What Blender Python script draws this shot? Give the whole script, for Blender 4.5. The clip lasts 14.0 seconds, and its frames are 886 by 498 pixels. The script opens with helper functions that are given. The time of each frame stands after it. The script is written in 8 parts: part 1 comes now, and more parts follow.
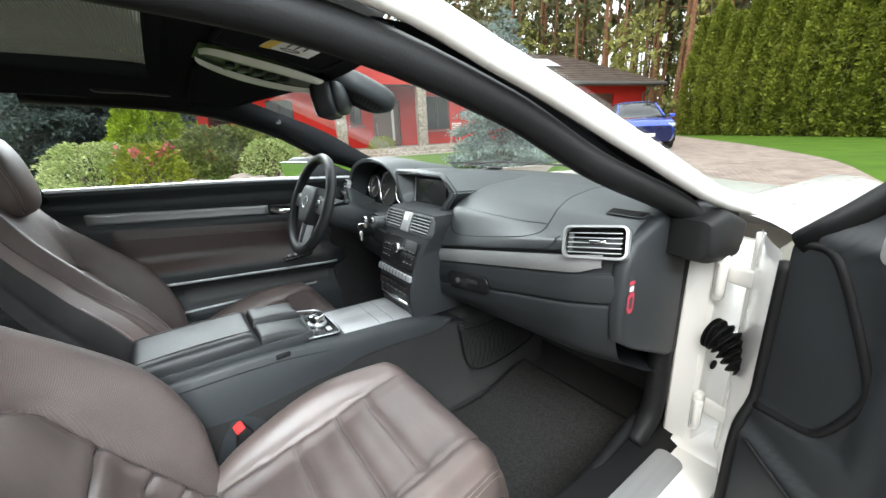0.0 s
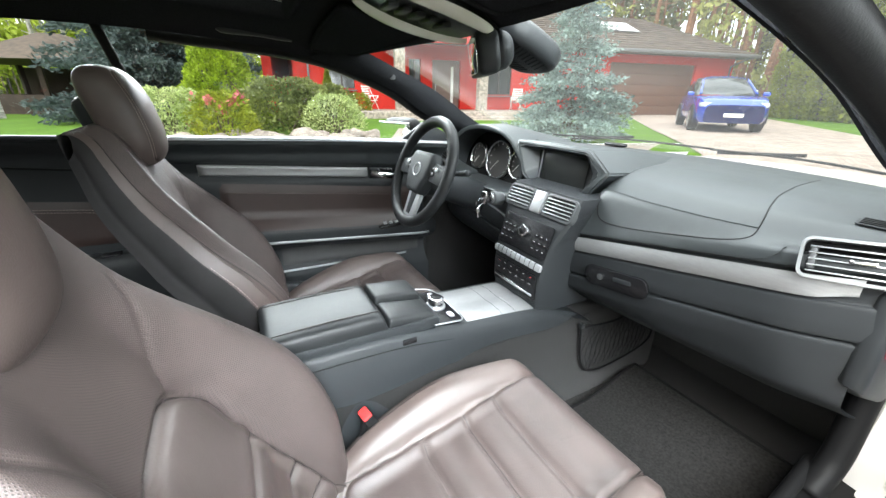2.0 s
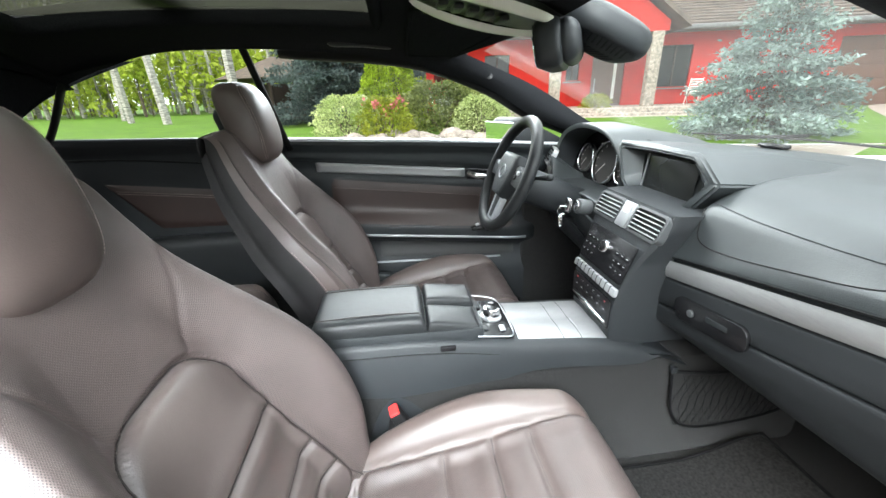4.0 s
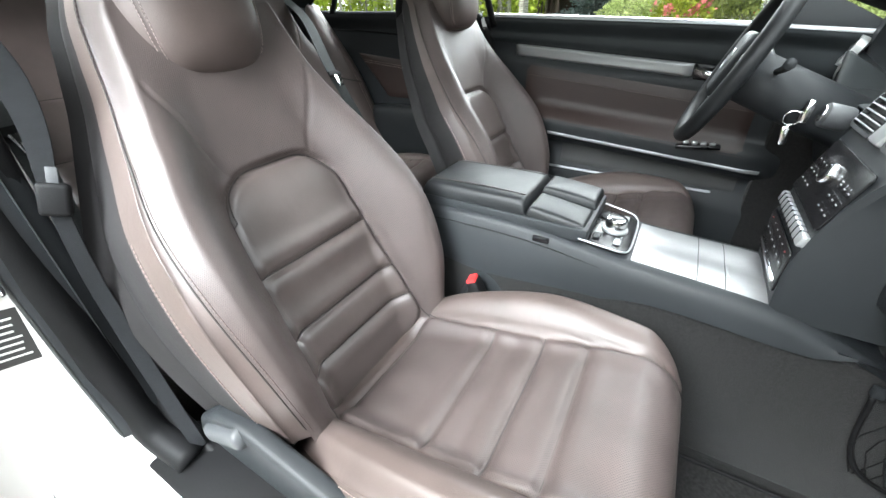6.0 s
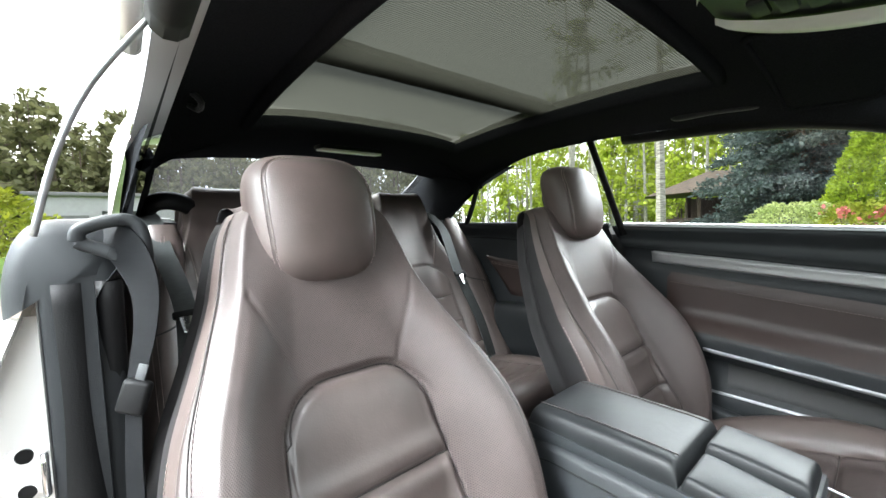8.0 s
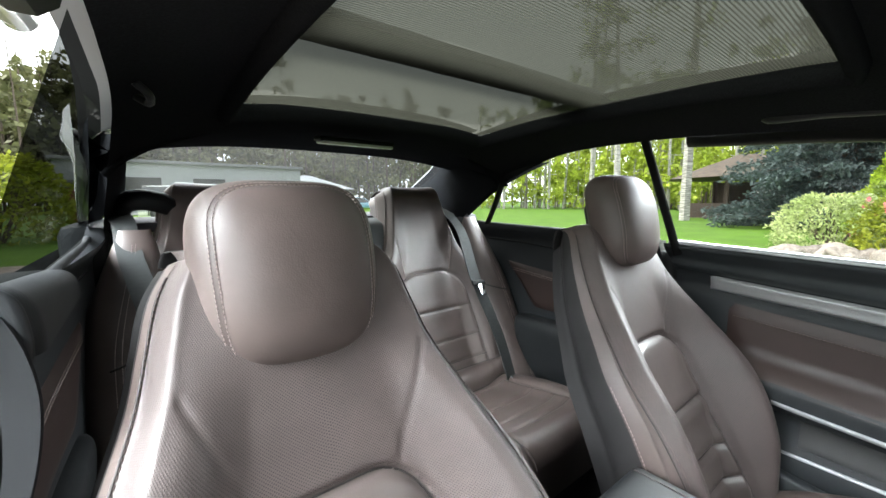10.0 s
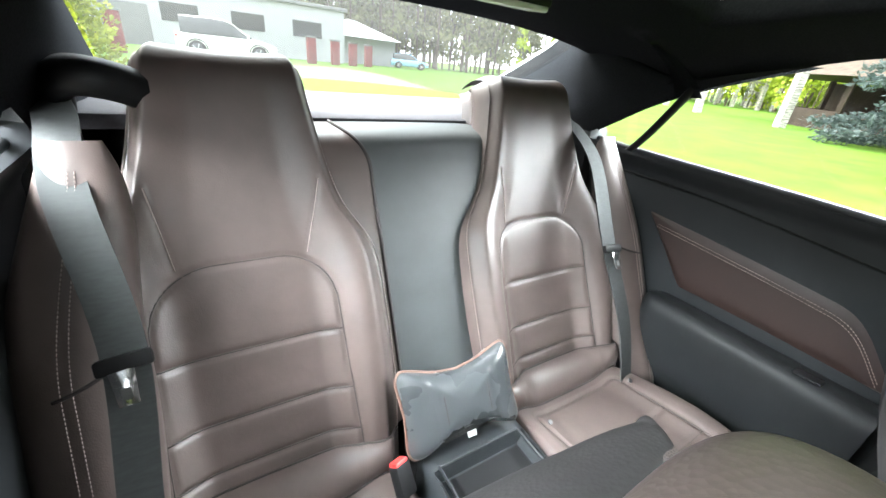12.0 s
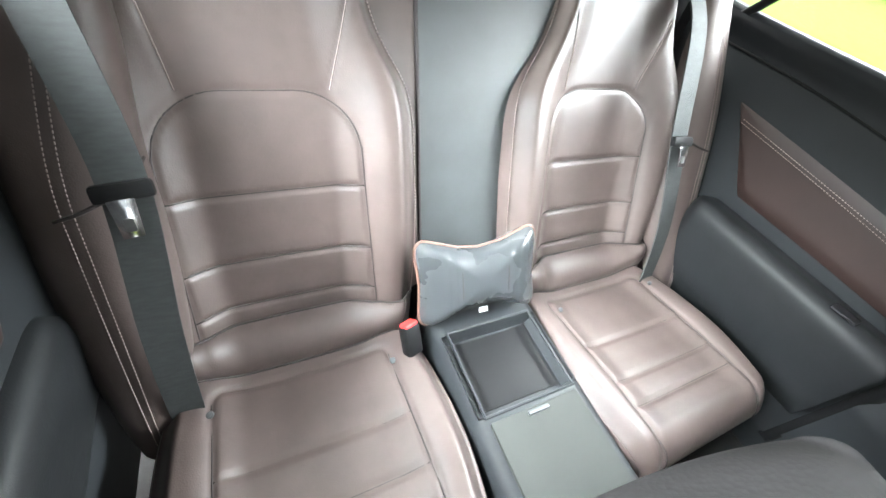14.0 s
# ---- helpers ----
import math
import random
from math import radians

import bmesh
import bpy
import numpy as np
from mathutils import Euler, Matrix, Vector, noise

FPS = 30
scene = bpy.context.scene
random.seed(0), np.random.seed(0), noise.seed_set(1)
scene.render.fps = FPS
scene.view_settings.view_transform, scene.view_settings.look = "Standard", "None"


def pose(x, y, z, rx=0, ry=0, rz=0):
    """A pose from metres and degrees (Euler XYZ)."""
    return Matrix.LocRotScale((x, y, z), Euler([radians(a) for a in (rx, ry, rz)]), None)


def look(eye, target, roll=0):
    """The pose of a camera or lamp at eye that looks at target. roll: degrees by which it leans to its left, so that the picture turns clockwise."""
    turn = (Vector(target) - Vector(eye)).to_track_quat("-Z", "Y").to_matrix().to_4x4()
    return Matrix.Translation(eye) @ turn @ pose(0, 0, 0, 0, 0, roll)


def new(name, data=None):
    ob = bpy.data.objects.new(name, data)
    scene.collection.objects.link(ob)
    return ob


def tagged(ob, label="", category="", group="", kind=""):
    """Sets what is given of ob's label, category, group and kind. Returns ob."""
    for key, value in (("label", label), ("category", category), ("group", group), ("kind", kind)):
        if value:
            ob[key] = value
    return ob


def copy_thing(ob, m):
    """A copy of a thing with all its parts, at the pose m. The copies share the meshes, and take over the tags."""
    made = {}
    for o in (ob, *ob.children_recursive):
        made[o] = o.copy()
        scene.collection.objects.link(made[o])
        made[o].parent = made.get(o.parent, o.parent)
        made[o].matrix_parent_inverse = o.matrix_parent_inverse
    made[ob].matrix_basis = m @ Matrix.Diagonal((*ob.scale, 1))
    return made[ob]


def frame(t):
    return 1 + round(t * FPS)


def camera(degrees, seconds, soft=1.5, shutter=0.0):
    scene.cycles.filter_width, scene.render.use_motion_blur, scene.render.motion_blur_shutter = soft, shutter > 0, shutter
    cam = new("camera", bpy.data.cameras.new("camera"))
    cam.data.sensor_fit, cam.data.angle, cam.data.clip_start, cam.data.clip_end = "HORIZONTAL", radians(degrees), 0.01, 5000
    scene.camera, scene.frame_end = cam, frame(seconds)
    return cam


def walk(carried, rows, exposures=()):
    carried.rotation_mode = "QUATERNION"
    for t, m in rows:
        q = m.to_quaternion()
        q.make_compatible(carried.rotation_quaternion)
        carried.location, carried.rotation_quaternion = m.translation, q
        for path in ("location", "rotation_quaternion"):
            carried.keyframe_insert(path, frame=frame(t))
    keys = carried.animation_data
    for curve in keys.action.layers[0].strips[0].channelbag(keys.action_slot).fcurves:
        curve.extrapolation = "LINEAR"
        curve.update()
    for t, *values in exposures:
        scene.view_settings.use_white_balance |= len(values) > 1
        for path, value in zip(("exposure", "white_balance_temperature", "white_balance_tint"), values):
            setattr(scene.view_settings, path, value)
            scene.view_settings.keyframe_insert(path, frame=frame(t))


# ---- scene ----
cam = camera(98.4, 14.0)
METRES, TILT, LEAN, TURN = 2.05, -17.3, 2.3, 52.69
X0, Y0, EYE = 1.026, -0.051, 1.171
# the first stretch, in the doorway: seconds, eye, target, roll
DOORWAY_ROWS = [
    (0.0, (1.029, -0.027, 1.161), (-0.528, 1.081, 0.571), -2.7),
    (0.5, (0.853, -0.117, 1.157), (-0.791, 0.854, 0.564), -2.9),
    (1.0, (0.78, -0.157, 1.157), (-0.899, 0.777, 0.6), -1.9),
    (1.5, (0.77, -0.163, 1.161), (-0.915, 0.733, 0.563), -0.7),
    (2.0, (0.782, -0.164, 1.164), (-0.843, 0.734, 0.419), 0.8),
    (2.2, (0.786, -0.165, 1.164), (-0.814, 0.729, 0.363), 1.1),
]
# the rest of the walk: seconds, place and turn in the walk's own space
ROWS = [
    (4.5, 0.0142, 0.1368, 0.0402, 42.61, -8.0, -10.91),
    (5.0, 0.0451, 0.1765, 0.0419, 57.54, -10.75, -13.34),
    (5.5, 0.0564, 0.1959, 0.0162, 64.61, -17.72, -14.4),
    (6.0, 0.0697, 0.2071, -0.0, 66.85, -26.83, -15.37),
    (6.5, 0.0836, 0.2092, -0.0015, 68.21, -35.78, -16.54),
    (7.0, 0.0947, 0.2089, -0.0008, 70.84, -35.54, -16.23),
    (7.5, 0.0679, 0.215, 0.0082, 77.73, -19.94, -15.34),
    (8.0, 0.0149, 0.2461, 0.0168, 87.11, -4.82, -15.12),
    (10.5, -0.1442, 0.1962, 0.0638, 90.27, -9.72, -17.46),
    (11.0, -0.2399, 0.15, 0.06, 91.43, -8.93, -18.21),
    (11.5, -0.2956, 0.1373, 0.0615, 94.29, -14.28, -18.47),
    (12.0, -0.3267, 0.1209, 0.0545, 97.41, -30.48, -22.4),
    (12.5, -0.3394, 0.1178, 0.051, 100.51, -46.51, -28.11),
    (13.0, -0.3415, 0.1169, 0.0496, 102.29, -44.43, -28.4),
    (13.5, -0.3567, 0.1088, 0.0356, 104.17, -47.97, -27.68),
    (14.0, -0.3602, 0.1102, 0.029, 105.97, -54.42, -27.43),
]
walk(cam, [(t, look(eye, aim, roll)) for t, eye, aim, roll in DOORWAY_ROWS] + [(t, pose(X0, Y0, EYE, TILT, LEAN, TURN) @ pose(METRES * x, METRES * y, METRES * z, 90 + pitch, roll, yaw)) for t, x, y, z, yaw, pitch, roll in ROWS],
     [(t, e, 6500, 6) for t, e in ((0.0, -0.25), (0.5, -0.15), (1.0, 0.08), (1.5, 0.3), (4.5, 0.4), (5.5, 0.4), (6.5, 0.15), (8.0, 0.4), (10.5, 0.5), (11.0, 0.55), (11.5, 1.0), (12.0, 1.75), (12.5, 2.1), (14.0, 2.2))])

# ---- world and light ----
world = bpy.data.worlds.new("sky")
scene.world = world
world.use_nodes = True
wn = world.node_tree.nodes
sky = wn.new("ShaderNodeTexSky")
sky.sky_type = "NISHITA"
sky.sun_disc = False
sky.sun_elevation, sky.sun_rotation = radians(48), radians(150)
sky.air_density, sky.dust_density, sky.ozone_density = 1.2, 5.0, 1.0
whiten = wn.new("ShaderNodeMixRGB")
whiten.inputs[0].default_value = 0.75
whiten.inputs[2].default_value = (8.5, 8.7, 9.0, 1)
world.node_tree.links.new(sky.outputs[0], whiten.inputs[1])
world.node_tree.links.new(whiten.outputs[0], wn["Background"].inputs[0])
wn["Background"].inputs[1].default_value = 0.36
sun = new("sun", bpy.data.lights.new("sun", "SUN"))
sun.data.energy, sun.data.angle, sun.data.color = 2.2, radians(25), (1, 0.96, 0.9)
sun.matrix_world = look((6, -10, 14), (0, 0, 0))


def fill_panel(name, eye, target, w, h, watts, spread=180):
    """An added soft area lamp outside one opening, boosting the skylight in the car."""
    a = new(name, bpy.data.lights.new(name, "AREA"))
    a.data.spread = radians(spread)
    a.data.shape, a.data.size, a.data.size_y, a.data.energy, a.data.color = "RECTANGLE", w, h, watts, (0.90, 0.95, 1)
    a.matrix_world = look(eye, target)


fill_panel("doorway_daylight", (2.3, 0.0, 2.2), (0.1, -0.5, 0.6), 2.4, 1.6, 60)
fill_panel("doorway_daylight_front", (2.0, 2.4, 1.9), (-0.3, -1.0, 0.7), 1.4, 1.0, 48)
fill_panel("windscreen_daylight", (0.0, 1.4, 2.7), (0.0, 0.3, 0.8), 1.6, 1.0, 46)
fill_panel("driver_window_daylight", (-2.1, -0.5, 2.35), (0.25, -1.0, 0.60), 3.0, 1.6, 170, 110)
fill_panel("driver_door_daylight", (-2.4, 0.9, 2.0), (0.25, -1.05, 0.75), 2.4, 0.8, 12, 110)
fill_panel("rear_side_daylight", (2.1, -0.8, 2.45), (-0.1, -1.05, 0.7), 2.1, 1.5, 165, 85)
fill_panel("rear_window_daylight", (0.0, -3.0, 2.9), (0.0, -0.8, 0.6), 1.6, 1.0, 24, 90)


# ---- materials ----
def mat(name, color, rough=0.5, metal=0.0, var=0.15, scale=8.0, bump=0.0, bscale=300.0, coat=0.0, spec=0.5, detail=4.0,
        color2=None, stretch=None, rvar=0.08, sheen=0.0, per_object=0.0, per_island=0.0, coords="Object"):
    """Principled surface: colour wandering at one scale, relief at a finer one, roughness that varies with both."""
    m = bpy.data.materials.new(name)
    m.use_nodes = True
    nt = m.node_tree
    n, l = nt.nodes, nt.links
    p = n["Principled BSDF"]
    tc = n.new("ShaderNodeTexCoord")
    src = tc.outputs[coords]
    if stretch:
        mp = n.new("ShaderNodeMapping")
        mp.inputs["Scale"].default_value = stretch
        l.new(src, mp.inputs[0])
        src = mp.outputs[0]
    nz = n.new("ShaderNodeTexNoise")
    nz.inputs["Scale"].default_value, nz.inputs["Detail"].default_value = scale, detail
    l.new(src, nz.inputs[0])
    ramp = n.new("ShaderNodeValToRGB")
    c = Vector(color)
    lo = Vector(color2) if color2 else c * (1 - var)
    hi = c if color2 else c * (1 + var)
    ramp.color_ramp.elements[0].position, ramp.color_ramp.elements[1].position = 0.3, 0.7
    ramp.color_ramp.elements[0].color = (*[min(1, v) for v in lo], 1)
    ramp.color_ramp.elements[1].color = (*[min(1, v) for v in hi], 1)
    l.new(nz.outputs[0], ramp.inputs[0])
    out = ramp.outputs[0]
    if per_object or per_island:
        hsv = n.new("ShaderNodeHueSaturation")
        info = n.new("ShaderNodeObjectInfo") if per_object else n.new("ShaderNodeNewGeometry")
        rnd = info.outputs["Random"] if per_object else info.outputs["Random Per Island"]
        mr = n.new("ShaderNodeMapRange")
        amount = per_object or per_island
        mr.inputs[3].default_value, mr.inputs[4].default_value = 1 - amount, 1 + amount
        l.new(rnd, mr.inputs[0])
        l.new(mr.outputs[0], hsv.inputs["Value"])
        l.new(out, hsv.inputs["Color"])
        out = hsv.outputs[0]
    l.new(out, p.inputs["Base Color"])
    rr = n.new("ShaderNodeMapRange")
    rr.inputs[3].default_value, rr.inputs[4].default_value = max(0, rough - rvar), min(1, rough + rvar)
    l.new(nz.outputs[0], rr.inputs[0])
    l.new(rr.outputs[0], p.inputs["Roughness"])
    p.inputs["Metallic"].default_value = metal
    p.inputs["Specular IOR Level"].default_value = spec
    p.inputs["Coat Weight"].default_value = coat
    p.inputs["Coat Roughness"].default_value = 0.08
    if sheen:
        p.inputs["Sheen Weight"].default_value = sheen
    if bump:
        nb = n.new("ShaderNodeTexNoise")
        nb.inputs["Scale"].default_value, nb.inputs["Detail"].default_value = bscale, 3.0
        l.new(src, nb.inputs[0])
        b = n.new("ShaderNodeBump")
        b.inputs["Strength"].default_value, b.inputs["Distance"].default_value = bump, 0.002
        l.new(nb.outputs[0], b.inputs["Height"])
        l.new(b.outputs[0], p.inputs["Normal"])
    return m


def leather(name, color, perforated=0.0, rough=0.36, pitch=0.0055, crease=0.12, spec=0.5):
    """Grained leather: pebble relief, faint creases, and, where it is perforated, a lattice of small holes laid out in the cover's own metres."""
    m = mat(name, color, rough, var=0.14, scale=14, rvar=0.07, spec=spec)
    nt = m.node_tree
    n, l = nt.nodes, nt.links
    p = n["Principled BSDF"]
    tc = n.new("ShaderNodeTexCoord")
    vo = n.new("ShaderNodeTexVoronoi")
    vo.inputs["Scale"].default_value = 480
    l.new(tc.outputs["Object"], vo.inputs[0])
    nz = n.new("ShaderNodeTexNoise")
    nz.inputs["Scale"].default_value, nz.inputs["Detail"].default_value, nz.inputs["Distortion"].default_value = 26, 5, 1.2
    l.new(tc.outputs["Object"], nz.inputs[0])
    b1 = n.new("ShaderNodeBump")
    b1.inputs["Strength"].default_value, b1.inputs["Distance"].default_value = 0.12, 0.001
    l.new(vo.outputs[0], b1.inputs["Height"])
    b2 = n.new("ShaderNodeBump")
    b2.inputs["Strength"].default_value, b2.inputs["Distance"].default_value = crease, 0.004
    l.new(nz.outputs[0], b2.inputs["Height"])
    l.new(b1.outputs[0], b2.inputs["Normal"])
    last = b2
    if perforated:
        sep = n.new("ShaderNodeSeparateXYZ")
        l.new(tc.outputs["UV"], sep.inputs[0])

        def math_node(op, a, b):
            k = n.new("ShaderNodeMath")
            k.operation = op
            for i, v in enumerate((a, b)):
                if isinstance(v, (int, float)):
                    k.inputs[i].default_value = v
                else:
                    l.new(v, k.inputs[i])
            return k.outputs[0]
        w = math.pi / pitch
        plus = math_node("ADD", sep.outputs[0], sep.outputs[1])
        minus = math_node("SUBTRACT", sep.outputs[0], sep.outputs[1])
        s1 = math_node("SINE", math_node("MULTIPLY", plus, w), 0)
        s2 = math_node("SINE", math_node("MULTIPLY", minus, w), 0)
        dots = math_node("MULTIPLY", math_node("MULTIPLY", s1, s1), math_node("MULTIPLY", s2, s2))
        hole = n.new("ShaderNodeMapRange")
        hole.inputs[1].default_value, hole.inputs[2].default_value = 0.34, 0.62
        l.new(dots, hole.inputs[0])
        b3 = n.new("ShaderNodeBump")
        b3.invert = True
        b3.inputs["Strength"].default_value, b3.inputs["Distance"].default_value = perforated * 0.5, 0.001
        l.new(hole.outputs[0], b3.inputs["Height"])
        l.new(b2.outputs[0], b3.inputs["Normal"])
        last = b3
        mix = n.new("ShaderNodeMixRGB")
        mix.blend_type = "MULTIPLY"
        mix.inputs[2].default_value = (0.12, 0.11, 0.11, 1)
        l.new(math_node("MULTIPLY", hole.outputs[0], perforated), mix.inputs[0])
        old = p.inputs["Base Color"].links[0].from_socket
        l.new(old, mix.inputs[1])
        l.new(mix.outputs[0], p.inputs["Base Color"])
    l.new(last.outputs[0], p.inputs["Normal"])
    return m


def glass(name, tint=(1, 1, 1), rough=0.0, sheen=0.05, veil=0.0):
    """Thin pane: mostly clear, tinted, with a faint mirror sheen."""
    m = bpy.data.materials.new(name)
    m.use_nodes = True
    nt = m.node_tree
    n, l = nt.nodes, nt.links
    n.remove(n["Principled BSDF"])
    tr, gl, mx = (n.new("ShaderNodeBsdfTransparent"), n.new("ShaderNodeBsdfGlossy"), n.new("ShaderNodeMixShader"))
    tr.inputs[0].default_value = (*tint, 1)
    gl.inputs["Roughness"].default_value = rough
    mx.inputs[0].default_value = sheen
    l.new(tr.outputs[0], mx.inputs[1])
    l.new(gl.outputs[0], mx.inputs[2])
    last = mx
    if veil:
        # a thin uneven pale film, as of dust, in place of reflected haze
        nz, mr, tl, md = n.new("ShaderNodeTexNoise"), n.new("ShaderNodeMapRange"), n.new("ShaderNodeBsdfTranslucent"), n.new("ShaderNodeMixShader")
        nz.inputs["Scale"].default_value, nz.inputs["Detail"].default_value = 3.5, 6
        mr.inputs[1].default_value, mr.inputs[2].default_value, mr.inputs[3].default_value, mr.inputs[4].default_value = 0.25, 0.75, 0.55 * veil, 1.45 * veil
        tl.inputs[0].default_value = (0.80, 0.79, 0.76, 1)
        l.new(nz.outputs[0], mr.inputs[0])
        l.new(mr.outputs[0], md.inputs[0])
        l.new(mx.outputs[0], md.inputs[1])
        l.new(tl.outputs[0], md.inputs[2])
        last = md
    l.new(last.outputs[0], n["Material Output"].inputs[0])
    return m


BROWN = leather("brown leather", (0.068, 0.0515, 0.0470), 0.0, rough=0.46, spec=0.45)
# slightly paler, glossier copy of the brown that puts doorway sheen on the panels
PANEL = leather("sheeny brown leather", (0.070, 0.0555, 0.0520), 0.0, rough=0.37, spec=0.6)
BROWN_PERF = leather("perforated brown leather", (0.068, 0.0525, 0.0495), 0.85, pitch=0.0038, rough=0.47, spec=0.45)
BLACK_LEATHER = leather("black leather", (0.011, 0.012, 0.013), 0.0, rough=0.46, spec=0.25)
DASH = leather("soft dashboard skin", (0.026, 0.030, 0.032), 0.0, rough=0.44, crease=0.03, spec=0.35)
PLASTIC = mat("dark grey plastic", (0.018, 0.020, 0.022), 0.46, bump=0.25, bscale=900, scale=5, spec=0.25)
PLASTIC_GREY = mat("grey seat plastic", (0.050, 0.053, 0.056), 0.5, bump=0.2, bscale=900, scale=5)
RUBBER = mat("black rubber", (0.007, 0.007, 0.0075), 0.55, bump=0.15, bscale=400, spec=0.14)
GLOSS = mat("gloss black plastic", (0.008, 0.008, 0.009), 0.26, rvar=0.05, spec=0.3)
CARPET = mat("black carpet", (0.0136, 0.0133, 0.0133), 0.95, var=0.4, scale=220, bump=0.9, bscale=700, sheen=0.1, spec=0.05)
MAT_RIB = mat("grey floor mat", (0.024, 0.0235, 0.0235), 0.9, var=0.35, scale=150, bump=0.9, bscale=500, spec=0.05)
LINER = mat("charcoal headliner cloth", (0.016, 0.0168, 0.0185), 0.9, var=0.2, scale=300, bump=0.4, bscale=800, spec=0.0)
ALU = mat("brushed aluminium trim", (0.3280, 0.3321, 0.3362), 0.40, metal=0.6, var=0.06, scale=60, stretch=(1, 0.04, 6), bump=0.05, bscale=200)
CHROME = mat("satin chrome", (0.75, 0.75, 0.76), 0.16, metal=1.0, var=0.03)
SILVER = mat("silver painted plastic", (0.40, 0.41, 0.42), 0.35, metal=0.6, var=0.04)
WHITE = mat("white car paint", (0.74, 0.73, 0.71), 0.25, var=0.03, scale=3, coat=0.8)
RED_PLASTIC = mat("red button plastic", (0.62, 0.03, 0.03), 0.4, var=0.08)
THREAD = mat("pale stitching thread", (0.25, 0.20, 0.185), 0.7, var=0.1)
DARK_THREAD = mat("dark stitching thread", (0.10, 0.075, 0.07), 0.7, var=0.1)
WEBBING = mat("grey belt webbing", (0.046, 0.049, 0.049), 0.8, spec=0.12, var=0.12, scale=60, bump=0.5, bscale=900, stretch=(1, 1, 4))
GLASS = glass("clear glass", (0.95, 0.97, 0.96))
SCREEN_GLASS = glass("hazy windscreen glass", (0.92, 0.95, 0.93), veil=0.022)
REAR_GLASS = glass("hazy tinted rear glass", (0.50, 0.53, 0.53), veil=0.012)
TINT = glass("tinted rear glass", (0.50, 0.53, 0.53))
# tint darkened far below its twin's, putting the dark grazing view into colour
DIM_PANE = glass("darkened side glass", (0.10, 0.105, 0.105), sheen=0.03)
PAPER = mat("white label", (0.75, 0.75, 0.72), 0.6, var=0.04)
YELLOW = mat("yellow label", (0.75, 0.50, 0.06), 0.6, var=0.04)
# near-black for print, dials and trim, and for the shaded door pocket
NEAR_BLACK = mat("near-black", (0.03, 0.03, 0.03), 0.6)
SCREEN = mat("dark glass screen", (0.012, 0.013, 0.013), 0.22, rvar=0.03, spec=0.25)
GREY_LEATHER = leather("grey leather", (0.036, 0.041, 0.042), 0.0, rough=0.55, crease=0.05)
MIRROR = mat("mirror", (0.85, 0.87, 0.88), 0.02, metal=1.0, var=0.0, rvar=0.01)


# ---- building helpers ----
def tidy(bm, smooth=True, angle=40):
    bmesh.ops.recalc_face_normals(bm, faces=bm.faces)
    for f in bm.faces:
        f.smooth = smooth
    if smooth:
        lim = math.cos(radians(angle))
        for e in bm.edges:
            if len(e.link_faces) == 2 and e.link_faces[0].normal.dot(e.link_faces[1].normal) < lim:
                e.smooth = False
    return bm


def part(name, bm, material, parent=None, label="", **tags):
    """Link a bmesh as one mesh object, under a thing or a part."""
    me = bpy.data.meshes.new(name)
    bm.to_mesh(me)
    bm.free()
    me.materials.append(material)
    ob = new(name, me)
    if parent is not None:
        ob.parent = parent
    return tagged(ob, label, **tags)


def thing(name, label, category, group="", kind="", at=(0, 0, 0)):
    ob = new(name)
    ob.location = at
    ob.empty_display_size = 0.05
    return tagged(ob, label, category, group, kind)


def grid(fn, us, vs, closed=False, uv=None):
    """A sheet through fn(u, v) as a bmesh, with a metre-scaled UV layout where uv(u, v) is given."""
    bm = bmesh.new()
    rows = [[bm.verts.new(fn(u, v)) for u in us] for v in vs]
    lay = bm.loops.layers.uv.new() if uv else None
    nu = len(us)
    for j in range(len(vs) - 1):
        for i in range(nu if closed else nu - 1):
            k = (i + 1) % nu
            try:
                f = bm.faces.new((rows[j][i], rows[j][k], rows[j + 1][k], rows[j + 1][i]))
            except ValueError:
                continue
            if lay:
                for loop, (a, b) in zip(f.loops, ((i, j), (k, j), (k, j + 1), (i, j + 1))):
                    loop[lay].uv = uv(us[a], vs[b])
    for f in bm.faces:
        f.smooth = True
    return bm


def lin(a, b, n):
    return [a + (b - a) * i / (n - 1) for i in range(n)]


def curve_at(table):
    """Smooth (Catmull-Rom) interpolation through rows of (t, value)."""
    xs = [r[0] for r in table]
    ys = [r[1] for r in table]

    def f(t):
        if t <= xs[0]:
            return ys[0]
        if t >= xs[-1]:
            return ys[-1]
        i = max(k for k in range(len(xs) - 1) if xs[k] <= t)
        h = xs[i + 1] - xs[i]
        m0 = (ys[i + 1] - ys[i - 1]) / (xs[i + 1] - xs[i - 1]) if i > 0 else (ys[1] - ys[0]) / h
        m1 = (ys[i + 2] - ys[i]) / (xs[i + 2] - xs[i]) if i + 2 < len(xs) else (ys[i + 1] - ys[i]) / h
        s = (t - xs[i]) / h
        return ((2 * s**3 - 3 * s**2 + 1) * ys[i] + (s**3 - 2 * s**2 + s) * h * m0 + (3 * s**2 - 2 * s**3) * ys[i + 1] + (s**3 - s**2) * h * m1)
    return f


def path_at(points):
    """A smooth path through points, by a parameter from 0 to 1."""
    n = len(points) - 1
    fs = [curve_at([(i / n, p[k]) for i, p in enumerate(points)]) for k in range(3)]
    return lambda t: Vector([f(t) for f in fs])


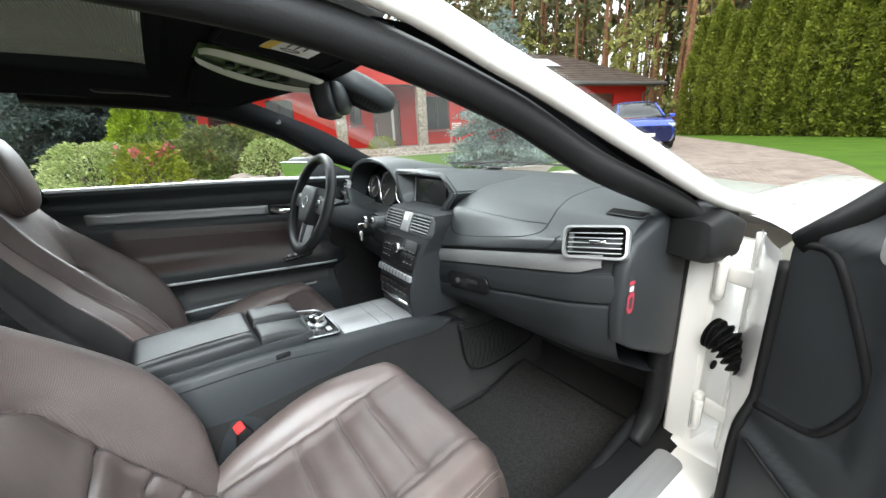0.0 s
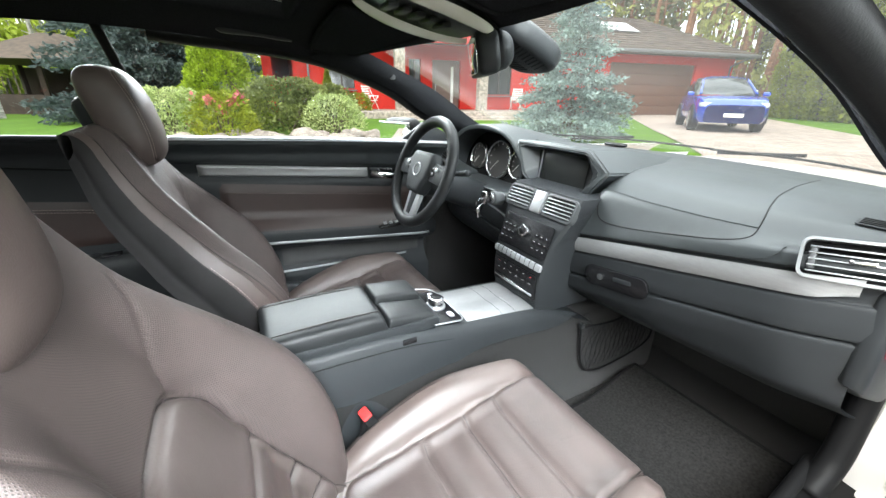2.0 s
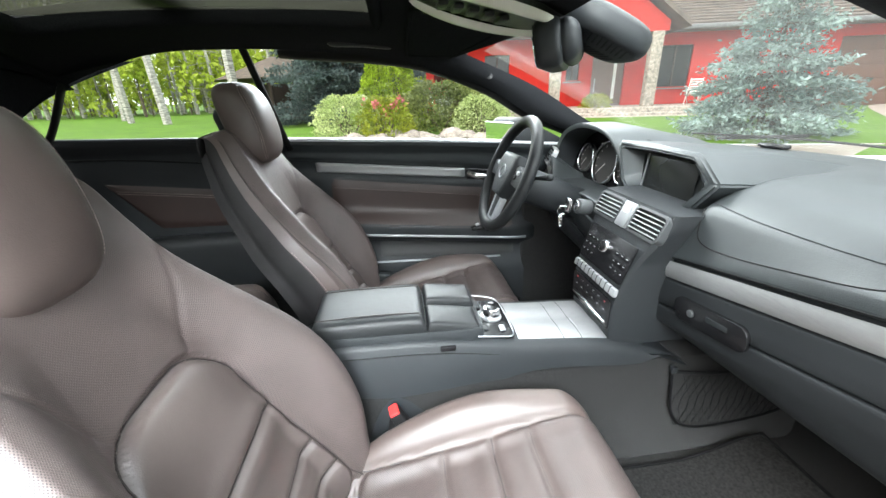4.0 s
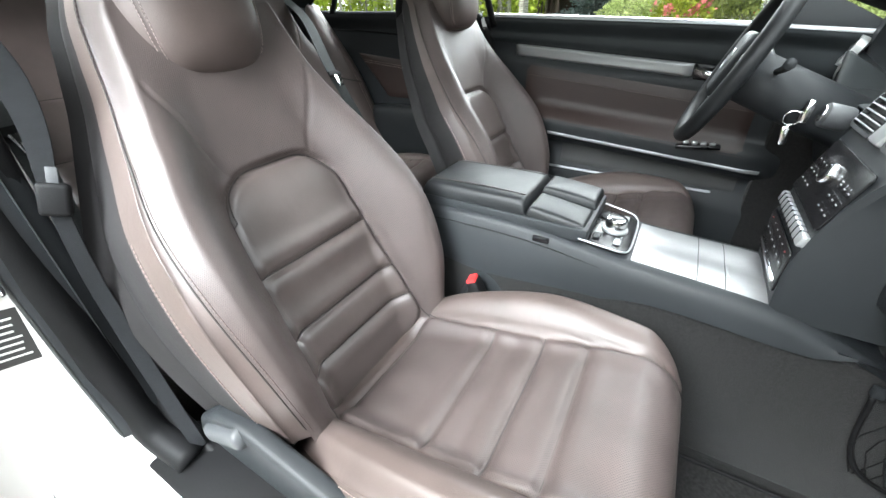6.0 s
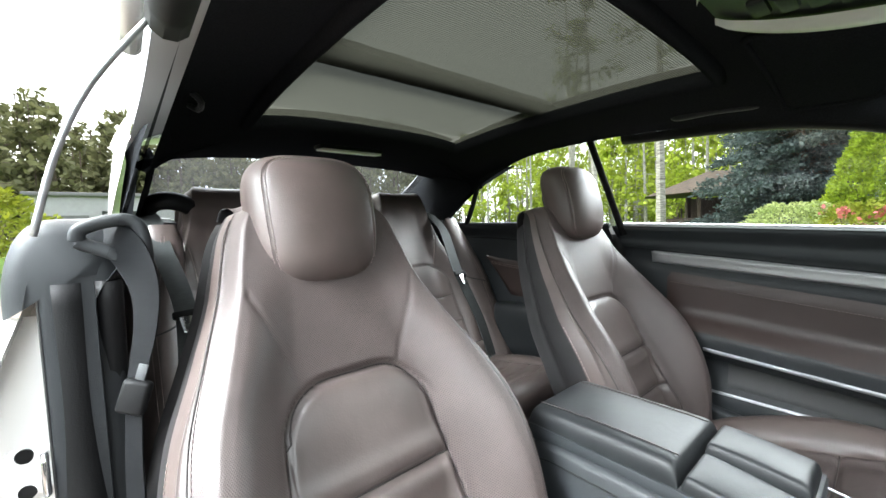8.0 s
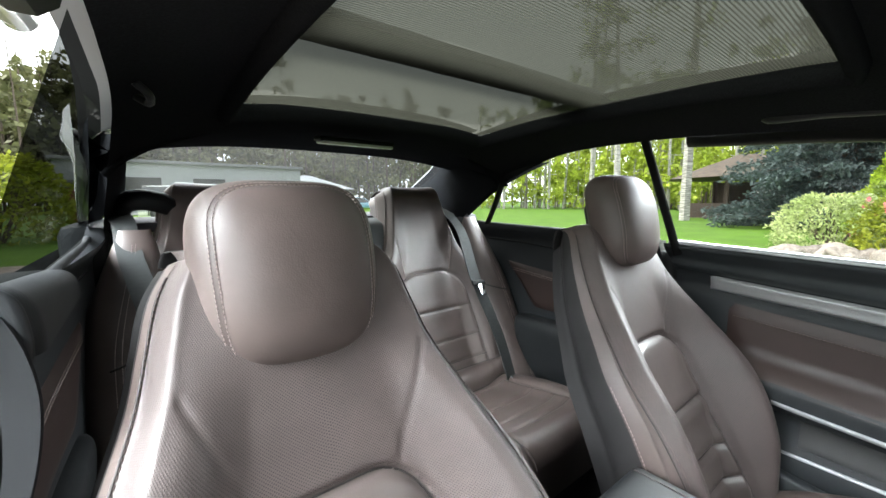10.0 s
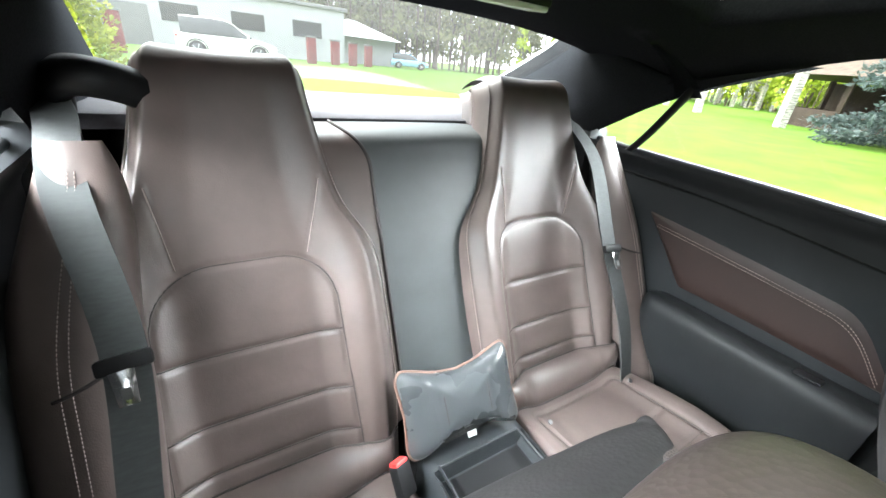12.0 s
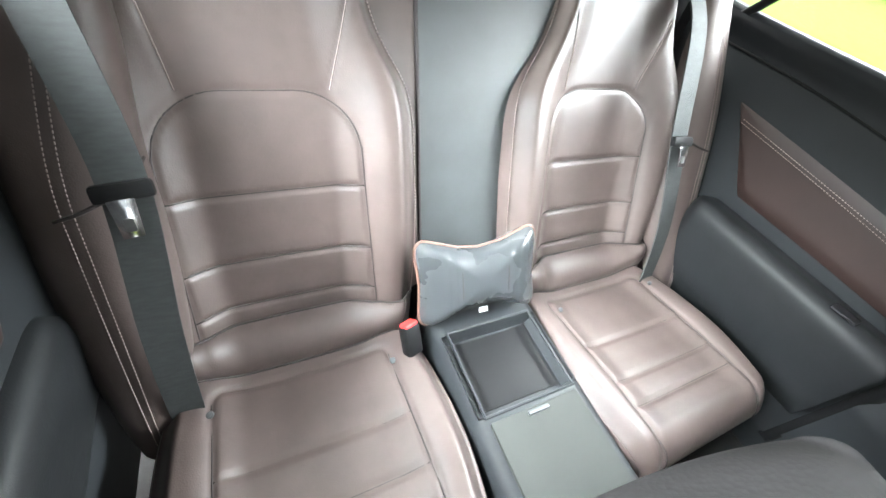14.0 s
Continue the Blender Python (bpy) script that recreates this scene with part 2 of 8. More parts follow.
def tube(points, r, n=8, steps=40, smooth_path=True, flat=1.0, bm=None, closed=False):
    """A round (or flattened) cord along points; r may be a function of t."""
    f = path_at(points) if smooth_path else None
    pts = [f(i / (steps - 1)) for i in range(steps)] if f else [Vector(p) for p in points]
    bm = bm or bmesh.new()
    up = None
    rings = []
    cnt = len(pts)
    for i, p in enumerate(pts):
        a, b = (pts[i - 1] if i or closed else pts[i]), (pts[(i + 1) % cnt] if i < cnt - 1 or closed else pts[i])
        d = (b - a).normalized()
        if up is None:
            up = Vector((0, 0, 1)) if abs(d.z) < 0.9 else Vector((1, 0, 0))
        side = d.cross(up).normalized()
        up = side.cross(d).normalized()
        rad = r(i / (cnt - 1)) if callable(r) else r
        rings.append([bm.verts.new(p + rad * (math.cos(2 * math.pi * k / n) * side + flat * math.sin(2 * math.pi * k / n) * up)) for k in range(n)])
    last = cnt if closed else cnt - 1
    for i in range(last):
        j = (i + 1) % cnt
        for k in range(n):
            bm.faces.new((rings[i][k], rings[i][(k + 1) % n], rings[j][(k + 1) % n], rings[j][k]))
    if not closed:
        bm.faces.new(rings[0][::-1])
        bm.faces.new(rings[-1])
    for fc in bm.faces:
        fc.smooth = True
    bmesh.ops.recalc_face_normals(bm, faces=bm.faces)
    return bm


def box(sx, sy, sz, m=None, bevel=0.0, seg=2, bm=None):
    """A block of that size centred at the pose m, with rounded edges."""
    tmp = bmesh.new()
    bmesh.ops.create_cube(tmp, size=1, matrix=Matrix.Diagonal((sx, sy, sz, 1)))
    if bevel:
        bmesh.ops.bevel(tmp, geom=tmp.edges[:], offset=min(bevel, 0.49 * min(sx, sy, sz)), segments=seg, profile=0.5, affect="EDGES")
    if m is not None:
        bmesh.ops.transform(tmp, matrix=m, verts=tmp.verts)
    tidy(tmp, bool(bevel), 35)
    return merge(bm, tmp)


def merge(bm, tmp):
    if bm is None:
        return tmp
    me = bpy.data.meshes.new("tmp")
    tmp.to_mesh(me)
    tmp.free()
    bm.from_mesh(me)
    bpy.data.meshes.remove(me)
    return bm


def prism(outline, depth, m=None, bevel=0.0, seg=2, bm=None):
    """A plate with that outline (x, y), depth thick along its own z, at the pose m, with rounded edges."""
    tmp = bmesh.new()
    f = tmp.faces.new([tmp.verts.new((x, y, 0)) for x, y in outline])
    ext = bmesh.ops.extrude_face_region(tmp, geom=[f])
    bmesh.ops.translate(tmp, verts=[v for v in ext["geom"] if isinstance(v, bmesh.types.BMVert)], vec=(0, 0, depth))
    bmesh.ops.recalc_face_normals(tmp, faces=tmp.faces)
    if bevel:
        edges = [e for e in tmp.edges if abs(e.verts[0].co.z - e.verts[1].co.z) < 1e-6]
        bmesh.ops.bevel(tmp, geom=edges, offset=bevel, segments=seg, profile=0.5, affect="EDGES")
    if m is not None:
        bmesh.ops.transform(tmp, matrix=m, verts=tmp.verts)
    tidy(tmp, True, 35)
    return merge(bm, tmp)


def rod(r, h, m=None, n=24, bevel=0.0, r2=None, bm=None):
    """A round bar or cone along its own z, from 0 to h, at the pose m."""
    tmp = bmesh.new()
    bmesh.ops.create_cone(tmp, cap_ends=True, segments=n, radius1=r, radius2=r if r2 is None else r2, depth=h, matrix=Matrix.Translation((0, 0, h / 2)))
    if bevel:
        edges = [e for e in tmp.edges if abs(e.verts[0].co.z - e.verts[1].co.z) < 1e-6]
        bmesh.ops.bevel(tmp, geom=edges, offset=bevel, segments=2, profile=0.5, affect="EDGES")
    if m is not None:
        bmesh.ops.transform(tmp, matrix=m, verts=tmp.verts)
    tidy(tmp, True, 35)
    return merge(bm, tmp)


def frame_to(origin, zdir, xdir=(1, 0, 0)):
    """The pose whose z looks along zdir and whose x lies near xdir."""
    z = Vector(zdir).normalized()
    x = Vector(xdir)
    x = (x - z * x.dot(z)).normalized()
    y = z.cross(x)
    m = Matrix((x, y, z)).transposed().to_4x4()
    m.translation = Vector(origin)
    return m


def rounded(w, h, r, n=5):
    """The outline of a rounded rectangle about its middle."""
    r = min(r, w / 2 - 1e-4, h / 2 - 1e-4)
    pts = []
    for cx, cy, a0 in ((w / 2 - r, h / 2 - r, 0), (-w / 2 + r, h / 2 - r, 90), (-w / 2 + r, -h / 2 + r, 180), (w / 2 - r, -h / 2 + r, 270)):
        for i in range(n + 1):
            a = radians(a0 + 90 * i / n)
            pts.append((cx + r * math.cos(a), cy + r * math.sin(a)))
    return pts


def stitches(points, name, parent, material=None, pitch=0.006, size=0.0011, lift=0.0):
    """Single threads laid in a row along a seam, joined into one part."""
    bm = bmesh.new()
    pts = [Vector(p) for p in points]
    acc, nxt = 0.0, 0.0
    for a, b in zip(pts, pts[1:]):
        d = (b - a).length
        if d < 1e-7:
            continue
        w = (b - a) / d
        while nxt < acc + d:
            p = a + w * (nxt - acc)
            m = frame_to(p, w, (0.3, 0.5, 0.8))
            v = []
            for k, s in ((-0.36, 0.5), (0, 1), (0.36, 0.5)):
                v.append([bm.verts.new(m @ Vector((s * size * math.cos(q), s * size * math.sin(q), k * pitch))) for q in (0, 2.1, 4.2)])
            for i in range(2):
                for k in range(3):
                    bm.faces.new((v[i][k], v[i][(k + 1) % 3], v[i + 1][(k + 1) % 3], v[i + 1][k]))
            nxt += pitch
        acc += d
    for f in bm.faces:
        f.smooth = True
    return part(name, bm, material or THREAD, parent)


def smooth01(a, b, t):
    t = min(1.0, max(0.0, (t - a) / (b - a)))
    return t * t * (3 - 2 * t)

# ---- the coupe's shell ----
# x to the passenger's side, y ahead, z up; the middle of the car is x = 0
edge_x = curve_at([(-1.45, 0.60), (-1.26, 0.625), (-1.04, 0.598), (-0.70, 0.562), (-0.40, 0.557), (-0.10, 0.563), (0.135, 0.574), (0.30, 0.591), (0.466, 0.615), (0.549, 0.632), (0.75, 0.66), (0.95, 0.685)])
edge_z = curve_at([(-1.45, 1.02), (-1.26, 1.07), (-1.04, 1.188), (-0.70, 1.298), (-0.40, 1.313), (-0.10, 1.297), (0.135, 1.262), (0.30, 1.212), (0.466, 1.137), (0.549, 1.088), (0.75, 1.0), (0.95, 0.93)])
crown = curve_at([(-1.34, 1.345), (-1.1, 1.358), (-0.78, 1.370), (-0.4, 1.382), (0.0, 1.368), (0.2, 1.335), (0.36, 1.292)])


def roof_point(x_share, y):
    """The inner face of the roof; x_share runs from -1 at the driver's window to 1 at the passenger's."""
    a = abs(x_share)
    lift = (1 - a ** 2.6) ** 0.75
    z0 = max(edge_z(y), 1.20 + 0.07 * smooth01(-0.9, -1.34, y), 1.272 if y > 0.05 else 0)
    y2 = y + 0.10 * a ** 2 if y < -1.0 else y - 0.13 * a ** 2 * smooth01(0.05, 0.36, y)
    return Vector((edge_x(y) * x_share, y2, z0 + (crown(y) - z0) * lift))


SUN_X, SUN_R, SUN_Y0, SUN_Y1 = 0.352, 0.385, -0.83, 0.016
ceiling = tagged(new("ceiling"), "charcoal cloth headliner with a long panoramic roof opening", "ceiling", kind="structure")
us = sorted(set(lin(-1, 1, 49)))
bm = bmesh.new()
ys = lin(-1.34, SUN_Y0, 14) + lin(SUN_Y0, SUN_Y1, 18)[1:] + lin(SUN_Y1, 0.36, 9)[1:]


def roof_row(y):
    ex = edge_x(y)
    s, r = SUN_X / ex, SUN_R / ex
    return [roof_point(v, y) for v in lin(-1, -s, 12) + lin(-s, r, 21)[1:-1] + lin(r, 1, 12)]


rows = [[bm.verts.new(p) for p in roof_row(y)] for y in ys]
for j in range(len(ys) - 1):
    for i in range(len(rows[0]) - 1):
        if SUN_Y0 - 1e-4 <= ys[j] and ys[j + 1] <= SUN_Y1 + 1e-4 and 11 <= i < 31:
            continue
        bm.faces.new((rows[j][i], rows[j][i + 1], rows[j + 1][i + 1], rows[j + 1][i]))
for f in bm.faces:
    f.smooth = True
part("headliner", bm, LINER, ceiling)
# rolled lip round the roof opening
lip = [roof_point(s * (SUN_R if s > 0 else SUN_X) / edge_x(y), y) for s, y in [(1, y) for y in lin(SUN_Y0, SUN_Y1, 14)] + [(s, SUN_Y1) for s in lin(0.9, -0.9, 11)] + [(-1, y) for y in lin(SUN_Y1, SUN_Y0, 14)] + [(s, SUN_Y0) for s in lin(-0.9, 0.9, 11)]]
part("opening_lip", tube(lip, 0.016, 8, smooth_path=False, closed=True, flat=1.3), LINER, ceiling)


def shell_strip(a, b, n=24, m=5, bulge=0.0, out=Vector((0, 0, 0))):
    """A sheet between two smooth paths, bulged towards out in the middle."""
    fa, fb = path_at(a), path_at(b)
    return grid(lambda u, v: fa(v).lerp(fb(v), u) + out * bulge * math.sin(math.pi * u), lin(0, 1, m), lin(0, 1, n))


def side_path(sx, pts):
    return [(sx * x, y, z) for x, y, z in pts]


SCREEN_EDGE = [(0.530, 0.235, 1.306), (0.585, 0.54, 1.185), (0.625, 0.78, 1.055), (0.66, 1.02, 0.965)]
DOOR_EDGE = [(0.572, 0.10, 1.268), (0.600, 0.36, 1.188), (0.632, 0.549, 1.086), (0.665, 0.80, 0.985)]
for sx, nm in ((-1, "pillar_left"), (1, "pillar_right")):
    root = tagged(new(nm), "cloth-covered windscreen pillar", "pillar", kind="structure")
    part("pillar_cover", shell_strip(side_path(sx, DOOR_EDGE), side_path(sx, SCREEN_EDGE), 26, 9, 0.022, Vector((-sx * 0.8, -0.5, 0))), LINER, root)
    # the header between roof lining and pillar
    part("pillar_seal", tube(side_path(sx, [(0.590, -0.30, 1.312), (0.600, 0.10, 1.276), (0.628, 0.36, 1.194), (0.664, 0.549, 1.094), (0.700, 0.80, 0.992), (0.722, 0.90, 0.91)]), 0.024, 10, 40), RUBBER, root, "black rubber door seal")
    bm = tube(side_path(sx, [(0.622, -0.5, 1.352), (0.632, 0.10, 1.316), (0.658, 0.36, 1.234), (0.698, 0.60, 1.126), (0.738, 0.90, 1.000), (0.765, 1.25, 0.93)]), lambda t: 0.017 + 0.004 * t, 12, 40)
    part("pillar_skin", bm, WHITE, root, "white painted outer pillar")
    part("screen_frit", shell_strip(side_path(sx, SCREEN_EDGE), side_path(sx, [(0.585, 0.30, 1.285), (0.625, 0.56, 1.170), (0.665, 0.80, 1.045), (0.70, 1.04, 0.955)]), 20, 3), RUBBER, root)

# roof skin above the lining, and its white outer sheet
bm = grid(lambda u, v: roof_point(u, v) * 1.0 + Vector((u * 0.04, 0, 0.045)), lin(-1, -0.62, 6), lin(-1.34, 0.36, 18))
roof_skin = tagged(new("roof_panel"), "white painted outer roof panel", "roof", kind="structure")
part("side_skin", bm, WHITE, roof_skin)
part("side_skin", grid(lambda u, v: roof_point(u, v) + Vector((u * 0.04, 0, 0.045)), lin(0.62, 1, 6), lin(-1.34, 0.36, 18)), WHITE, roof_skin)
part("rear_skin", grid(lambda u, v: roof_point(u, v) + Vector((0, 0, 0.045)), lin(-0.62, 0.62, 12), lin(-1.34, SUN_Y0 - 0.02, 8)), WHITE, roof_skin)
part("front_skin", grid(lambda u, v: roof_point(u, v) + Vector((0, 0, 0.045)), lin(-0.62, 0.62, 12), lin(SUN_Y1 + 0.02, 0.36, 6)), WHITE, roof_skin)

# panoramic roof: woven sunshade below two glass panes and a cross beam
shade_mat = bpy.data.materials.new("woven translucent sunshade")
shade_mat.use_nodes = True
nt = shade_mat.node_tree
n, l = nt.nodes, nt.links
n.remove(n["Principled BSDF"])
tc = n.new("ShaderNodeTexCoord")
wv = n.new("ShaderNodeTexWave")
wv.bands_direction = "Y"
wv.inputs["Scale"].default_value = 62
wv.inputs["Distortion"].default_value = 0.3
l.new(tc.outputs["Object"], wv.inputs[0])
dif, trl, trp = n.new("ShaderNodeBsdfDiffuse"), n.new("ShaderNodeBsdfTranslucent"), n.new("ShaderNodeBsdfTransparent")
dif.inputs[0].default_value = (0.012, 0.0118, 0.009, 1)
trl.inputs[0].default_value = (0.014, 0.0138, 0.0105, 1)
trp.inputs[0].default_value = (0.96, 0.95, 0.82, 1)
m1, m2 = n.new("ShaderNodeMixShader"), n.new("ShaderNodeMixShader")
m1.inputs[0].default_value = 0.6
l.new(dif.outputs[0], m1.inputs[1])
l.new(trl.outputs[0], m1.inputs[2])
mr = n.new("ShaderNodeMapRange")
mr.inputs[3].default_value, mr.inputs[4].default_value = 0.010, 0.082
l.new(wv.outputs[0], mr.inputs[0])
l.new(mr.outputs[0], m2.inputs[0])
l.new(m1.outputs[0], m2.inputs[1])
l.new(trp.outputs[0], m2.inputs[2])
l.new(m2.outputs[0], n["Material Output"].inputs[0])
sunroof = tagged(new("window_roof"), "panoramic glass roof with a drawn woven sunshade", "sunroof", kind="structure")
part("sunshade", grid(lambda u, v: (u, v, 1.384 - 0.05 * u * u - 0.02 * (v + 0.4) ** 2), lin(-0.37, 0.405, 12), lin(-0.85, 0.03, 12)), shade_mat, sunroof, "woven translucent roller shade")
for y0, y1 in ((-0.90, -0.50), (-0.44, 0.06)):
    part("pane", grid(lambda u, v: (u, v, 1.43 - 0.05 * u * u - 0.02 * (v + 0.4) ** 2), lin(-0.42, 0.42, 12), lin(y0, y1, 8)), TINT, sunroof).visible_shadow = False
part("cross_beam", box(0.86, 0.10, 0.018, pose(0, -0.47, 1.412), 0.006), RUBBER, sunroof)

# ---- windscreen, side and rear glass ----
window_1 = tagged(new("window_1"), "clear laminated windscreen", "windscreen", kind="structure")


def screen_pt(u, v):
    """u from the driver's side to the passenger's, v from the top edge down."""
    a = path_at([(0.60, 0.36, 1.300), (0.64, 0.60, 1.195), (0.69, 0.92, 1.05), (0.73, 1.18, 0.975)])(v)
    bow = 1 - u * u
    return Vector((a.x * u, a.y + 0.10 * bow * (0.1 + v), a.z + 0.012 * bow))


part("pane", grid(screen_pt, lin(-1, 1, 16), lin(0, 1, 10)), SCREEN_GLASS, window_1).visible_shadow = False
side_plane = lambda z: 0.665 - 0.33 * (z - 1.0)
window_2 = tagged(new("window_2"), "clear frameless side glass of the driver's door", "car window", kind="structure")


def side_pane(sx, y0, y1, name, root, material, zb0, zb1):
    def f(u, v):
        y = y0 + (y1 - y0) * u
        top = min(edge_z(y) + 0.012, 1.32)
        bot = zb0 + (zb1 - zb0) * u
        z = bot + (top - bot) * v
        return (sx * (side_plane(z) + 0.012), y, z)
    ob = part(name, grid(f, lin(0, 1, 18), lin(0, 1, 8)), material, root)
    ob.visible_shadow = False
    return ob


side_pane(-1, -0.35, 0.76, "pane", window_2, GLASS, 1.02, 0.97)
window_3 = tagged(new("window_3"), "clear rear side glass with a slim fixed quarter pane", "car window", kind="structure")
side_pane(-1, -1.09, -0.37, "pane", window_3, GLASS, 1.05, 1.025)
side_pane(-1, -1.28, -1.12, "quarter_pane", window_3, GLASS, 1.06, 1.05)
# slim dark dividers between the side panes
for ob_pts, wdt in (([(-0.655, -0.335, 1.00), (-0.61, -0.365, 1.15), (-0.556, -0.402, 1.33)], 0.012), ([(-0.655, -1.125, 1.03), (-0.625, -1.045, 1.11), (-0.585, -0.945, 1.235)], 0.013)):
    part("divider", tube(ob_pts, wdt, 8, 10, flat=0.6), RUBBER, window_3)

window_4 = tagged(new("window_4"), "curved tinted rear window", "rear window", kind="structure")


def rear_pt(u, v):
    """The rear glass: v from its top edge down to the shelf."""
    y = -1.36 - 0.46 * v - 0.03 * (1 - u * u)
    return Vector(((0.56 + 0.03 * v) * u, y + 0.10 * u * u * (1 - 0.4 * v), 1.335 - 0.215 * v + 0.022 * (1 - u * u)))


part("pane", grid(rear_pt, lin(-1, 1, 18), lin(0, 1, 8)), REAR_GLASS, window_4).visible_shadow = False
window_5 = tagged(new("window_5"), "rear side glass beside the open passenger's doorway", "car window", kind="structure")
side_pane(1, -1.09, -0.36, "pane", window_5, DIM_PANE, 1.05, 1.025)
part("glass_edge", tube([(0.725, -0.34, 1.06), (0.700, -0.33, 1.15), (0.665, -0.32, 1.23), (0.605, -0.30, 1.315)], 0.006, 8, 20, flat=0.6), SILVER, window_5)

# ---- rear pillars, shelf ----
for sx, nm in ((-1, "rear_pillar_left"), (1, "rear_pillar_right")):
    root = tagged(new(nm), "cloth-covered rear roof pillar", "pillar", kind="structure")
    a = [(sx * edge_x(y) * 1.0, y, edge_z(y)) for y in (-0.72, -0.9, -1.04, -1.15, -1.26, -1.34)]
    b = [tuple(roof_point(sx * 0.96, -1.0)), tuple(roof_point(sx * 0.97, -1.15))] + [tuple(rear_pt(sx, v) + Vector((sx * 0.005, 0.02, 0))) for v in (0, 0.35, 0.7, 1.0)]
    part("pillar_cover", shell_strip(a, b, 26, 8, 0.02, Vector((-sx, 0.3, 0))), LINER, root)
    part("inner_lining", shell_strip([(x + sx * 0.03, y - 0.01, z - 0.004) for x, y, z in a], [(x + sx * 0.015, y - 0.05, z + 0.035) for x, y, z in b], 20, 6, 0.02, Vector((sx, 0, 0.3))), LINER, root)
    part("outer_skin", shell_strip([(x + sx * 0.05, y - 0.02, z + 0.018) for x, y, z in a], [(x + sx * 0.03, y - 0.06, z + 0.05) for x, y, z in b], 20, 6, 0.03, Vector((sx, 0, 0.3))), WHITE, root)
shelf = tagged(new("rear_shelf"), "grey cloth parcel shelf under the rear window", "parcel shelf", kind="structure")
part("shelf_panel", box(1.26, 0.56, 0.03, pose(0, -1.56, 1.088), 0.01), mat("grey shelf cloth", (0.036, 0.034, 0.040), 0.9, scale=200, bump=0.4, bscale=700), shelf)
for sx in (-1, 1):
    part("shelf_end", box(0.10, 0.60, 0.24, pose(sx * 0.665, -1.52, 0.985), 0.03), PLASTIC, shelf)

# ---- floor, sills, bulkhead ----
floor = tagged(new("floor"), "black carpeted car floor with a centre tunnel", "floor", kind="structure")
part("carpet", box(1.46, 3.0, 0.05, pose(0, -0.15, 0.205), 0.01), CARPET, floor)
part("toe_board", box(1.40, 0.05, 0.62, pose(0, 1.13, 0.46, 28), 0.02), CARPET, floor)
part("tunnel", box(0.236, 1.40, 0.35, pose(0, 0.42, 0.385), 0.03), CARPET, floor)
part("rear_tunnel", box(0.22, 0.70, 0.26, pose(0, -0.60, 0.33), 0.04), CARPET, floor)
part("seat_back_board", box(1.30, 0.04, 0.9, pose(0, -1.36, 0.62, 18), 0.01), CARPET, floor)
part("inner_sill", box(0.06, 1.5, 0.30, pose(-0.715, -0.20, 0.36), 0.02), PLASTIC, floor, "dark plastic inner sill")
part("footwell_side", box(0.05, 0.60, 0.55, pose(-0.70, 0.85, 0.5), 0.02), CARPET, floor)

# ---- seats ----
def groove(dist, width, depth):
    return -depth * math.exp(-(dist / width) ** 2)


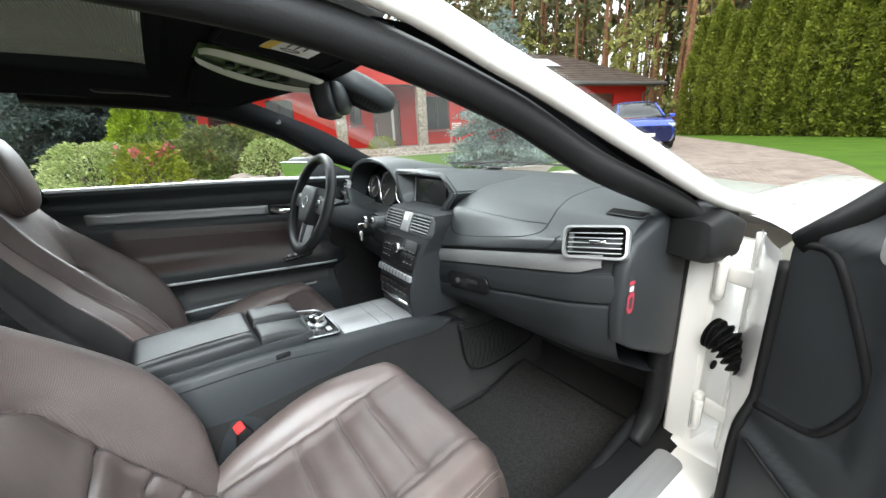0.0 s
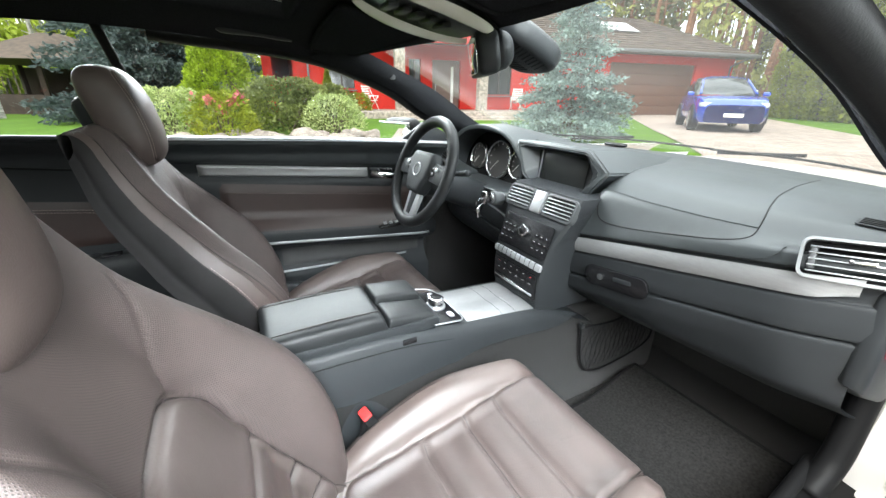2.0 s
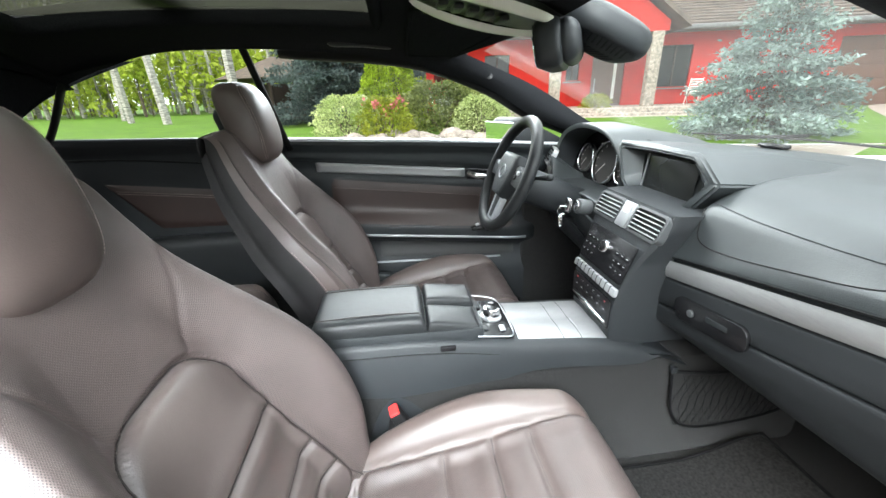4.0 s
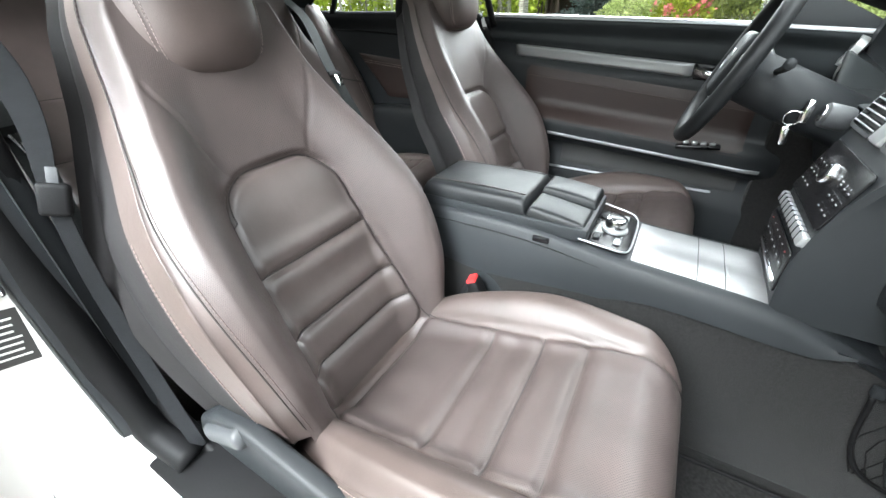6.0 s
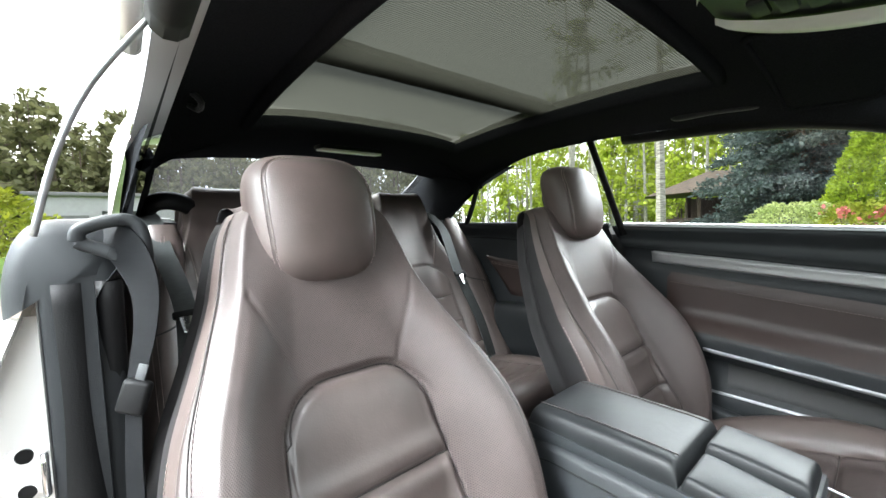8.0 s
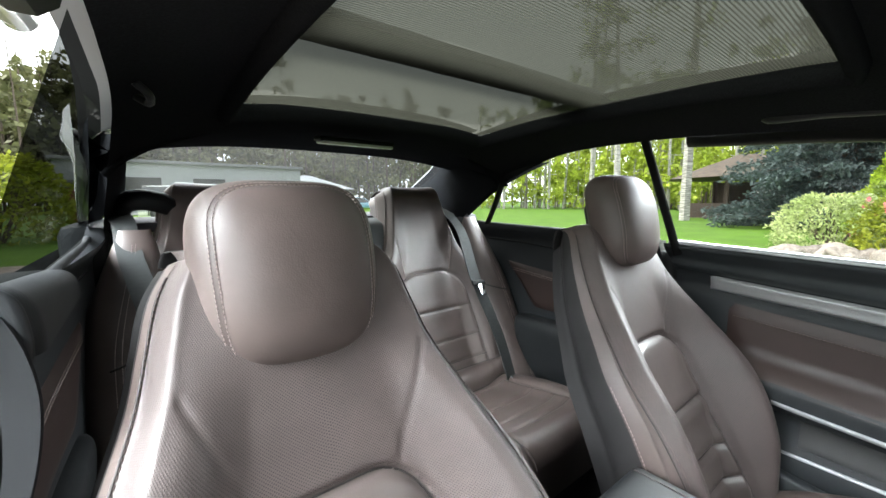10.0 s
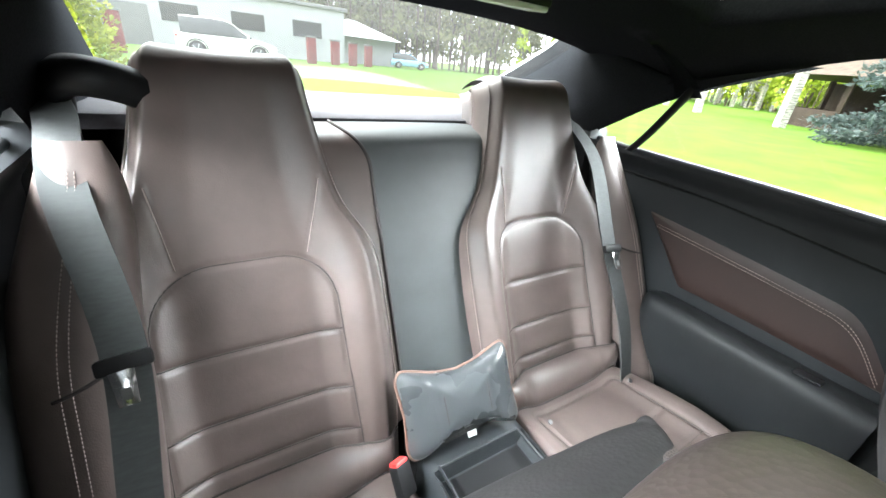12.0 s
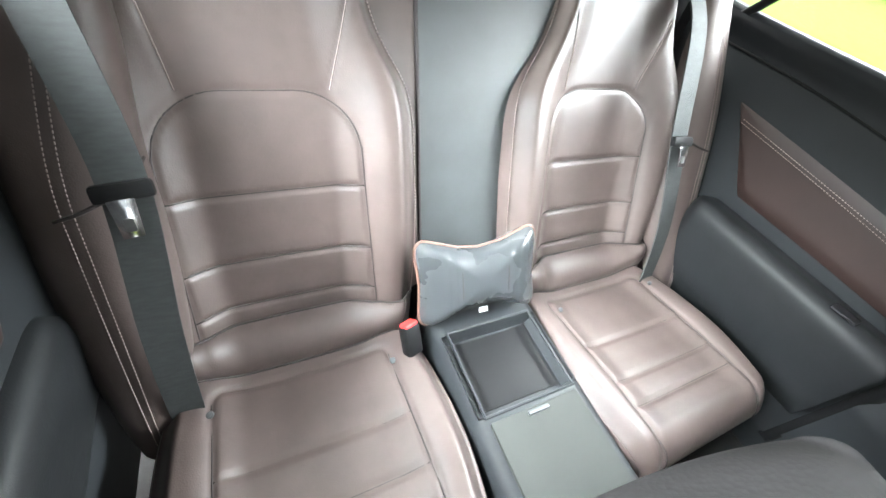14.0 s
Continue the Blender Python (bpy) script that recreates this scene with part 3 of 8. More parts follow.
class Back:
    """A contoured backrest: a sheet over height s (metres along the slope) and share u across, wrapping round its sides."""

    def __init__(self, xc, base, lean, length, widths, panel, ribs, bolster, leanbend=0.0, flip=1, top_round=0.05, depth=((0, 0.09), (1, 0.09)), soft=1.0):
        self.xc, self.base, self.lean, self.length = xc, base, lean, length
        self.w = curve_at(widths)
        self.panel, self.ribs, self.flip, self.bend = panel, ribs, flip, leanbend
        self.bol = curve_at(bolster)
        self.top_round = top_round
        self.soft, self.limit, self.lift = soft, 9.0, Vector((0, 0.0018, 0.0009))
        self.depth, self.seam_out = curve_at(depth), 1.22
        self.back_off, self.drift = curve_at(((0, 0), (1, 0))), curve_at(((0, 0), (1, 0)))

    def axis(self, s):
        a = radians(self.lean)
        y = self.base[0] - math.sin(a) * s + self.bend * s * s + self.back_off(s)
        z = self.base[1] + math.cos(a) * s
        return y, z

    def panel_dist(self, x, s):
        """Distance to the outline of the sewn-in middle panel; negative inside."""
        w0, w1, s0, s1, r = self.panel
        k = min(1, max(0, (s - s0) / (s1 - s0)))
        w = w0 + (w1 - w0) * k
        qx, qy = abs(x) - w + r, abs(s - (s0 + s1) / 2) - (s1 - s0) / 2 + r
        return math.hypot(max(qx, 0), max(qy, 0)) + min(max(qx, qy), 0) - r

    def seam_dist(self, x, s):
        """The seams that run from the panel's shoulders up and outwards."""
        w0, w1, s0, s1, r = self.panel
        ax, as_ = w1 * 0.72, s1
        bx, bs = w1 * self.seam_out, s1 + 0.14
        dx, ds = bx - ax, bs - as_
        t = min(1, max(0, ((abs(x) - ax) * dx + (s - as_) * ds) / (dx * dx + ds * ds)))
        return math.hypot(abs(x) - ax - t * dx, s - as_ - t * ds)

    def offset(self, x, s, w):
        a = abs(x) / w
        d = self.bol(s) * (smooth01(0.40, 0.80, a)) - 0.035 * smooth01(0.84, 1.0, a) - 0.012 * (1 - a * a)
        pd = self.panel_dist(x, s)
        d += groove(pd, 0.0030 + 0.0025 * self.soft, 0.012 * self.soft)
        if pd < 0:
            d += 0.014 * self.soft * (1 - math.exp(pd / 0.022))
            prev = self.panel[2]
            for rb in self.ribs:
                d += groove(s - rb, 0.0025 + 0.003 * self.soft, 0.004 + 0.005 * self.soft) * smooth01(0, 0.012, -pd)
                d += 0.004 * self.soft ** 2 * math.exp(-((abs(s - rb) - 0.024) / 0.016) ** 2) * smooth01(0, 0.012, -pd)
        else:
            d += groove(self.seam_dist(x, s), 0.0035, 0.0035)
        return d

    def point(self, u, s):
        """u from -1 to 1 over the front, beyond that round the side towards the back."""
        w = self.w(s)
        f = min(1.0, abs(u))
        x = w * math.copysign(1 if f == 1 else math.sin(f * math.pi / 2) ** 0.9, u)
        d = self.offset(x, s, w)
        over = max(0.0, abs(u) - 1)
        if over:
            d -= over / 0.28 * self.depth(s)
            x += math.copysign(0.010 * math.sin(min(1, over / 0.28) * math.pi) - 0.02 * smooth01(0.18, 0.30, over), u)
        top = self.length - s
        if top < self.top_round:
            k = 1 - top / self.top_round
            d -= self.top_round * 0.7 * (1 - math.sqrt(max(0, 1 - k * k)))
        y, z = self.axis(s)
        a = radians(self.lean)
        return Vector((self.xc + self.drift(s) + self.flip * x, y + math.cos(a) * d, z + math.sin(a) * d))

    def cover(self, lo=-1.0, hi=1.0, nu=110, nv=150, s0=0.0, s1=None):
        s1 = s1 or self.length
        return grid(lambda u, s: self.point(u, s), lin(lo, hi, nu), lin(s0, s1, nv), uv=lambda u, s: (self.point(u, s).x, s))

    def line(self, xs, lift=0.001):
        """Places on the cover through pairs of x and s."""
        out = []
        for x, s in xs:
            w = self.w(s)
            a = radians(self.lean)
            d = self.offset(x, s, w) + lift
            y, z = self.axis(s)
            out.append(Vector((self.xc + self.drift(s) + self.flip * x, y + math.cos(a) * d, z + math.sin(a) * d)))
        return out


class Cushion:
    """A contoured seat cushion: share u across, y along the car; it rolls down at the front."""

    def __init__(self, xc, y0, y1, z0, z1, widths, panel, ribs, bolster, flip=1, drop=0.10, roll=0.07, soft=1.0):
        self.xc, self.y0, self.y1, self.z0, self.z1 = xc, y0, y1, z0, z1
        self.w, self.panel, self.ribs, self.bol = curve_at(widths), panel, ribs, curve_at(bolster)
        self.flip, self.drop, self.roll, self.soft = flip, drop, roll, soft
        self.limit, self.lift = y1 - y0, Vector((0, 0.0003, 0.0014))

    panel_dist = Back.panel_dist

    def point(self, u, t):
        """t is metres along the cushion from its back edge, running over the front roll."""
        flat = self.y1 - self.y0 - self.roll
        if t <= flat:
            y, sink, out = self.y0 + t, 0.0, 0.0
        else:
            a = min(math.pi / 2, (t - flat) / self.roll)
            y = self.y0 + flat + self.roll * math.sin(a)
            sink = self.roll * (1 - math.cos(a)) + max(0, t - flat - self.roll * math.pi / 2)
        s = min(t, self.y1 - self.y0)
        w = self.w(s) - 0.012 * smooth01(flat, flat + self.roll, t)
        f = min(1.0, abs(u))
        x = w * math.copysign(1 if f == 1 else math.sin(f * math.pi / 2) ** 0.9, u)
        a = abs(x) / w
        d = self.bol(s) * smooth01(0.45, 0.80, a) - 0.03 * smooth01(0.86, 1.0, a) - 0.01 * (1 - a * a)
        pd = self.panel_dist(x, t)
        d += groove(pd, 0.0030 + 0.0025 * self.soft, 0.012 * self.soft)
        if pd < 0:
            d += 0.013 * self.soft * (1 - math.exp(pd / 0.02))
            for rb in self.ribs:
                d += groove(t - rb, 0.0025 + 0.003 * self.soft, 0.004 + 0.005 * self.soft) * smooth01(0, 0.012, -pd)
                d += 0.004 * self.soft ** 2 * math.exp(-((abs(t - rb) - 0.024) / 0.016) ** 2) * smooth01(0, 0.012, -pd)
            d += 0.0025 * noise.noise(Vector((x * 18, t * 9, self.xc * 7)))
        over = max(0.0, abs(u) - 1)
        if over:
            d -= over * 0.25
            x += math.copysign(0.015 * math.sin(min(1, over / 0.4) * math.pi), u)
        z = self.z0 + (self.z1 - self.z0) * min(1, t / flat) ** 1.2 + d - sink
        return Vector((self.xc + self.flip * x, y, z))

    def cover(self, lo=-1.0, hi=1.0, nu=100, nv=120):
        t1 = self.y1 - self.y0 - self.roll + self.roll * math.pi / 2 + self.drop
        return grid(lambda u, t: self.point(u, t), lin(lo, hi, nu), lin(0, t1, nv), uv=lambda u, t: (self.point(u, t).x, t))


def seam_lines(cover, low, top, tags, own, arched=True):
    """Thin dark seams sunk along the sewn panel's outline and its pleats."""
    w0, w1, s0, s1, r = cover.panel

    def half(s):
        return w0 + (w1 - w0) * min(1, max(0, (s - s0) / (s1 - s0)))

    def at_x(x, s):
        w = cover.w(min(s, cover.limit))
        k = min(1.0, abs(x) / w) ** (1 / 0.9)
        return cover.point(math.copysign(math.asin(k) * 2 / math.pi, x), s) + cover.lift
    if not arched:
        for side in (-1, 1):
            own(part("panel_seam", tube([at_x(side * half(s), s) for s in lin(low, top, 40)], 0.0013, 5, smooth_path=False), SEAM, tags))
    pts = [(-half(s), s) for s in lin(low, top - r, 24)]
    pts += [(-half(top) + r - r * math.cos(a), top - r + r * math.sin(a)) for a in lin(0.1, math.pi / 2, 10)]
    pts += [(-x, s) for x, s in reversed(pts)]
    if arched:
        own(part("panel_seam", tube([at_x(x, s) for x, s in pts], 0.0013, 5, smooth_path=False), SEAM, tags))
    for rb in cover.ribs:
        own(part("pleat_seam", tube([at_x(x, rb) for x in lin(-half(rb), half(rb), 24)], 0.0013, 5, smooth_path=False), SEAM, tags))


SEAT_SHELL = leather("dark seat side leather", (0.020, 0.019, 0.0195), 0.0, rough=0.6, crease=0.04, spec=0.12)
SEAM = mat("dark sunken seam", (0.022, 0.017, 0.016), 0.7)


def headrest(xc, y, z, flip, parent):
    """A padded head restraint: a rounded pillow with a seamed front, on two hidden posts."""
    W, H, D = (0.109, 0.110, 0.052) if flip > 0 else (0.107, 0.108, 0.052)

    def shape(x, yy, zz):
        k = zz / H
        x *= 1 + 0.05 * k - 0.05 * k * k
        return Vector((xc + x, y + yy - 0.020 * k - 0.018 * (x / W) ** 2 - 0.012 * k * k, z + zz))

    def pw(c, e):
        return math.copysign(abs(c) ** e, c)

    def seam_at(a):
        return 1.12 - 0.40 * math.cos(a) ** 2

    def f(u, v):
        # u runs round the face, v from the face's middle to the back
        a, b = u * 2 * math.pi, v * math.pi
        q = math.cos(b)
        r = math.sin(b) ** 0.52
        yy = D * pw(q, 0.75)
        g = groove(b - seam_at(a), 0.022, 0.0045)
        r *= 1 + g / 0.1
        return shape(W * r * pw(math.cos(a), 0.52), yy + g * 0.7, H * r * pw(math.sin(a), 0.52))
    root = part("headrest", grid(f, lin(0, 1, 121)[:-1], [1e-5 + (1 - 2e-5) * (0.5 - 0.5 * math.cos(math.pi * i / 100)) for i in range(101)], closed=True, uv=lambda u, v: (u * 0.6, v * 0.4)), BROWN, parent, "padded brown leather head restraint")
    for b in (-0.050, 0.050):
        ring = [f(t, (b + seam_at(t * 2 * math.pi)) / math.pi) for t in lin(-0.16, 0.66, 160)]
        mid = Vector((xc, y - 0.02, z))
        stitches([p + (p - mid).normalized() * 0.0010 for p in ring], "stitching", root, THREAD, 0.0052, 0.0008)
    for sx in (-1, 1):
        part("post", rod(0.007, 0.10, pose(xc + sx * 0.055, y - 0.015, z - H - 0.06), 10), CHROME, root, "chrome headrest post")
    return root


def front_seat(flip, label):
    """A sports seat; flip 1 is the passenger's, -1 the driver's."""
    xc = flip * 0.385
    seat = thing("front_seat", label, "car seat", "front seats", at=(xc, 0.1, 0.23))
    inv = Matrix.Translation((-xc, -0.1, -0.23))

    def own(ob):
        ob.matrix_parent_inverse = inv
        return ob
    back = Back(xc, (-0.125, 0.46), 19.5, 0.695, [(0, 0.225), (0.12, 0.245), (0.25, 0.252), (0.36, 0.236), (0.46, 0.200), (0.54, 0.172), (0.60, 0.158), (0.65, 0.145), (0.695, 0.122)],
                (0.150, 0.113, -0.06, 0.398, 0.075), (0.048, 0.122, 0.236), [(0, 0.075), (0.12, 0.105), (0.27, 0.100), (0.40, 0.058), (0.52, 0.012), (0.60, -0.005), (0.695, -0.015)], flip=flip,
                depth=((0, 0.20), (0.15, 0.235), (0.31, 0.230), (0.45, 0.17), (0.55, 0.11), (0.62, 0.075), (0.695, 0.052)) if flip > 0 else ((0, 0.13), (0.15, 0.135), (0.31, 0.125), (0.45, 0.10), (0.55, 0.08), (0.62, 0.062), (0.695, 0.05)))
    back.back_off = curve_at(((0, 0), (0.15, 0), (0.236, -0.002), (0.385, -0.010), (0.5, -0.008), (0.70, 0)))

    def sloped(u, s):
        """The seat's side, its top edge falling away towards the back."""
        k = max(0, (abs(u) - 1.073) / 0.207)
        return back.point(u, s - (0.002 if flip > 0 else 0.05) * k * smooth01(0.45, back.length, s))
    edge_u = curve_at([(-0.07, 0.70), (0, 0.71), (0.2, 0.75), (0.36, 0.83), (0.5, 0.92), (0.64, 0.98)])
    rest = own(part("backrest", grid(lambda u, s: back.point(u * edge_u(s), s), lin(-1, 1, 110), lin(-0.07, back.length, 160), uv=lambda u, s: (u * 0.27, s)), BROWN_PERF, seat, "brown perforated leather backrest with raised bolsters"))
    for side in (-1, 1):
        own(part("side_strip", grid(lambda k, s: back.point(side * (edge_u(s) + (1.075 - edge_u(s)) * k), s), lin(0, 1, 24), lin(0, back.length, 110)), BROWN, seat, "smooth brown leather side strip"))
        lo, hi = (1.073, 1.28) if side > 0 else (-1.28, -1.073)
        own(part("side_cover", grid(sloped, lin(lo, hi, 14), lin(0, back.length, 90), uv=lambda u, s: (u * 0.2, s)), SEAT_SHELL, seat, "black leather seat side"))
        s_all = lin(0.02, 0.67, 60)
        own(part("piping", tube([back.point(side * edge_u(s), s) for s in s_all], 0.0014, 6, 80), SEAM, seat))
        own(stitches([back.point(side * 1.064, s) + Vector((side * flip * 0.001, 0, 0)) for s in lin(0.02, 0.36, 80)], "stitching", seat, THREAD, 0.007, 0.0012))
        own(stitches([back.point(side * (edge_u(s) - 0.03), s) + Vector((0, 0.0015, 0)) for s in lin(0.02, 0.66, 120)], "stitching", seat, DARK_THREAD, 0.007, 0.001))
    # hard shell behind
    def shell(u, s):
        p, q = sloped(-1.28, s), sloped(1.28, s)
        m = p.lerp(q, (u + 1) / 2)
        a = radians(back.lean)
        d = 0.015 * (1 - abs(u) ** 3)
        return m + Vector((0, -math.cos(a) * d, -math.sin(a) * d))
    own(part("back_shell", grid(shell, lin(-1, 1, 24), lin(0, back.length, 40)), SEAT_SHELL, seat, "dark grey moulded back shell"))
    def cap(u, k):
        p, q = back.point(u, back.length), shell(max(-1, min(1, u / 1.0)), back.length) + Vector((0, 0, 0.004))
        return p.lerp(q, k) + Vector((0, -0.006, 0.016)) * math.sin(math.pi * k) ** 0.8
    own(part("top_cover", grid(cap, lin(-1, 1, 40), lin(0, 0.30, 8), uv=lambda u, k: (u * 0.13, k * 0.1)), BROWN_PERF, seat))
    own(part("shell_rim", grid(cap, lin(-1.06, 1.06, 42), lin(0.30, 1, 14)), SEAT_SHELL, seat, "dark moulded shell rim"))
    cush = Cushion(xc, -0.13, 0.425, 0.425, 0.545, [(0, 0.20), (0.12, 0.232), (0.30, 0.245), (0.45, 0.228), (0.555, 0.205)],
                   (0.150, 0.142, 0.045, 0.80, 0.03), (0.222, 0.322, 0.40), [(0, 0.02), (0.12, 0.062), (0.3, 0.075), (0.45, 0.04), (0.555, 0.0)], flip=flip, drop=0.09)
    pad = own(part("seat_cushion", cush.cover(-1.0, 1.0), BROWN_PERF, seat, "brown perforated leather cushion with sewn pleats"))
    # only the cushion's sewn panel and the backrest's outer bolsters are perforated
    pad.data.materials.append(BROWN)
    rest.data.materials.append(PANEL)
    for f in pad.data.polygons:
        f.material_index = 0 if cush.panel_dist(f.center.x - xc, f.center.y + 0.13) < -0.003 else 1
    for f in rest.data.polygons:
        s = (f.center.z - 0.46) / math.cos(radians(19.5))
        f.material_index = 1 if back.panel_dist(f.center.x - xc, s) < 0 else 0
    for side in (-1, 1):
        lo, hi = (1.0, 1.28) if side > 0 else (-1.28, -1.0)
        own(part("cushion_side", cush.cover(lo, hi, 12, 60), BROWN, seat))
        own(stitches([cush.point(side * 1.03, t) + Vector((side * flip * 0.001, 0, 0.0005)) for t in lin(0.05, 0.55, 110)], "stitching", seat, THREAD, 0.006, 0.0012))
        own(stitches([cush.point(side * 1.07, t) + Vector((side * flip * 0.001, 0, 0.0005)) for t in lin(0.05, 0.55, 110)], "stitching", seat, THREAD, 0.006, 0.0012))
    seam_lines(back, -0.05, 0.398, seat, own)
    seam_lines(cush, 0.05, 0.60, seat, own, False)
    own(headrest(xc + flip * 0.008, -0.368 if flip > 0 else -0.350, 1.072 if flip > 0 else 1.108, flip, seat))
    own(part("headrest_bracket", box(0.13, 0.05, 0.10, pose(xc + flip * 0.008, -0.420 if flip > 0 else -0.41, 1.085 if flip > 0 else 1.105, 14), 0.024, 4), PLASTIC, seat, "black headrest bracket"))
    # plastic valance, recliner cover and switches on the door side
    o = flip
    val = [(-0.33, 0.37), (-0.29, 0.45), (-0.22, 0.505), (-0.15, 0.515), (-0.05, 0.497), (0.06, 0.482), (0.20, 0.488), (0.30, 0.505), (0.36, 0.485), (0.385, 0.43), (0.36, 0.36), (0.10, 0.33), (-0.16, 0.33)]
    m = Matrix(((0, 0, o, xc + o * 0.235), (1, 0, 0, 0), (0, 1, 0, 0), (0, 0, 0, 1)))
    own(part("side_valance", prism(val, 0.032, m, 0.010, 3), PLASTIC, seat, "dark grey plastic seat side cover"))
    own(part("recliner_cover", box(0.036, 0.13, 0.035, pose(xc + o * 0.262, -0.20, 0.470, 28), 0.012, 3), PLASTIC_GREY, seat))
    own(part("adjuster_knob", rod(0.03, 0.018, frame_to((xc + o * 0.262, 0.26, 0.435), (o, 0, 0)), 24, 0.004), PLASTIC_GREY, seat))
    for yy in (0.11, 0.14):
        own(part("adjuster_switch", box(0.016, 0.012, 0.020, pose(xc + o * 0.272, yy, 0.435), 0.004), SILVER, seat))
    own(part("seat_base", box(0.42, 0.48, 0.14, pose(xc, 0.12, 0.335), 0.03), PLASTIC, seat))
    for sx in (-1, 1):
        own(part("seat_rail", box(0.05, 0.62, 0.03, pose(xc + sx * 0.19, 0.08, 0.245), 0.006), PLASTIC, seat))
    own(part("front_apron", box(0.40, 0.03, 0.14, pose(xc, 0.37, 0.40, 12), 0.012), PLASTIC, seat, "dark plastic apron under the cushion"))
    return seat


front_seat(1, "brown perforated leather sports seat with pale stitching beside the open doorway")
front_seat(-1, "brown leather driver's sports seat with dark side shell")


def rear_seat(flip, label):
    """One of the two sculpted rear seats with its built-in head restraint."""
    xc = 0.376 if flip > 0 else -0.322
    seat = thing("bucket_seat", label, "car seat", "rear seats", at=(xc, -0.8, 0.25))
    inv = Matrix.Translation((-xc, 0.8, -0.25))

    def own(ob):
        ob.matrix_parent_inverse = inv
        return ob
    back = Back(xc, (-0.905, 0.475), 27, 0.855, [(0, 0.225), (0.15, 0.238), (0.35, 0.242), (0.46, 0.232), (0.56, 0.180), (0.65, 0.154), (0.77, 0.132), (0.83, 0.124), (0.855, 0.108)],
                (0.156, 0.146, -0.05, 0.462, 0.095), (0.092, 0.178, 0.300), [(0, 0.045), (0.2, 0.06), (0.4, 0.05), (0.55, 0.02), (0.835, 0.0)], leanbend=0.12, flip=flip, top_round=0.07, soft=0.5)
    back.drift = curve_at(((0, 0), (0.40, 0), (0.55, -0.008), (0.70, -0.014), (0.86, -0.016)))
    back.seam_out = 0.90
    own(part("backrest", back.cover(-1.0, 1.0, 100, 150), BROWN, seat, "smooth brown leather backrest with sewn pleats"))
    for side in (-1, 1):
        lo, hi = (1.0, 1.3) if side > 0 else (-1.3, -1.0)
        own(part("side_cover", back.cover(lo, hi, 12, 80), BROWN, seat))
        for k in (0.955, 0.985):
            own(stitches([back.point(side * k, s) + Vector((0, 0.0012, 0.0006)) for s in lin(0.02, 0.62, 130)], "stitching", seat, THREAD, 0.006, 0.0011))
    def cap(u, k):
        p = back.point(u, back.length)
        return p + Vector((0, -0.10 * k, 0.004 * math.sin(3.1 * k) - 0.03 * k * k))
    own(part("top_cover", grid(cap, lin(-1, 1, 30), lin(0, 1, 6)), BROWN, seat))
    cush = Cushion(xc, -0.93, -0.44, 0.475, 0.545, [(0, 0.18), (0.1, 0.215), (0.3, 0.225), (0.49, 0.20)], (0.150, 0.150, 0.100, 0.80, 0.02), (0.243, 0.330, 0.385), [(0, 0.0), (0.1, 0.02), (0.3, 0.028), (0.49, 0.0)], flip=flip, drop=0.10, roll=0.06, soft=0.5)
    own(part("seat_cushion", cush.cover(-1.0, 1.0, 90, 110), BROWN, seat, "smooth brown leather cushion"))
    for side in (-1, 1):
        lo, hi = (1.0, 1.3) if side > 0 else (-1.3, -1.0)
        own(part("cushion_side", cush.cover(lo, hi, 10, 50), BROWN, seat))

    def roll(u, k):
        """The plain padded roll between backrest and cushion."""
        p = (back.point(u * 0.97, 0.062) + Vector((0, 0.004, 0))).lerp(cush.point(u, 0.072), k)
        return p + Vector((0, 0.55, 0.8)) * 0.024 * math.sin(math.pi * min(1, 0.02 + k)) ** 0.6 * (1 - abs(u) ** 8)
    own(part("cushion_roll", grid(roll, lin(-1, 1, 60), lin(0, 1, 24), uv=lambda u, k: (u * 0.22, k * 0.1)), BROWN, seat, "smooth padded roll at the back of the cushion"))
    for k in (0.0, 1.0):
        own(part("seam", tube([roll(u, k) + Vector((0, 0.001, 0.001)) for u in lin(-0.96, 0.96, 40)], 0.0022, 6, 60), SEAM, seat))
    for u in (-0.72, 0.72):
        own(part("seam", tube([roll(u, k) + Vector((0, 0.0002, 0.0002)) for k in lin(0.02, 0.98, 16)], 0.0012, 6, 24), SEAM, seat))
    seam_lines(back, 0.0, 0.462, seat, own)
    seam_lines(cush, 0.12, 0.52, seat, own, False)
    for side in (-1, 1):
        own(part("shoulder_seam", tube(back.line([(side * (0.146 * (0.72 + 0.18 * k)), 0.462 + 0.14 * k) for k in lin(0, 1, 12)], 0.0024), 0.0012, 5, smooth_path=False), THREAD, seat, "pale sewn seam"))
    for sx in (-1, 1):
        own(part("anchor_cap", rod(0.006, 0.005, frame_to((xc + sx * 0.148, -0.785, 0.520), (0, 0.5, 1)), 12, 0.002), PLASTIC_GREY, seat, "small grey child-seat anchor button"))
    return seat


rear_seat(1, "brown leather rear seat with built-in headrest and pleated panel")
rear_seat(-1, "brown leather rear seat behind the driver with built-in headrest")

# ---- dashboard ----
trim_z = lambda x: 0.778 + 0.19 * abs(x)


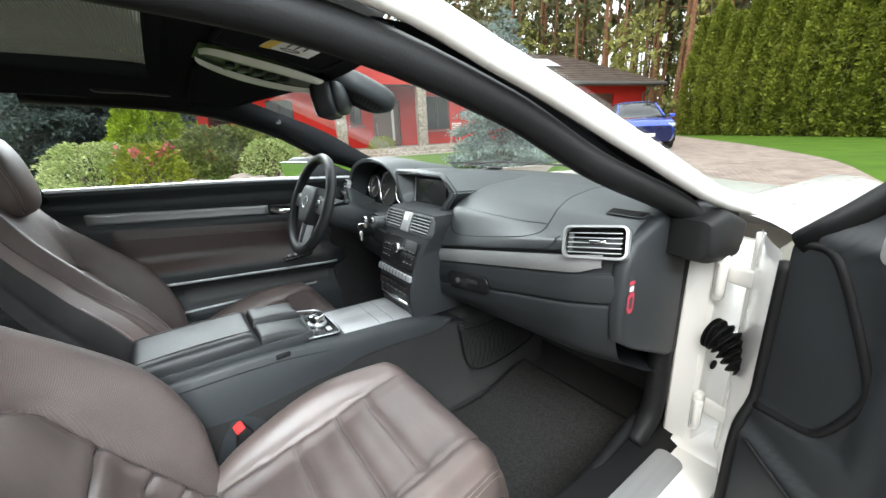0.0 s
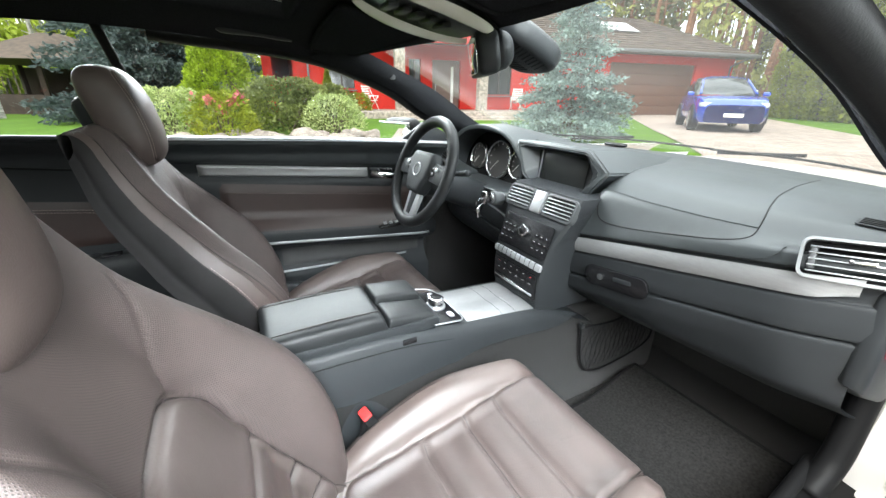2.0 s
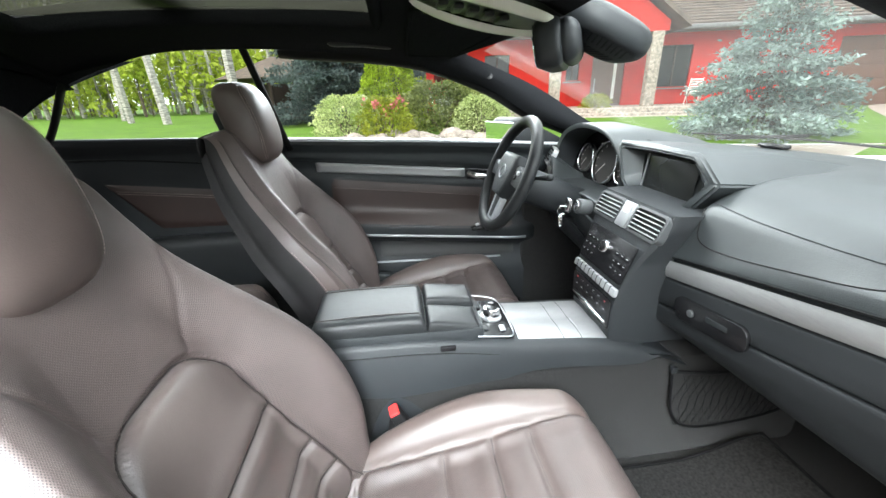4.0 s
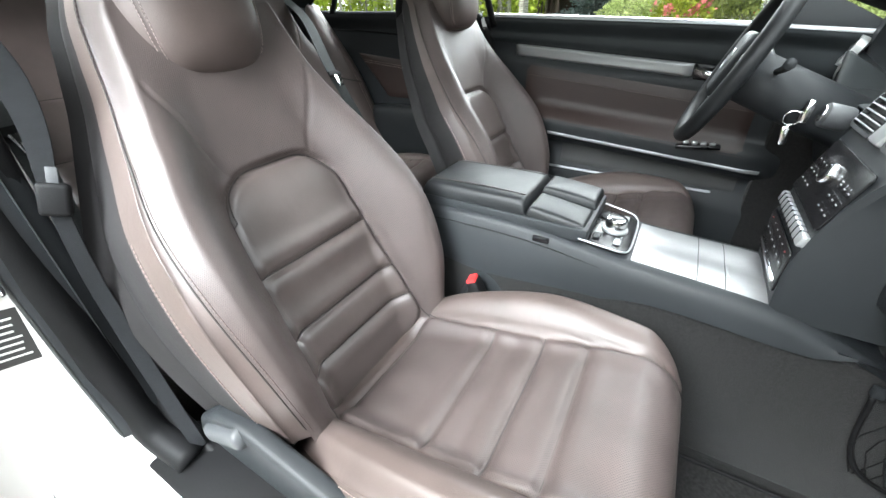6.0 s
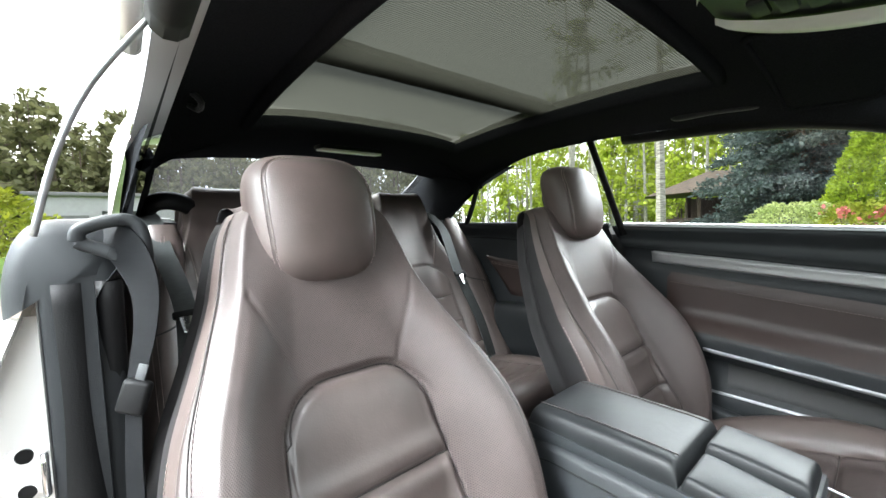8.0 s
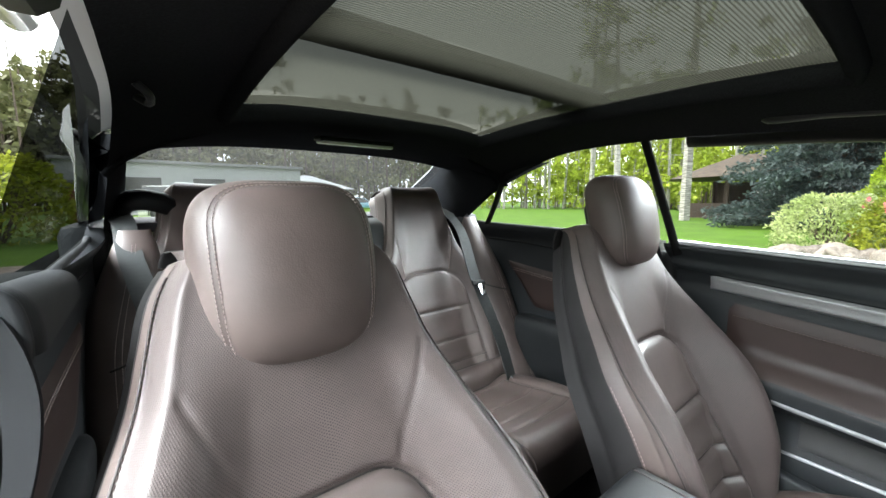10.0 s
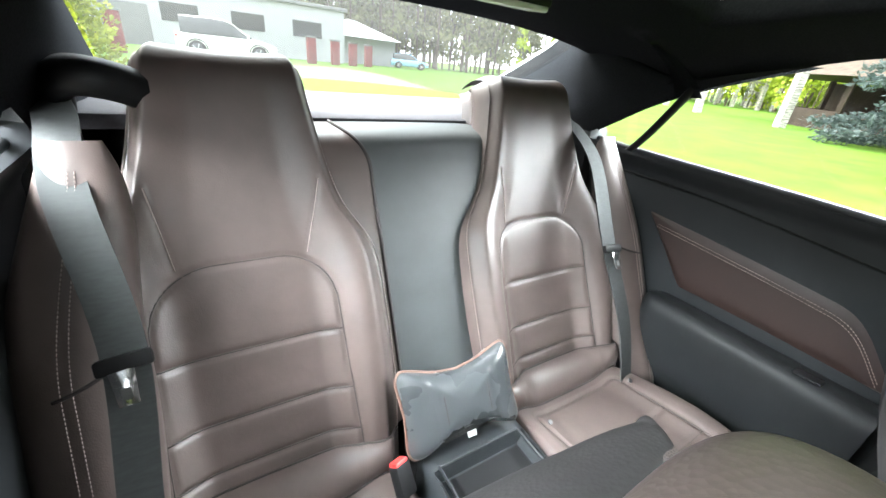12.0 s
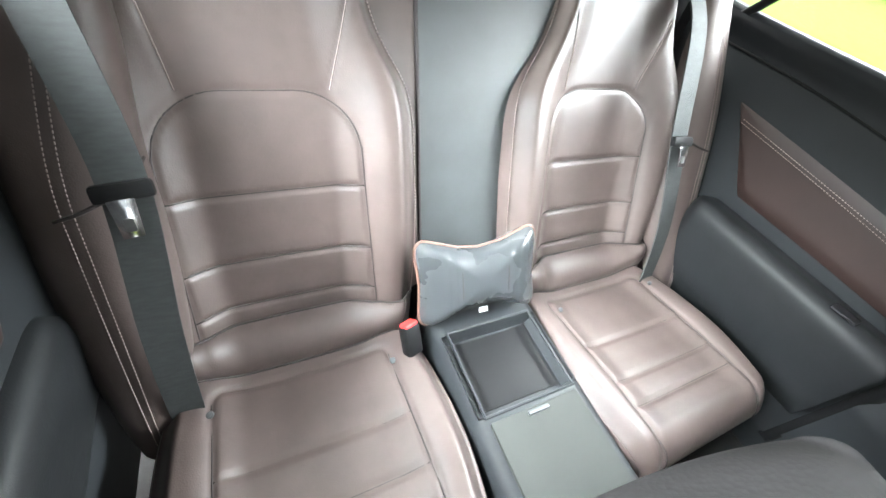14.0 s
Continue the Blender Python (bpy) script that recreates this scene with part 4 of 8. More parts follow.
def dash_rows(x):
    """The dashboard's section at x: places (y, z) from the windscreen over the top and down to the footwell."""
    a = abs(x)
    zs = trim_z(x)
    far = 1.36 - 0.42 * a * a
    f = 0.615 + 0.03 * smooth01(0.55, 0.72, a)
    rows = [(far, 0.965), (far - 0.10, 0.980), (1.02, 0.994), (0.88, 0.996), (0.78, 0.990 - 0.004 * a), (0.71, 0.972), (0.655, 0.940), (f + 0.005, zs + 0.052), (f - 0.004, zs + 0.030), (f + 0.004, zs + 0.022), (f + 0.004, zs - 0.020),
            (f - 0.002, zs - 0.026), (f - 0.006, zs - 0.060), (f - 0.004, zs - 0.083), (f + 0.006, zs - 0.086), (f - 0.004, zs - 0.092), (f + 0.002, zs - 0.13), (f + 0.03, 0.64 + 0.07 * a), (f + 0.09, 0.60 + 0.06 * a), (0.86, 0.57), (1.10, 0.56)]
    # the well under the screen hood and the instruments
    s = smooth01(0.135, 0.085, x) * smooth01(-0.69, -0.65, x)
    well = [None, None, None, (0.96, 0.985), (0.92, 0.95), (0.88, 0.90), (0.76, 0.868)]
    for i, w in enumerate(well):
        if w:
            rows[i] = tuple(p + (q - p) * s for p, q in zip(rows[i], w))
    if s and x > -0.56:
        rows[7:10] = [(y, z + (min(z, 0.866 - 0.005 * i) - z) * s) for i, (y, z) in enumerate(rows[7:10])]
    return rows


def dash_pt(x, k):
    rows = dash_rows(x)
    n = len(rows) - 1
    i = min(int(k * n), n - 1)
    t = k * n - i
    p0, p1, p2, p3 = rows[max(0, i - 1)], rows[i], rows[i + 1], rows[min(n, i + 2)]
    c = []
    for j in range(2):
        a3 = 0.5 * (2 * p1[j] + (p2[j] - p0[j]) * t + (2 * p0[j] - 5 * p1[j] + 4 * p2[j] - p3[j]) * t * t + (3 * p1[j] - p0[j] - 3 * p2[j] + p3[j]) * t**3)
        c.append(0.5 * a3 + 0.5 * (p1[j] + (p2[j] - p1[j]) * t))
    return Vector((x, c[0], c[1]))


dashboard = thing("dashboard", "grey-black soft dashboard with a stitched airbag panel and brushed aluminium strip", "dashboard", at=(0, 0.8, 0.6))
dinv = Matrix.Translation((0, -0.8, -0.6))


def dpart(name, bm, material, label="", parent=None):
    ob = part(name, bm, material, parent or dashboard, label)
    if parent is None:
        ob.matrix_parent_inverse = dinv
    return ob


NK = 20 * 5 + 1
ks = lin(0, 1, NK)
dpart("upper_pad", grid(dash_pt, lin(-0.70, 0.668, 90), [k for k in ks if k <= 0.45]), DASH, "soft grained grey-black upper pad")
dpart("lower_panel", grid(dash_pt, lin(-0.70, 0.668, 60), [k for k in ks if k >= 0.45]), PLASTIC)
# aluminium strip each side of the centre stack
for x0, x1 in ((0.115, 0.640), (-0.640, -0.56)):
    def strip(u, v):
        x = x0 + (x1 - x0) * u
        zz = trim_z(x) + 0.001 + 0.019 * v * (1 - 0.55 * smooth01(0.90, 1.0, abs(u) if x0 > 0 else 0) * (1 if v < 0 else 0))
        return (x, 0.607 + 0.004 * v * v + 0.03 * smooth01(0.55, 0.72, abs(x)), zz)
    dpart("trim_strip", grid(strip, lin(0, 1, 40), lin(-1, 1, 7)), ALU, "brushed aluminium trim strip")


def on_top(x, y):
    """The height of the pad's upper face."""
    best = min((abs(dash_pt(x, k).y - y), k) for k in lin(0.0, 0.42, 240))
    return dash_pt(x, best[1]).z


# sewn airbag panel lines on the pad
def dash_line(pts, name="seam", material=None, w=0.0012):
    f = path_at([(x, k, 0) for x, k in pts])
    q = [dash_pt(*f(t)[:2]) + Vector((0, -0.0006, 0.0004)) for t in lin(0, 1, 60)]
    return dpart(name, tube(q, w, 6, 60, smooth_path=False, flat=0.4), material or RUBBER)


dash_line([(0.13, 0.30), (0.16, 0.335), (0.24, 0.345), (0.36, 0.345), (0.44, 0.340), (0.475, 0.32), (0.475, 0.28), (0.45, 0.20), (0.43, 0.10)])
dash_line([(0.13, 0.30), (0.12, 0.26), (0.10, 0.18), (0.07, 0.10)])
dash_line([(0.125, 0.287), (0.25, 0.295), (0.38, 0.295), (0.475, 0.29)], w=0.0009)
dash_line([(0.13, 0.40), (0.25, 0.402), (0.40, 0.402), (0.50, 0.395), (0.53, 0.37), (0.535, 0.33)], w=0.0012)
# end cap beside the doorway, with its red warning label
for sx in (-1, 1):
    cap_out = [(1.12, 0.56), (1.20, 0.965), (0.95, 0.985), (0.76, 0.985), (0.66, 0.945), (0.635, 0.90), (0.630, 0.80), (0.64, 0.74), (0.70, 0.70), (0.86, 0.62)]
    m = Matrix(((0, 0, sx, sx * (0.652 if sx > 0 else 0.695)), (1, 0, 0, 0), (0, 1, 0, 0), (0, 0, 0, 1)))
    cap = dpart("end_cap", prism(cap_out, 0.035, m, 0.012, 3), PLASTIC, "dark plastic end cap")
lab = [(0, 0.045), (0.016, 0.043), (0.02, 0.025), (0.019, -0.025), (0.012, -0.045), (-0.006, -0.043), (-0.014, -0.02), (-0.013, 0.03)]
lm = frame_to((0.6885, 0.652, 0.842), (1, -0.1, 0), (0.1, 1, 0))
sticker = dpart("airbag_label", prism([(x * 0.6, y * 0.5 - 0.016) for x, y in lab], 0.0006, lm), mat("red label", (0.32, 0.03, 0.05), 0.5))
part("label_picture", prism([(x * 0.3 + 0.001, y * 0.28 - 0.016) for x, y in lab], 0.0004, lm @ pose(0, 0, 0.0006)), NEAR_BLACK, sticker)
part("label_head", box(0.016, 0.007, 0.0006, lm @ pose(0.002, 0.026, 0.0003)), mat("red print", (0.32, 0.03, 0.05), 0.5), sticker)
for k in range(3):
    part("label_line", box(0.012, 0.0018, 0.0006, lm @ pose(0.002, 0.018 - 0.004 * k, 0.0003)), PAPER, sticker)
# finger recess and lock of the glovebox under the strip
gb = dpart("glovebox_recess", prism(rounded(0.175, 0.050, 0.020), 0.010, frame_to((0.252, 0.6115, 0.752), (0, -1, -0.05), (1, 0, 0.14)), 0.003), GLOSS, "dark glovebox handle recess")
part("glovebox_lock", rod(0.008, 0.006, frame_to((0.215, 0.602, 0.748), (0, -1, 0)), 16, 0.002), PLASTIC_GREY, gb)
part("glovebox_latch", box(0.05, 0.008, 0.012, pose(0.275, 0.603, 0.760, 0, -8), 0.003), PLASTIC, gb)
# the small demister slot on top
dm = frame_to((0.622, 0.735, on_top(0.622, 0.735) + 0.001), (0, -0.25, 1))
slot = dpart("demister", prism(rounded(0.085, 0.03, 0.008), 0.003, dm, 0.001), PLASTIC)
for k in range(4):
    part("slat", box(0.074, 0.0028, 0.003, dm @ pose(0, -0.009 + 0.006 * k, 0.003)), RUBBER, slot)


def air_vent(centre, w, h, facing, tilt_x=(1, 0, 0), n=5, wheel_left=True):
    """A louvred outlet: satin frame, dark throat, horizontal slats with a bright tab."""
    m = frame_to(centre, facing, tilt_x)
    v = dpart("air_vent", prism(rounded(w, h, 0.012), 0.004, m @ pose(0, 0, -0.016), 0.001), RUBBER, "louvred air vent in a satin silver frame")
    bm = bmesh.new()
    o, i = rounded(w, h, 0.014), rounded(w - 0.009, h - 0.009, 0.010)
    top = [[bm.verts.new(m @ Vector((x, y, z))) for x, y in ring] for ring, z in ((o, -0.012), (o, 0.006), (i, 0.007), (i, -0.014))]
    for a, b in zip(top, top[1:]):
        for k in range(len(a)):
            bm.faces.new((a[k], a[(k + 1) % len(a)], b[(k + 1) % len(a)], b[k]))
    part("frame", tidy(bm), SILVER, v, "satin silver frame")
    for k in range(n):
        y = (k - (n - 1) / 2) * (h - 0.018) / n
        sl = part("slat", box(w - 0.02, 0.003, 0.022, m @ pose(0, y, -0.006, 10), 0.001), RUBBER, v)
        part("slat_edge", box(w - 0.022, 0.0022, 0.002, m @ pose(0, y - 0.002, 0.005), 0.0006), SILVER, sl)
    part("slat_tab", box(0.03, 0.006, 0.006, m @ pose(0.008, 0, 0.007), 0.002), CHROME, v)
    if wheel_left:
        part("thumb_wheel", box(0.010, h * 0.55, 0.008, m @ pose(-w / 2 + 0.016, 0, 0.0), 0.003), PLASTIC_GREY, v)
    return v


air_vent((0.620, 0.628, 0.940), 0.125, 0.066, (0.22, -1, 0.42), (1, 0.25, 0.12))
air_vent((-0.640, 0.635, 0.940), 0.10, 0.066, (-0.2, -1, 0.42), (1, -0.2, -0.1), wheel_left=False)

# ---- screen hood and instrument binnacle ----
hood = thing("screen_hood", "angular dashboard hood with a dark navigation screen", "car screen", at=(-0.05, 0.72, 0.93))
hinv = Matrix.Translation((0.05, -0.72, -0.93))
outer = [(-0.240, 1.034), (-0.08, 1.040), (0.066, 1.037), (0.140, 0.985), (0.080, 0.910), (-0.02, 0.900), (-0.135, 0.900), (-0.195, 0.935)]
inner = [(-0.218, 1.022), (-0.08, 1.027), (0.058, 1.025), (0.118, 0.983), (0.062, 0.922), (-0.02, 0.911), (-0.122, 0.911), (-0.172, 0.940)]
bezel = [(-0.158, 1.012), (-0.06, 1.015), (0.056, 1.013), (0.062, 0.965), (0.050, 0.914), (-0.02, 0.911), (-0.142, 0.909), (-0.152, 0.960)]
bm = bmesh.new()
rings = []
for ring, y0, y1, low in ((outer, 1.06, 1.06, 0.045), (outer, 0.85, 0.80, 0.012), (outer, 0.672, 0.655, 0), (inner, 0.664, 0.648, 0), (bezel, 0.706, 0.690, 0)):
    rings.append([bm.verts.new((x, y1 + (y0 - y1) * (z - 0.90) / 0.135, z - low)) for x, z in ring])
for a, b in zip(rings, rings[1:]):
    for k in range(8):
        bm.faces.new((a[k], a[(k + 1) % 8], b[(k + 1) % 8], b[k]))
bmesh.ops.bevel(bm, geom=[e for e in bm.edges if not e.is_boundary], offset=0.005, segments=3, affect="EDGES", clamp_overlap=True)
part("hood", tidy(bm, True, 50), DASH, hood).matrix_parent_inverse = hinv
sm = frame_to((-0.047, 0.697, 0.962), (0, -1, 0.13))
scr = part("screen_bezel", prism(rounded(0.216, 0.112, 0.008), 0.006, sm @ pose(0, 0, -0.010), 0.002), PLASTIC, hood)
scr.matrix_parent_inverse = hinv
scr2 = part("screen", prism(rounded(0.176, 0.090, 0.004), 0.004, sm @ pose(0.002, 0.000, -0.003), 0.001), SCREEN, hood, "dark glossy navigation screen")
scr2.matrix_parent_inverse = hinv
part("screen_light_bar", box(0.003, 0.095, 0.004, sm @ pose(-0.096, 0, -0.001), 0.001), SILVER, hood).matrix_parent_inverse = hinv

cluster = thing("instrument_cluster", "instrument binnacle with three chrome-ringed round dials", "instruments", at=(-0.41, 0.75, 0.9))
cinv = Matrix.Translation((0.41, -0.75, -0.9))
arch = [(-0.665, 0.875), (-0.655, 0.955), (-0.60, 1.025), (-0.50, 1.062), (-0.40, 1.068), (-0.29, 1.048), (-0.215, 0.995), (-0.185, 0.935), (-0.20, 0.875)]
fa = path_at([(x, 0, z) for x, z in arch])


def binnacle(u, v):
    p = fa(u)
    y = (0.665, 0.66, 0.672, 0.76, 1.02)[v]
    sink = (0.014, 0.0, -0.004, 0.0, 0.055)[v]
    c = Vector((-0.43, 0, 0.94))
    d = (c - p).normalized()
    return Vector((p.x, y, p.z)) + d * (0.016 if v == 0 else 0) + Vector((0, 0, -sink if v == 4 else 0))


bm = grid(lambda u, v: binnacle(u, int(v)), lin(0, 1, 40), [0, 1, 2, 3, 4])
part("binnacle", bm, DASH, cluster).matrix_parent_inverse = cinv
bm = grid(lambda u, v: Vector((fa(u).x, 0.0, fa(u).z)).lerp(Vector((-0.43, 0, 0.94)), 0.05) + Vector((0, 0.665 + 0.105 * v, -0.012 * v)), lin(0, 1, 40), lin(0, 1, 4))
part("binnacle_liner", bm, PLASTIC, cluster).matrix_parent_inverse = cinv
im = frame_to((-0.425, 0.742, 0.938), (0, -1, 0.22))
part("dial_plate", prism(rounded(0.46, 0.19, 0.05), 0.004, im @ pose(0, 0, -0.01)), GLOSS, cluster).matrix_parent_inverse = cinv
for dx, r in ((-0.130, 0.050), (0.004, 0.070), (0.126, 0.050)):
    d = part("dial", rod(r, 0.004, im @ pose(dx, 0, -0.006), 40), NEAR_BLACK, cluster)
    d.matrix_parent_inverse = cinv
    ring = [im @ Vector((dx + r * math.cos(a), r * math.sin(a), 0.006)) for a in lin(0, 2 * math.pi, 49)[:-1]]
    part("dial_ring", tube(ring, 0.0035, 8, smooth_path=False, closed=True), CHROME, d, "chrome dial ring")
    bm = bmesh.new()
    for k in range(11):
        a = radians(225 - 27 * k)
        box(0.008, 0.0016, 0.001, im @ pose(dx + (r - 0.011) * math.cos(a), (r - 0.011) * math.sin(a), -0.001, 0, 0, math.degrees(a)), bm=bm)
    part("dial_marks", bm, PAPER, d, kind="stuff")
    part("needle", box(r * 0.6, 0.0014, 0.001, im @ pose(dx - r * 0.26, -r * 0.26, 0.0005, 0, 0, 225), 0.0), PAPER, d)

# ---- centre stack ----
PLASTIC_PALE = mat("pale grey print", (0.30, 0.30, 0.30), 0.6)
stack = thing("centre_stack", "black centre stack with twin vents, buttons and chrome volume knob", "control panel", at=(0, 0.56, 0.63))
kinv = Matrix.Translation((0, -0.56, -0.63))


def kpart(name, bm, material, label="", parent=None):
    ob = part(name, bm, material, parent or stack, label)
    if parent is None:
        ob.matrix_parent_inverse = kinv
    return ob


stack_w = curve_at([(0.60, 0.100), (0.70, 0.105), (0.80, 0.112), (0.86, 0.128), (0.92, 0.140)])
stack_y = curve_at([(0.60, 0.512), (0.70, 0.508), (0.80, 0.532), (0.86, 0.560), (0.92, 0.592)])
bm = bmesh.new()
rings = []
for z in lin(0.60, 0.925, 14):
    w, y = stack_w(z), stack_y(z)
    rings.append([bm.verts.new(p) for p in ((-w - 0.006, 0.72, z), (-w, y + 0.01, z), (-w + 0.008, y, z), (w - 0.008, y, z), (w, y + 0.01, z), (w + 0.006, 0.72, z))])
for a, b in zip(rings, rings[1:]):
    for k in range(5):
        bm.faces.new((a[k], a[k + 1], b[k + 1], b[k]))
bm.faces.new(rings[-1])
kpart("stack_body", tidy(bm, True, 40), PLASTIC)


def face(x, z, lift=0.001, dz=0.0):
    """A pose on the stack's face, z outwards."""
    dy = (stack_y(z + 0.01) - stack_y(z - 0.01)) / 0.02
    return frame_to((x, stack_y(z) - lift, z), (0, -1, dy))


def panel(z0, z1, w, material, name, lift=0.001, label=""):
    zc = (z0 + z1) / 2
    return kpart(name, prism(rounded(2 * w, z1 - z0, 0.008), 0.004, face(0, zc, lift - 0.002), 0.001), material, label)


panel(0.755, 0.848, 0.100, GLOSS, "audio_panel")
panel(0.640, 0.715, 0.094, GLOSS, "climate_panel")
for sx in (-1, 1):
    for r in range(4):
        z = 0.832 - r * 0.0175
        for c in range(3 if sx < 0 else 3):
            x = sx * (0.046 + 0.02 * c)
            kpart("button", box(0.0175, 0.0125, 0.003, face(x, z, 0.0025), 0.001), GLOSS)
            kpart("button_mark", box(0.006, 0.0014, 0.001, face(x, z, 0.0042)), PLASTIC_PALE)
kpart("volume_knob", rod(0.0165, 0.014, face(0, 0.812, 0.002), 32, 0.003), CHROME, "chrome volume knob")
kpart("volume_cap", rod(0.0125, 0.0155, face(0, 0.812, 0.002), 28, 0.002), GLOSS)
kpart("button_bar", box(0.200, 0.020, 0.012, face(0, 0.738, 0.004), 0.004), SILVER, "long silver button bar")
for k in range(9):
    kpart("bar_gap", box(0.0012, 0.021, 0.013, face(-0.08 + 0.02 * k, 0.738, 0.0045)), RUBBER)
for r, z in enumerate((0.704, 0.684)):
    for c in range(6):
        kpart("climate_button", box(0.024, 0.0135, 0.003, face(-0.07 + 0.028 * c, z, 0.0025), 0.001), GLOSS)
        kpart("climate_mark", box(0.006, 0.0015, 0.001, face(-0.07 + 0.028 * c, z, 0.0042)), RED_PLASTIC if c in (0, 5) and r == 0 else PLASTIC_PALE)
kpart("tray_bar", box(0.170, 0.008, 0.010, face(0, 0.655, 0.004), 0.003), CHROME, "bright ashtray handle bar")
# twin centre vents with a silver clock block between
for cx in (-0.078, 0.078):
    m0 = frame_to((cx, 0.573, 0.892), (0, -1, 0.45))
    v = kpart("air_vent", prism(rounded(0.104, 0.058, 0.012), 0.004, m0 @ pose(0, 0, -0.014)), RUBBER, "louvred centre air vent")
    bm = bmesh.new()
    o, i = rounded(0.110, 0.064, 0.014), rounded(0.098, 0.052, 0.010)
    top = [[bm.verts.new(m0 @ Vector((x, y, z))) for x, y in ring] for ring, z in ((o, -0.014), (o, 0.004), (i, 0.005), (i, -0.012))]
    for a, b in zip(top, top[1:]):
        for k in range(len(a)):
            bm.faces.new((a[k], a[(k + 1) % len(a)], b[(k + 1) % len(a)], b[k]))
    part("frame", tidy(bm), PLASTIC_GREY, v)
    for k in range(5):
        sl = part("slat", box(0.096, 0.0024, 0.020, m0 @ pose(0, -0.019 + 0.0095 * k, -0.005, 10), 0.0008), RUBBER, v)
        part("slat_edge", box(0.096, 0.0024, 0.002, m0 @ pose(0, -0.0205 + 0.0095 * k, 0.005), 0.0006), SILVER, sl)
mc = frame_to((0, 0.571, 0.892), (0, -1, 0.45))
kpart("clock_block", box(0.040, 0.062, 0.012, mc @ pose(0, 0, 0.001), 0.004), SILVER, "silver block with hazard button")
kpart("hazard_button", box(0.020, 0.018, 0.006, mc @ pose(0, 0.012, 0.006), 0.003), PAPER)

# ---- steering wheel ----
WC, WN = Vector((-0.37, 0.388, 0.928)), Vector((0, -0.922, 0.387))
wm = frame_to(WC, WN)
wheel = thing("steering_wheel", "black leather three-spoke steering wheel with a silver lower spoke", "steering wheel", at=tuple(WC))
winv = Matrix.Translation(-WC)


def wpart(name, bm, material, label="", parent=None):
    ob = part(name, bm, material, parent or wheel, label)
    if parent is None:
        ob.matrix_parent_inverse = winv
    return ob


rim = [wm @ Vector((0.170 * math.cos(a), 0.170 * math.sin(a), 0)) for a in lin(0, 2 * math.pi, 81)[:-1]]
wpart("rim", tube(rim, 0.0175, 14, smooth_path=False, closed=True, flat=1.05), BLACK_LEATHER, "black leather rim")
bm = bmesh.new()
hub_out = [(-0.078, 0.04), (-0.06, 0.066), (0.06, 0.066), (0.078, 0.04), (0.070, -0.02), (0.042, -0.072), (-0.042, -0.072), (-0.070, -0.02)]
wpart("hub", prism(hub_out, 0.05, wm @ pose(0, 0, -0.03), 0.016, 4), PLASTIC, "padded airbag hub")
wpart("emblem", tube([wm @ Vector((0.021 * math.cos(a), 0.004 + 0.021 * math.sin(a), 0.021)) for a in lin(0, 2 * math.pi, 33)[:-1]], 0.002, 8, smooth_path=False, closed=True), SILVER, "plain round silver badge ring")
for sx in (-1, 1):
    wpart("spoke", prism([(sx * 0.05, 0.045), (sx * 0.162, 0.025), (sx * 0.162, -0.025), (sx * 0.058, -0.02)][::sx], 0.026, wm @ pose(0, 0, -0.02), 0.006), PLASTIC)
    for k in range(3):
        wpart("wheel_button", box(0.018, 0.012, 0.006, wm @ pose(sx * (0.085 + 0.02 * (k % 2)), 0.02 - 0.016 * (k // 2), 0.008), 0.002), SILVER if k == 1 else GLOSS)
wpart("lower_spoke", prism([(-0.045, -0.05), (0.045, -0.05), (0.032, -0.165), (-0.032, -0.165)], 0.018, wm @ pose(0, 0, -0.018), 0.005), SILVER, "silver lower spoke")
wpart("spoke_slot", prism([(-0.022, -0.06), (0.022, -0.06), (0.014, -0.145), (-0.014, -0.145)], 0.019, wm @ pose(0, 0, -0.0175), 0.004), PLASTIC)
wpart("column", rod(0.055, 0.26, wm @ pose(0, -0.01, -0.28), 24, 0.02), PLASTIC, "dark plastic steering column")
for sx, ln in ((-1, 0.13), (1, 0.13)):
    wpart("stalk", tube([wm @ Vector((sx * 0.04, 0.02, -0.07)), wm @ Vector((sx * (0.04 + ln * 0.6), 0.035, -0.065)), wm @ Vector((sx * (0.05 + ln), 0.045, -0.055))], lambda t: 0.006 + 0.004 * t, 10, 12), PLASTIC)

key = thing("ignition_key", "car key with metal ring hanging in the ignition lock", "key", at=(-0.17, 0.50, 0.855))
ginv = Matrix.Translation((0.17, -0.50, -0.855))
for nm, bmx, mt in (("lock", rod(0.021, 0.04, frame_to((-0.165, 0.565, 0.864), (0.10, -1, 0.2)), 24, 0.004), PLASTIC_GREY), ("lock_ring", rod(0.015, 0.004, frame_to((-0.165, 0.526, 0.872), (0.10, -1, 0.2)), 24, 0.001), CHROME),
                    ("key_head", box(0.013, 0.040, 0.024, frame_to((-0.167, 0.503, 0.874), (1, 0.1, 0), (0, 1, -0.1)), 0.005), CHROME),
                    ("key_ring", tube([(-0.17 + 0.003 * math.sin(a), 0.488 + 0.013 * math.cos(a), 0.860 + 0.013 * math.sin(a)) for a in lin(0, 2 * math.pi, 25)[:-1]], 0.0012, 6, smooth_path=False, closed=True), CHROME),
                    ("fob", box(0.007, 0.012, 0.034, pose(-0.17, 0.486, 0.828, 8), 0.003), CHROME)):
    part(nm, bmx, mt, key).matrix_parent_inverse = ginv

# ---- centre console ----
console = thing("centre_console", "black centre console with split padded armrest and aluminium panel", "console", at=(0, 0.2, 0.25))
oinv = Matrix.Translation((0, -0.2, -0.25))


def opart(name, bm, material, label="", parent=None):
    ob = part(name, bm, material, parent or console, label)
    if parent is None:
        ob.matrix_parent_inverse = oinv
    return ob


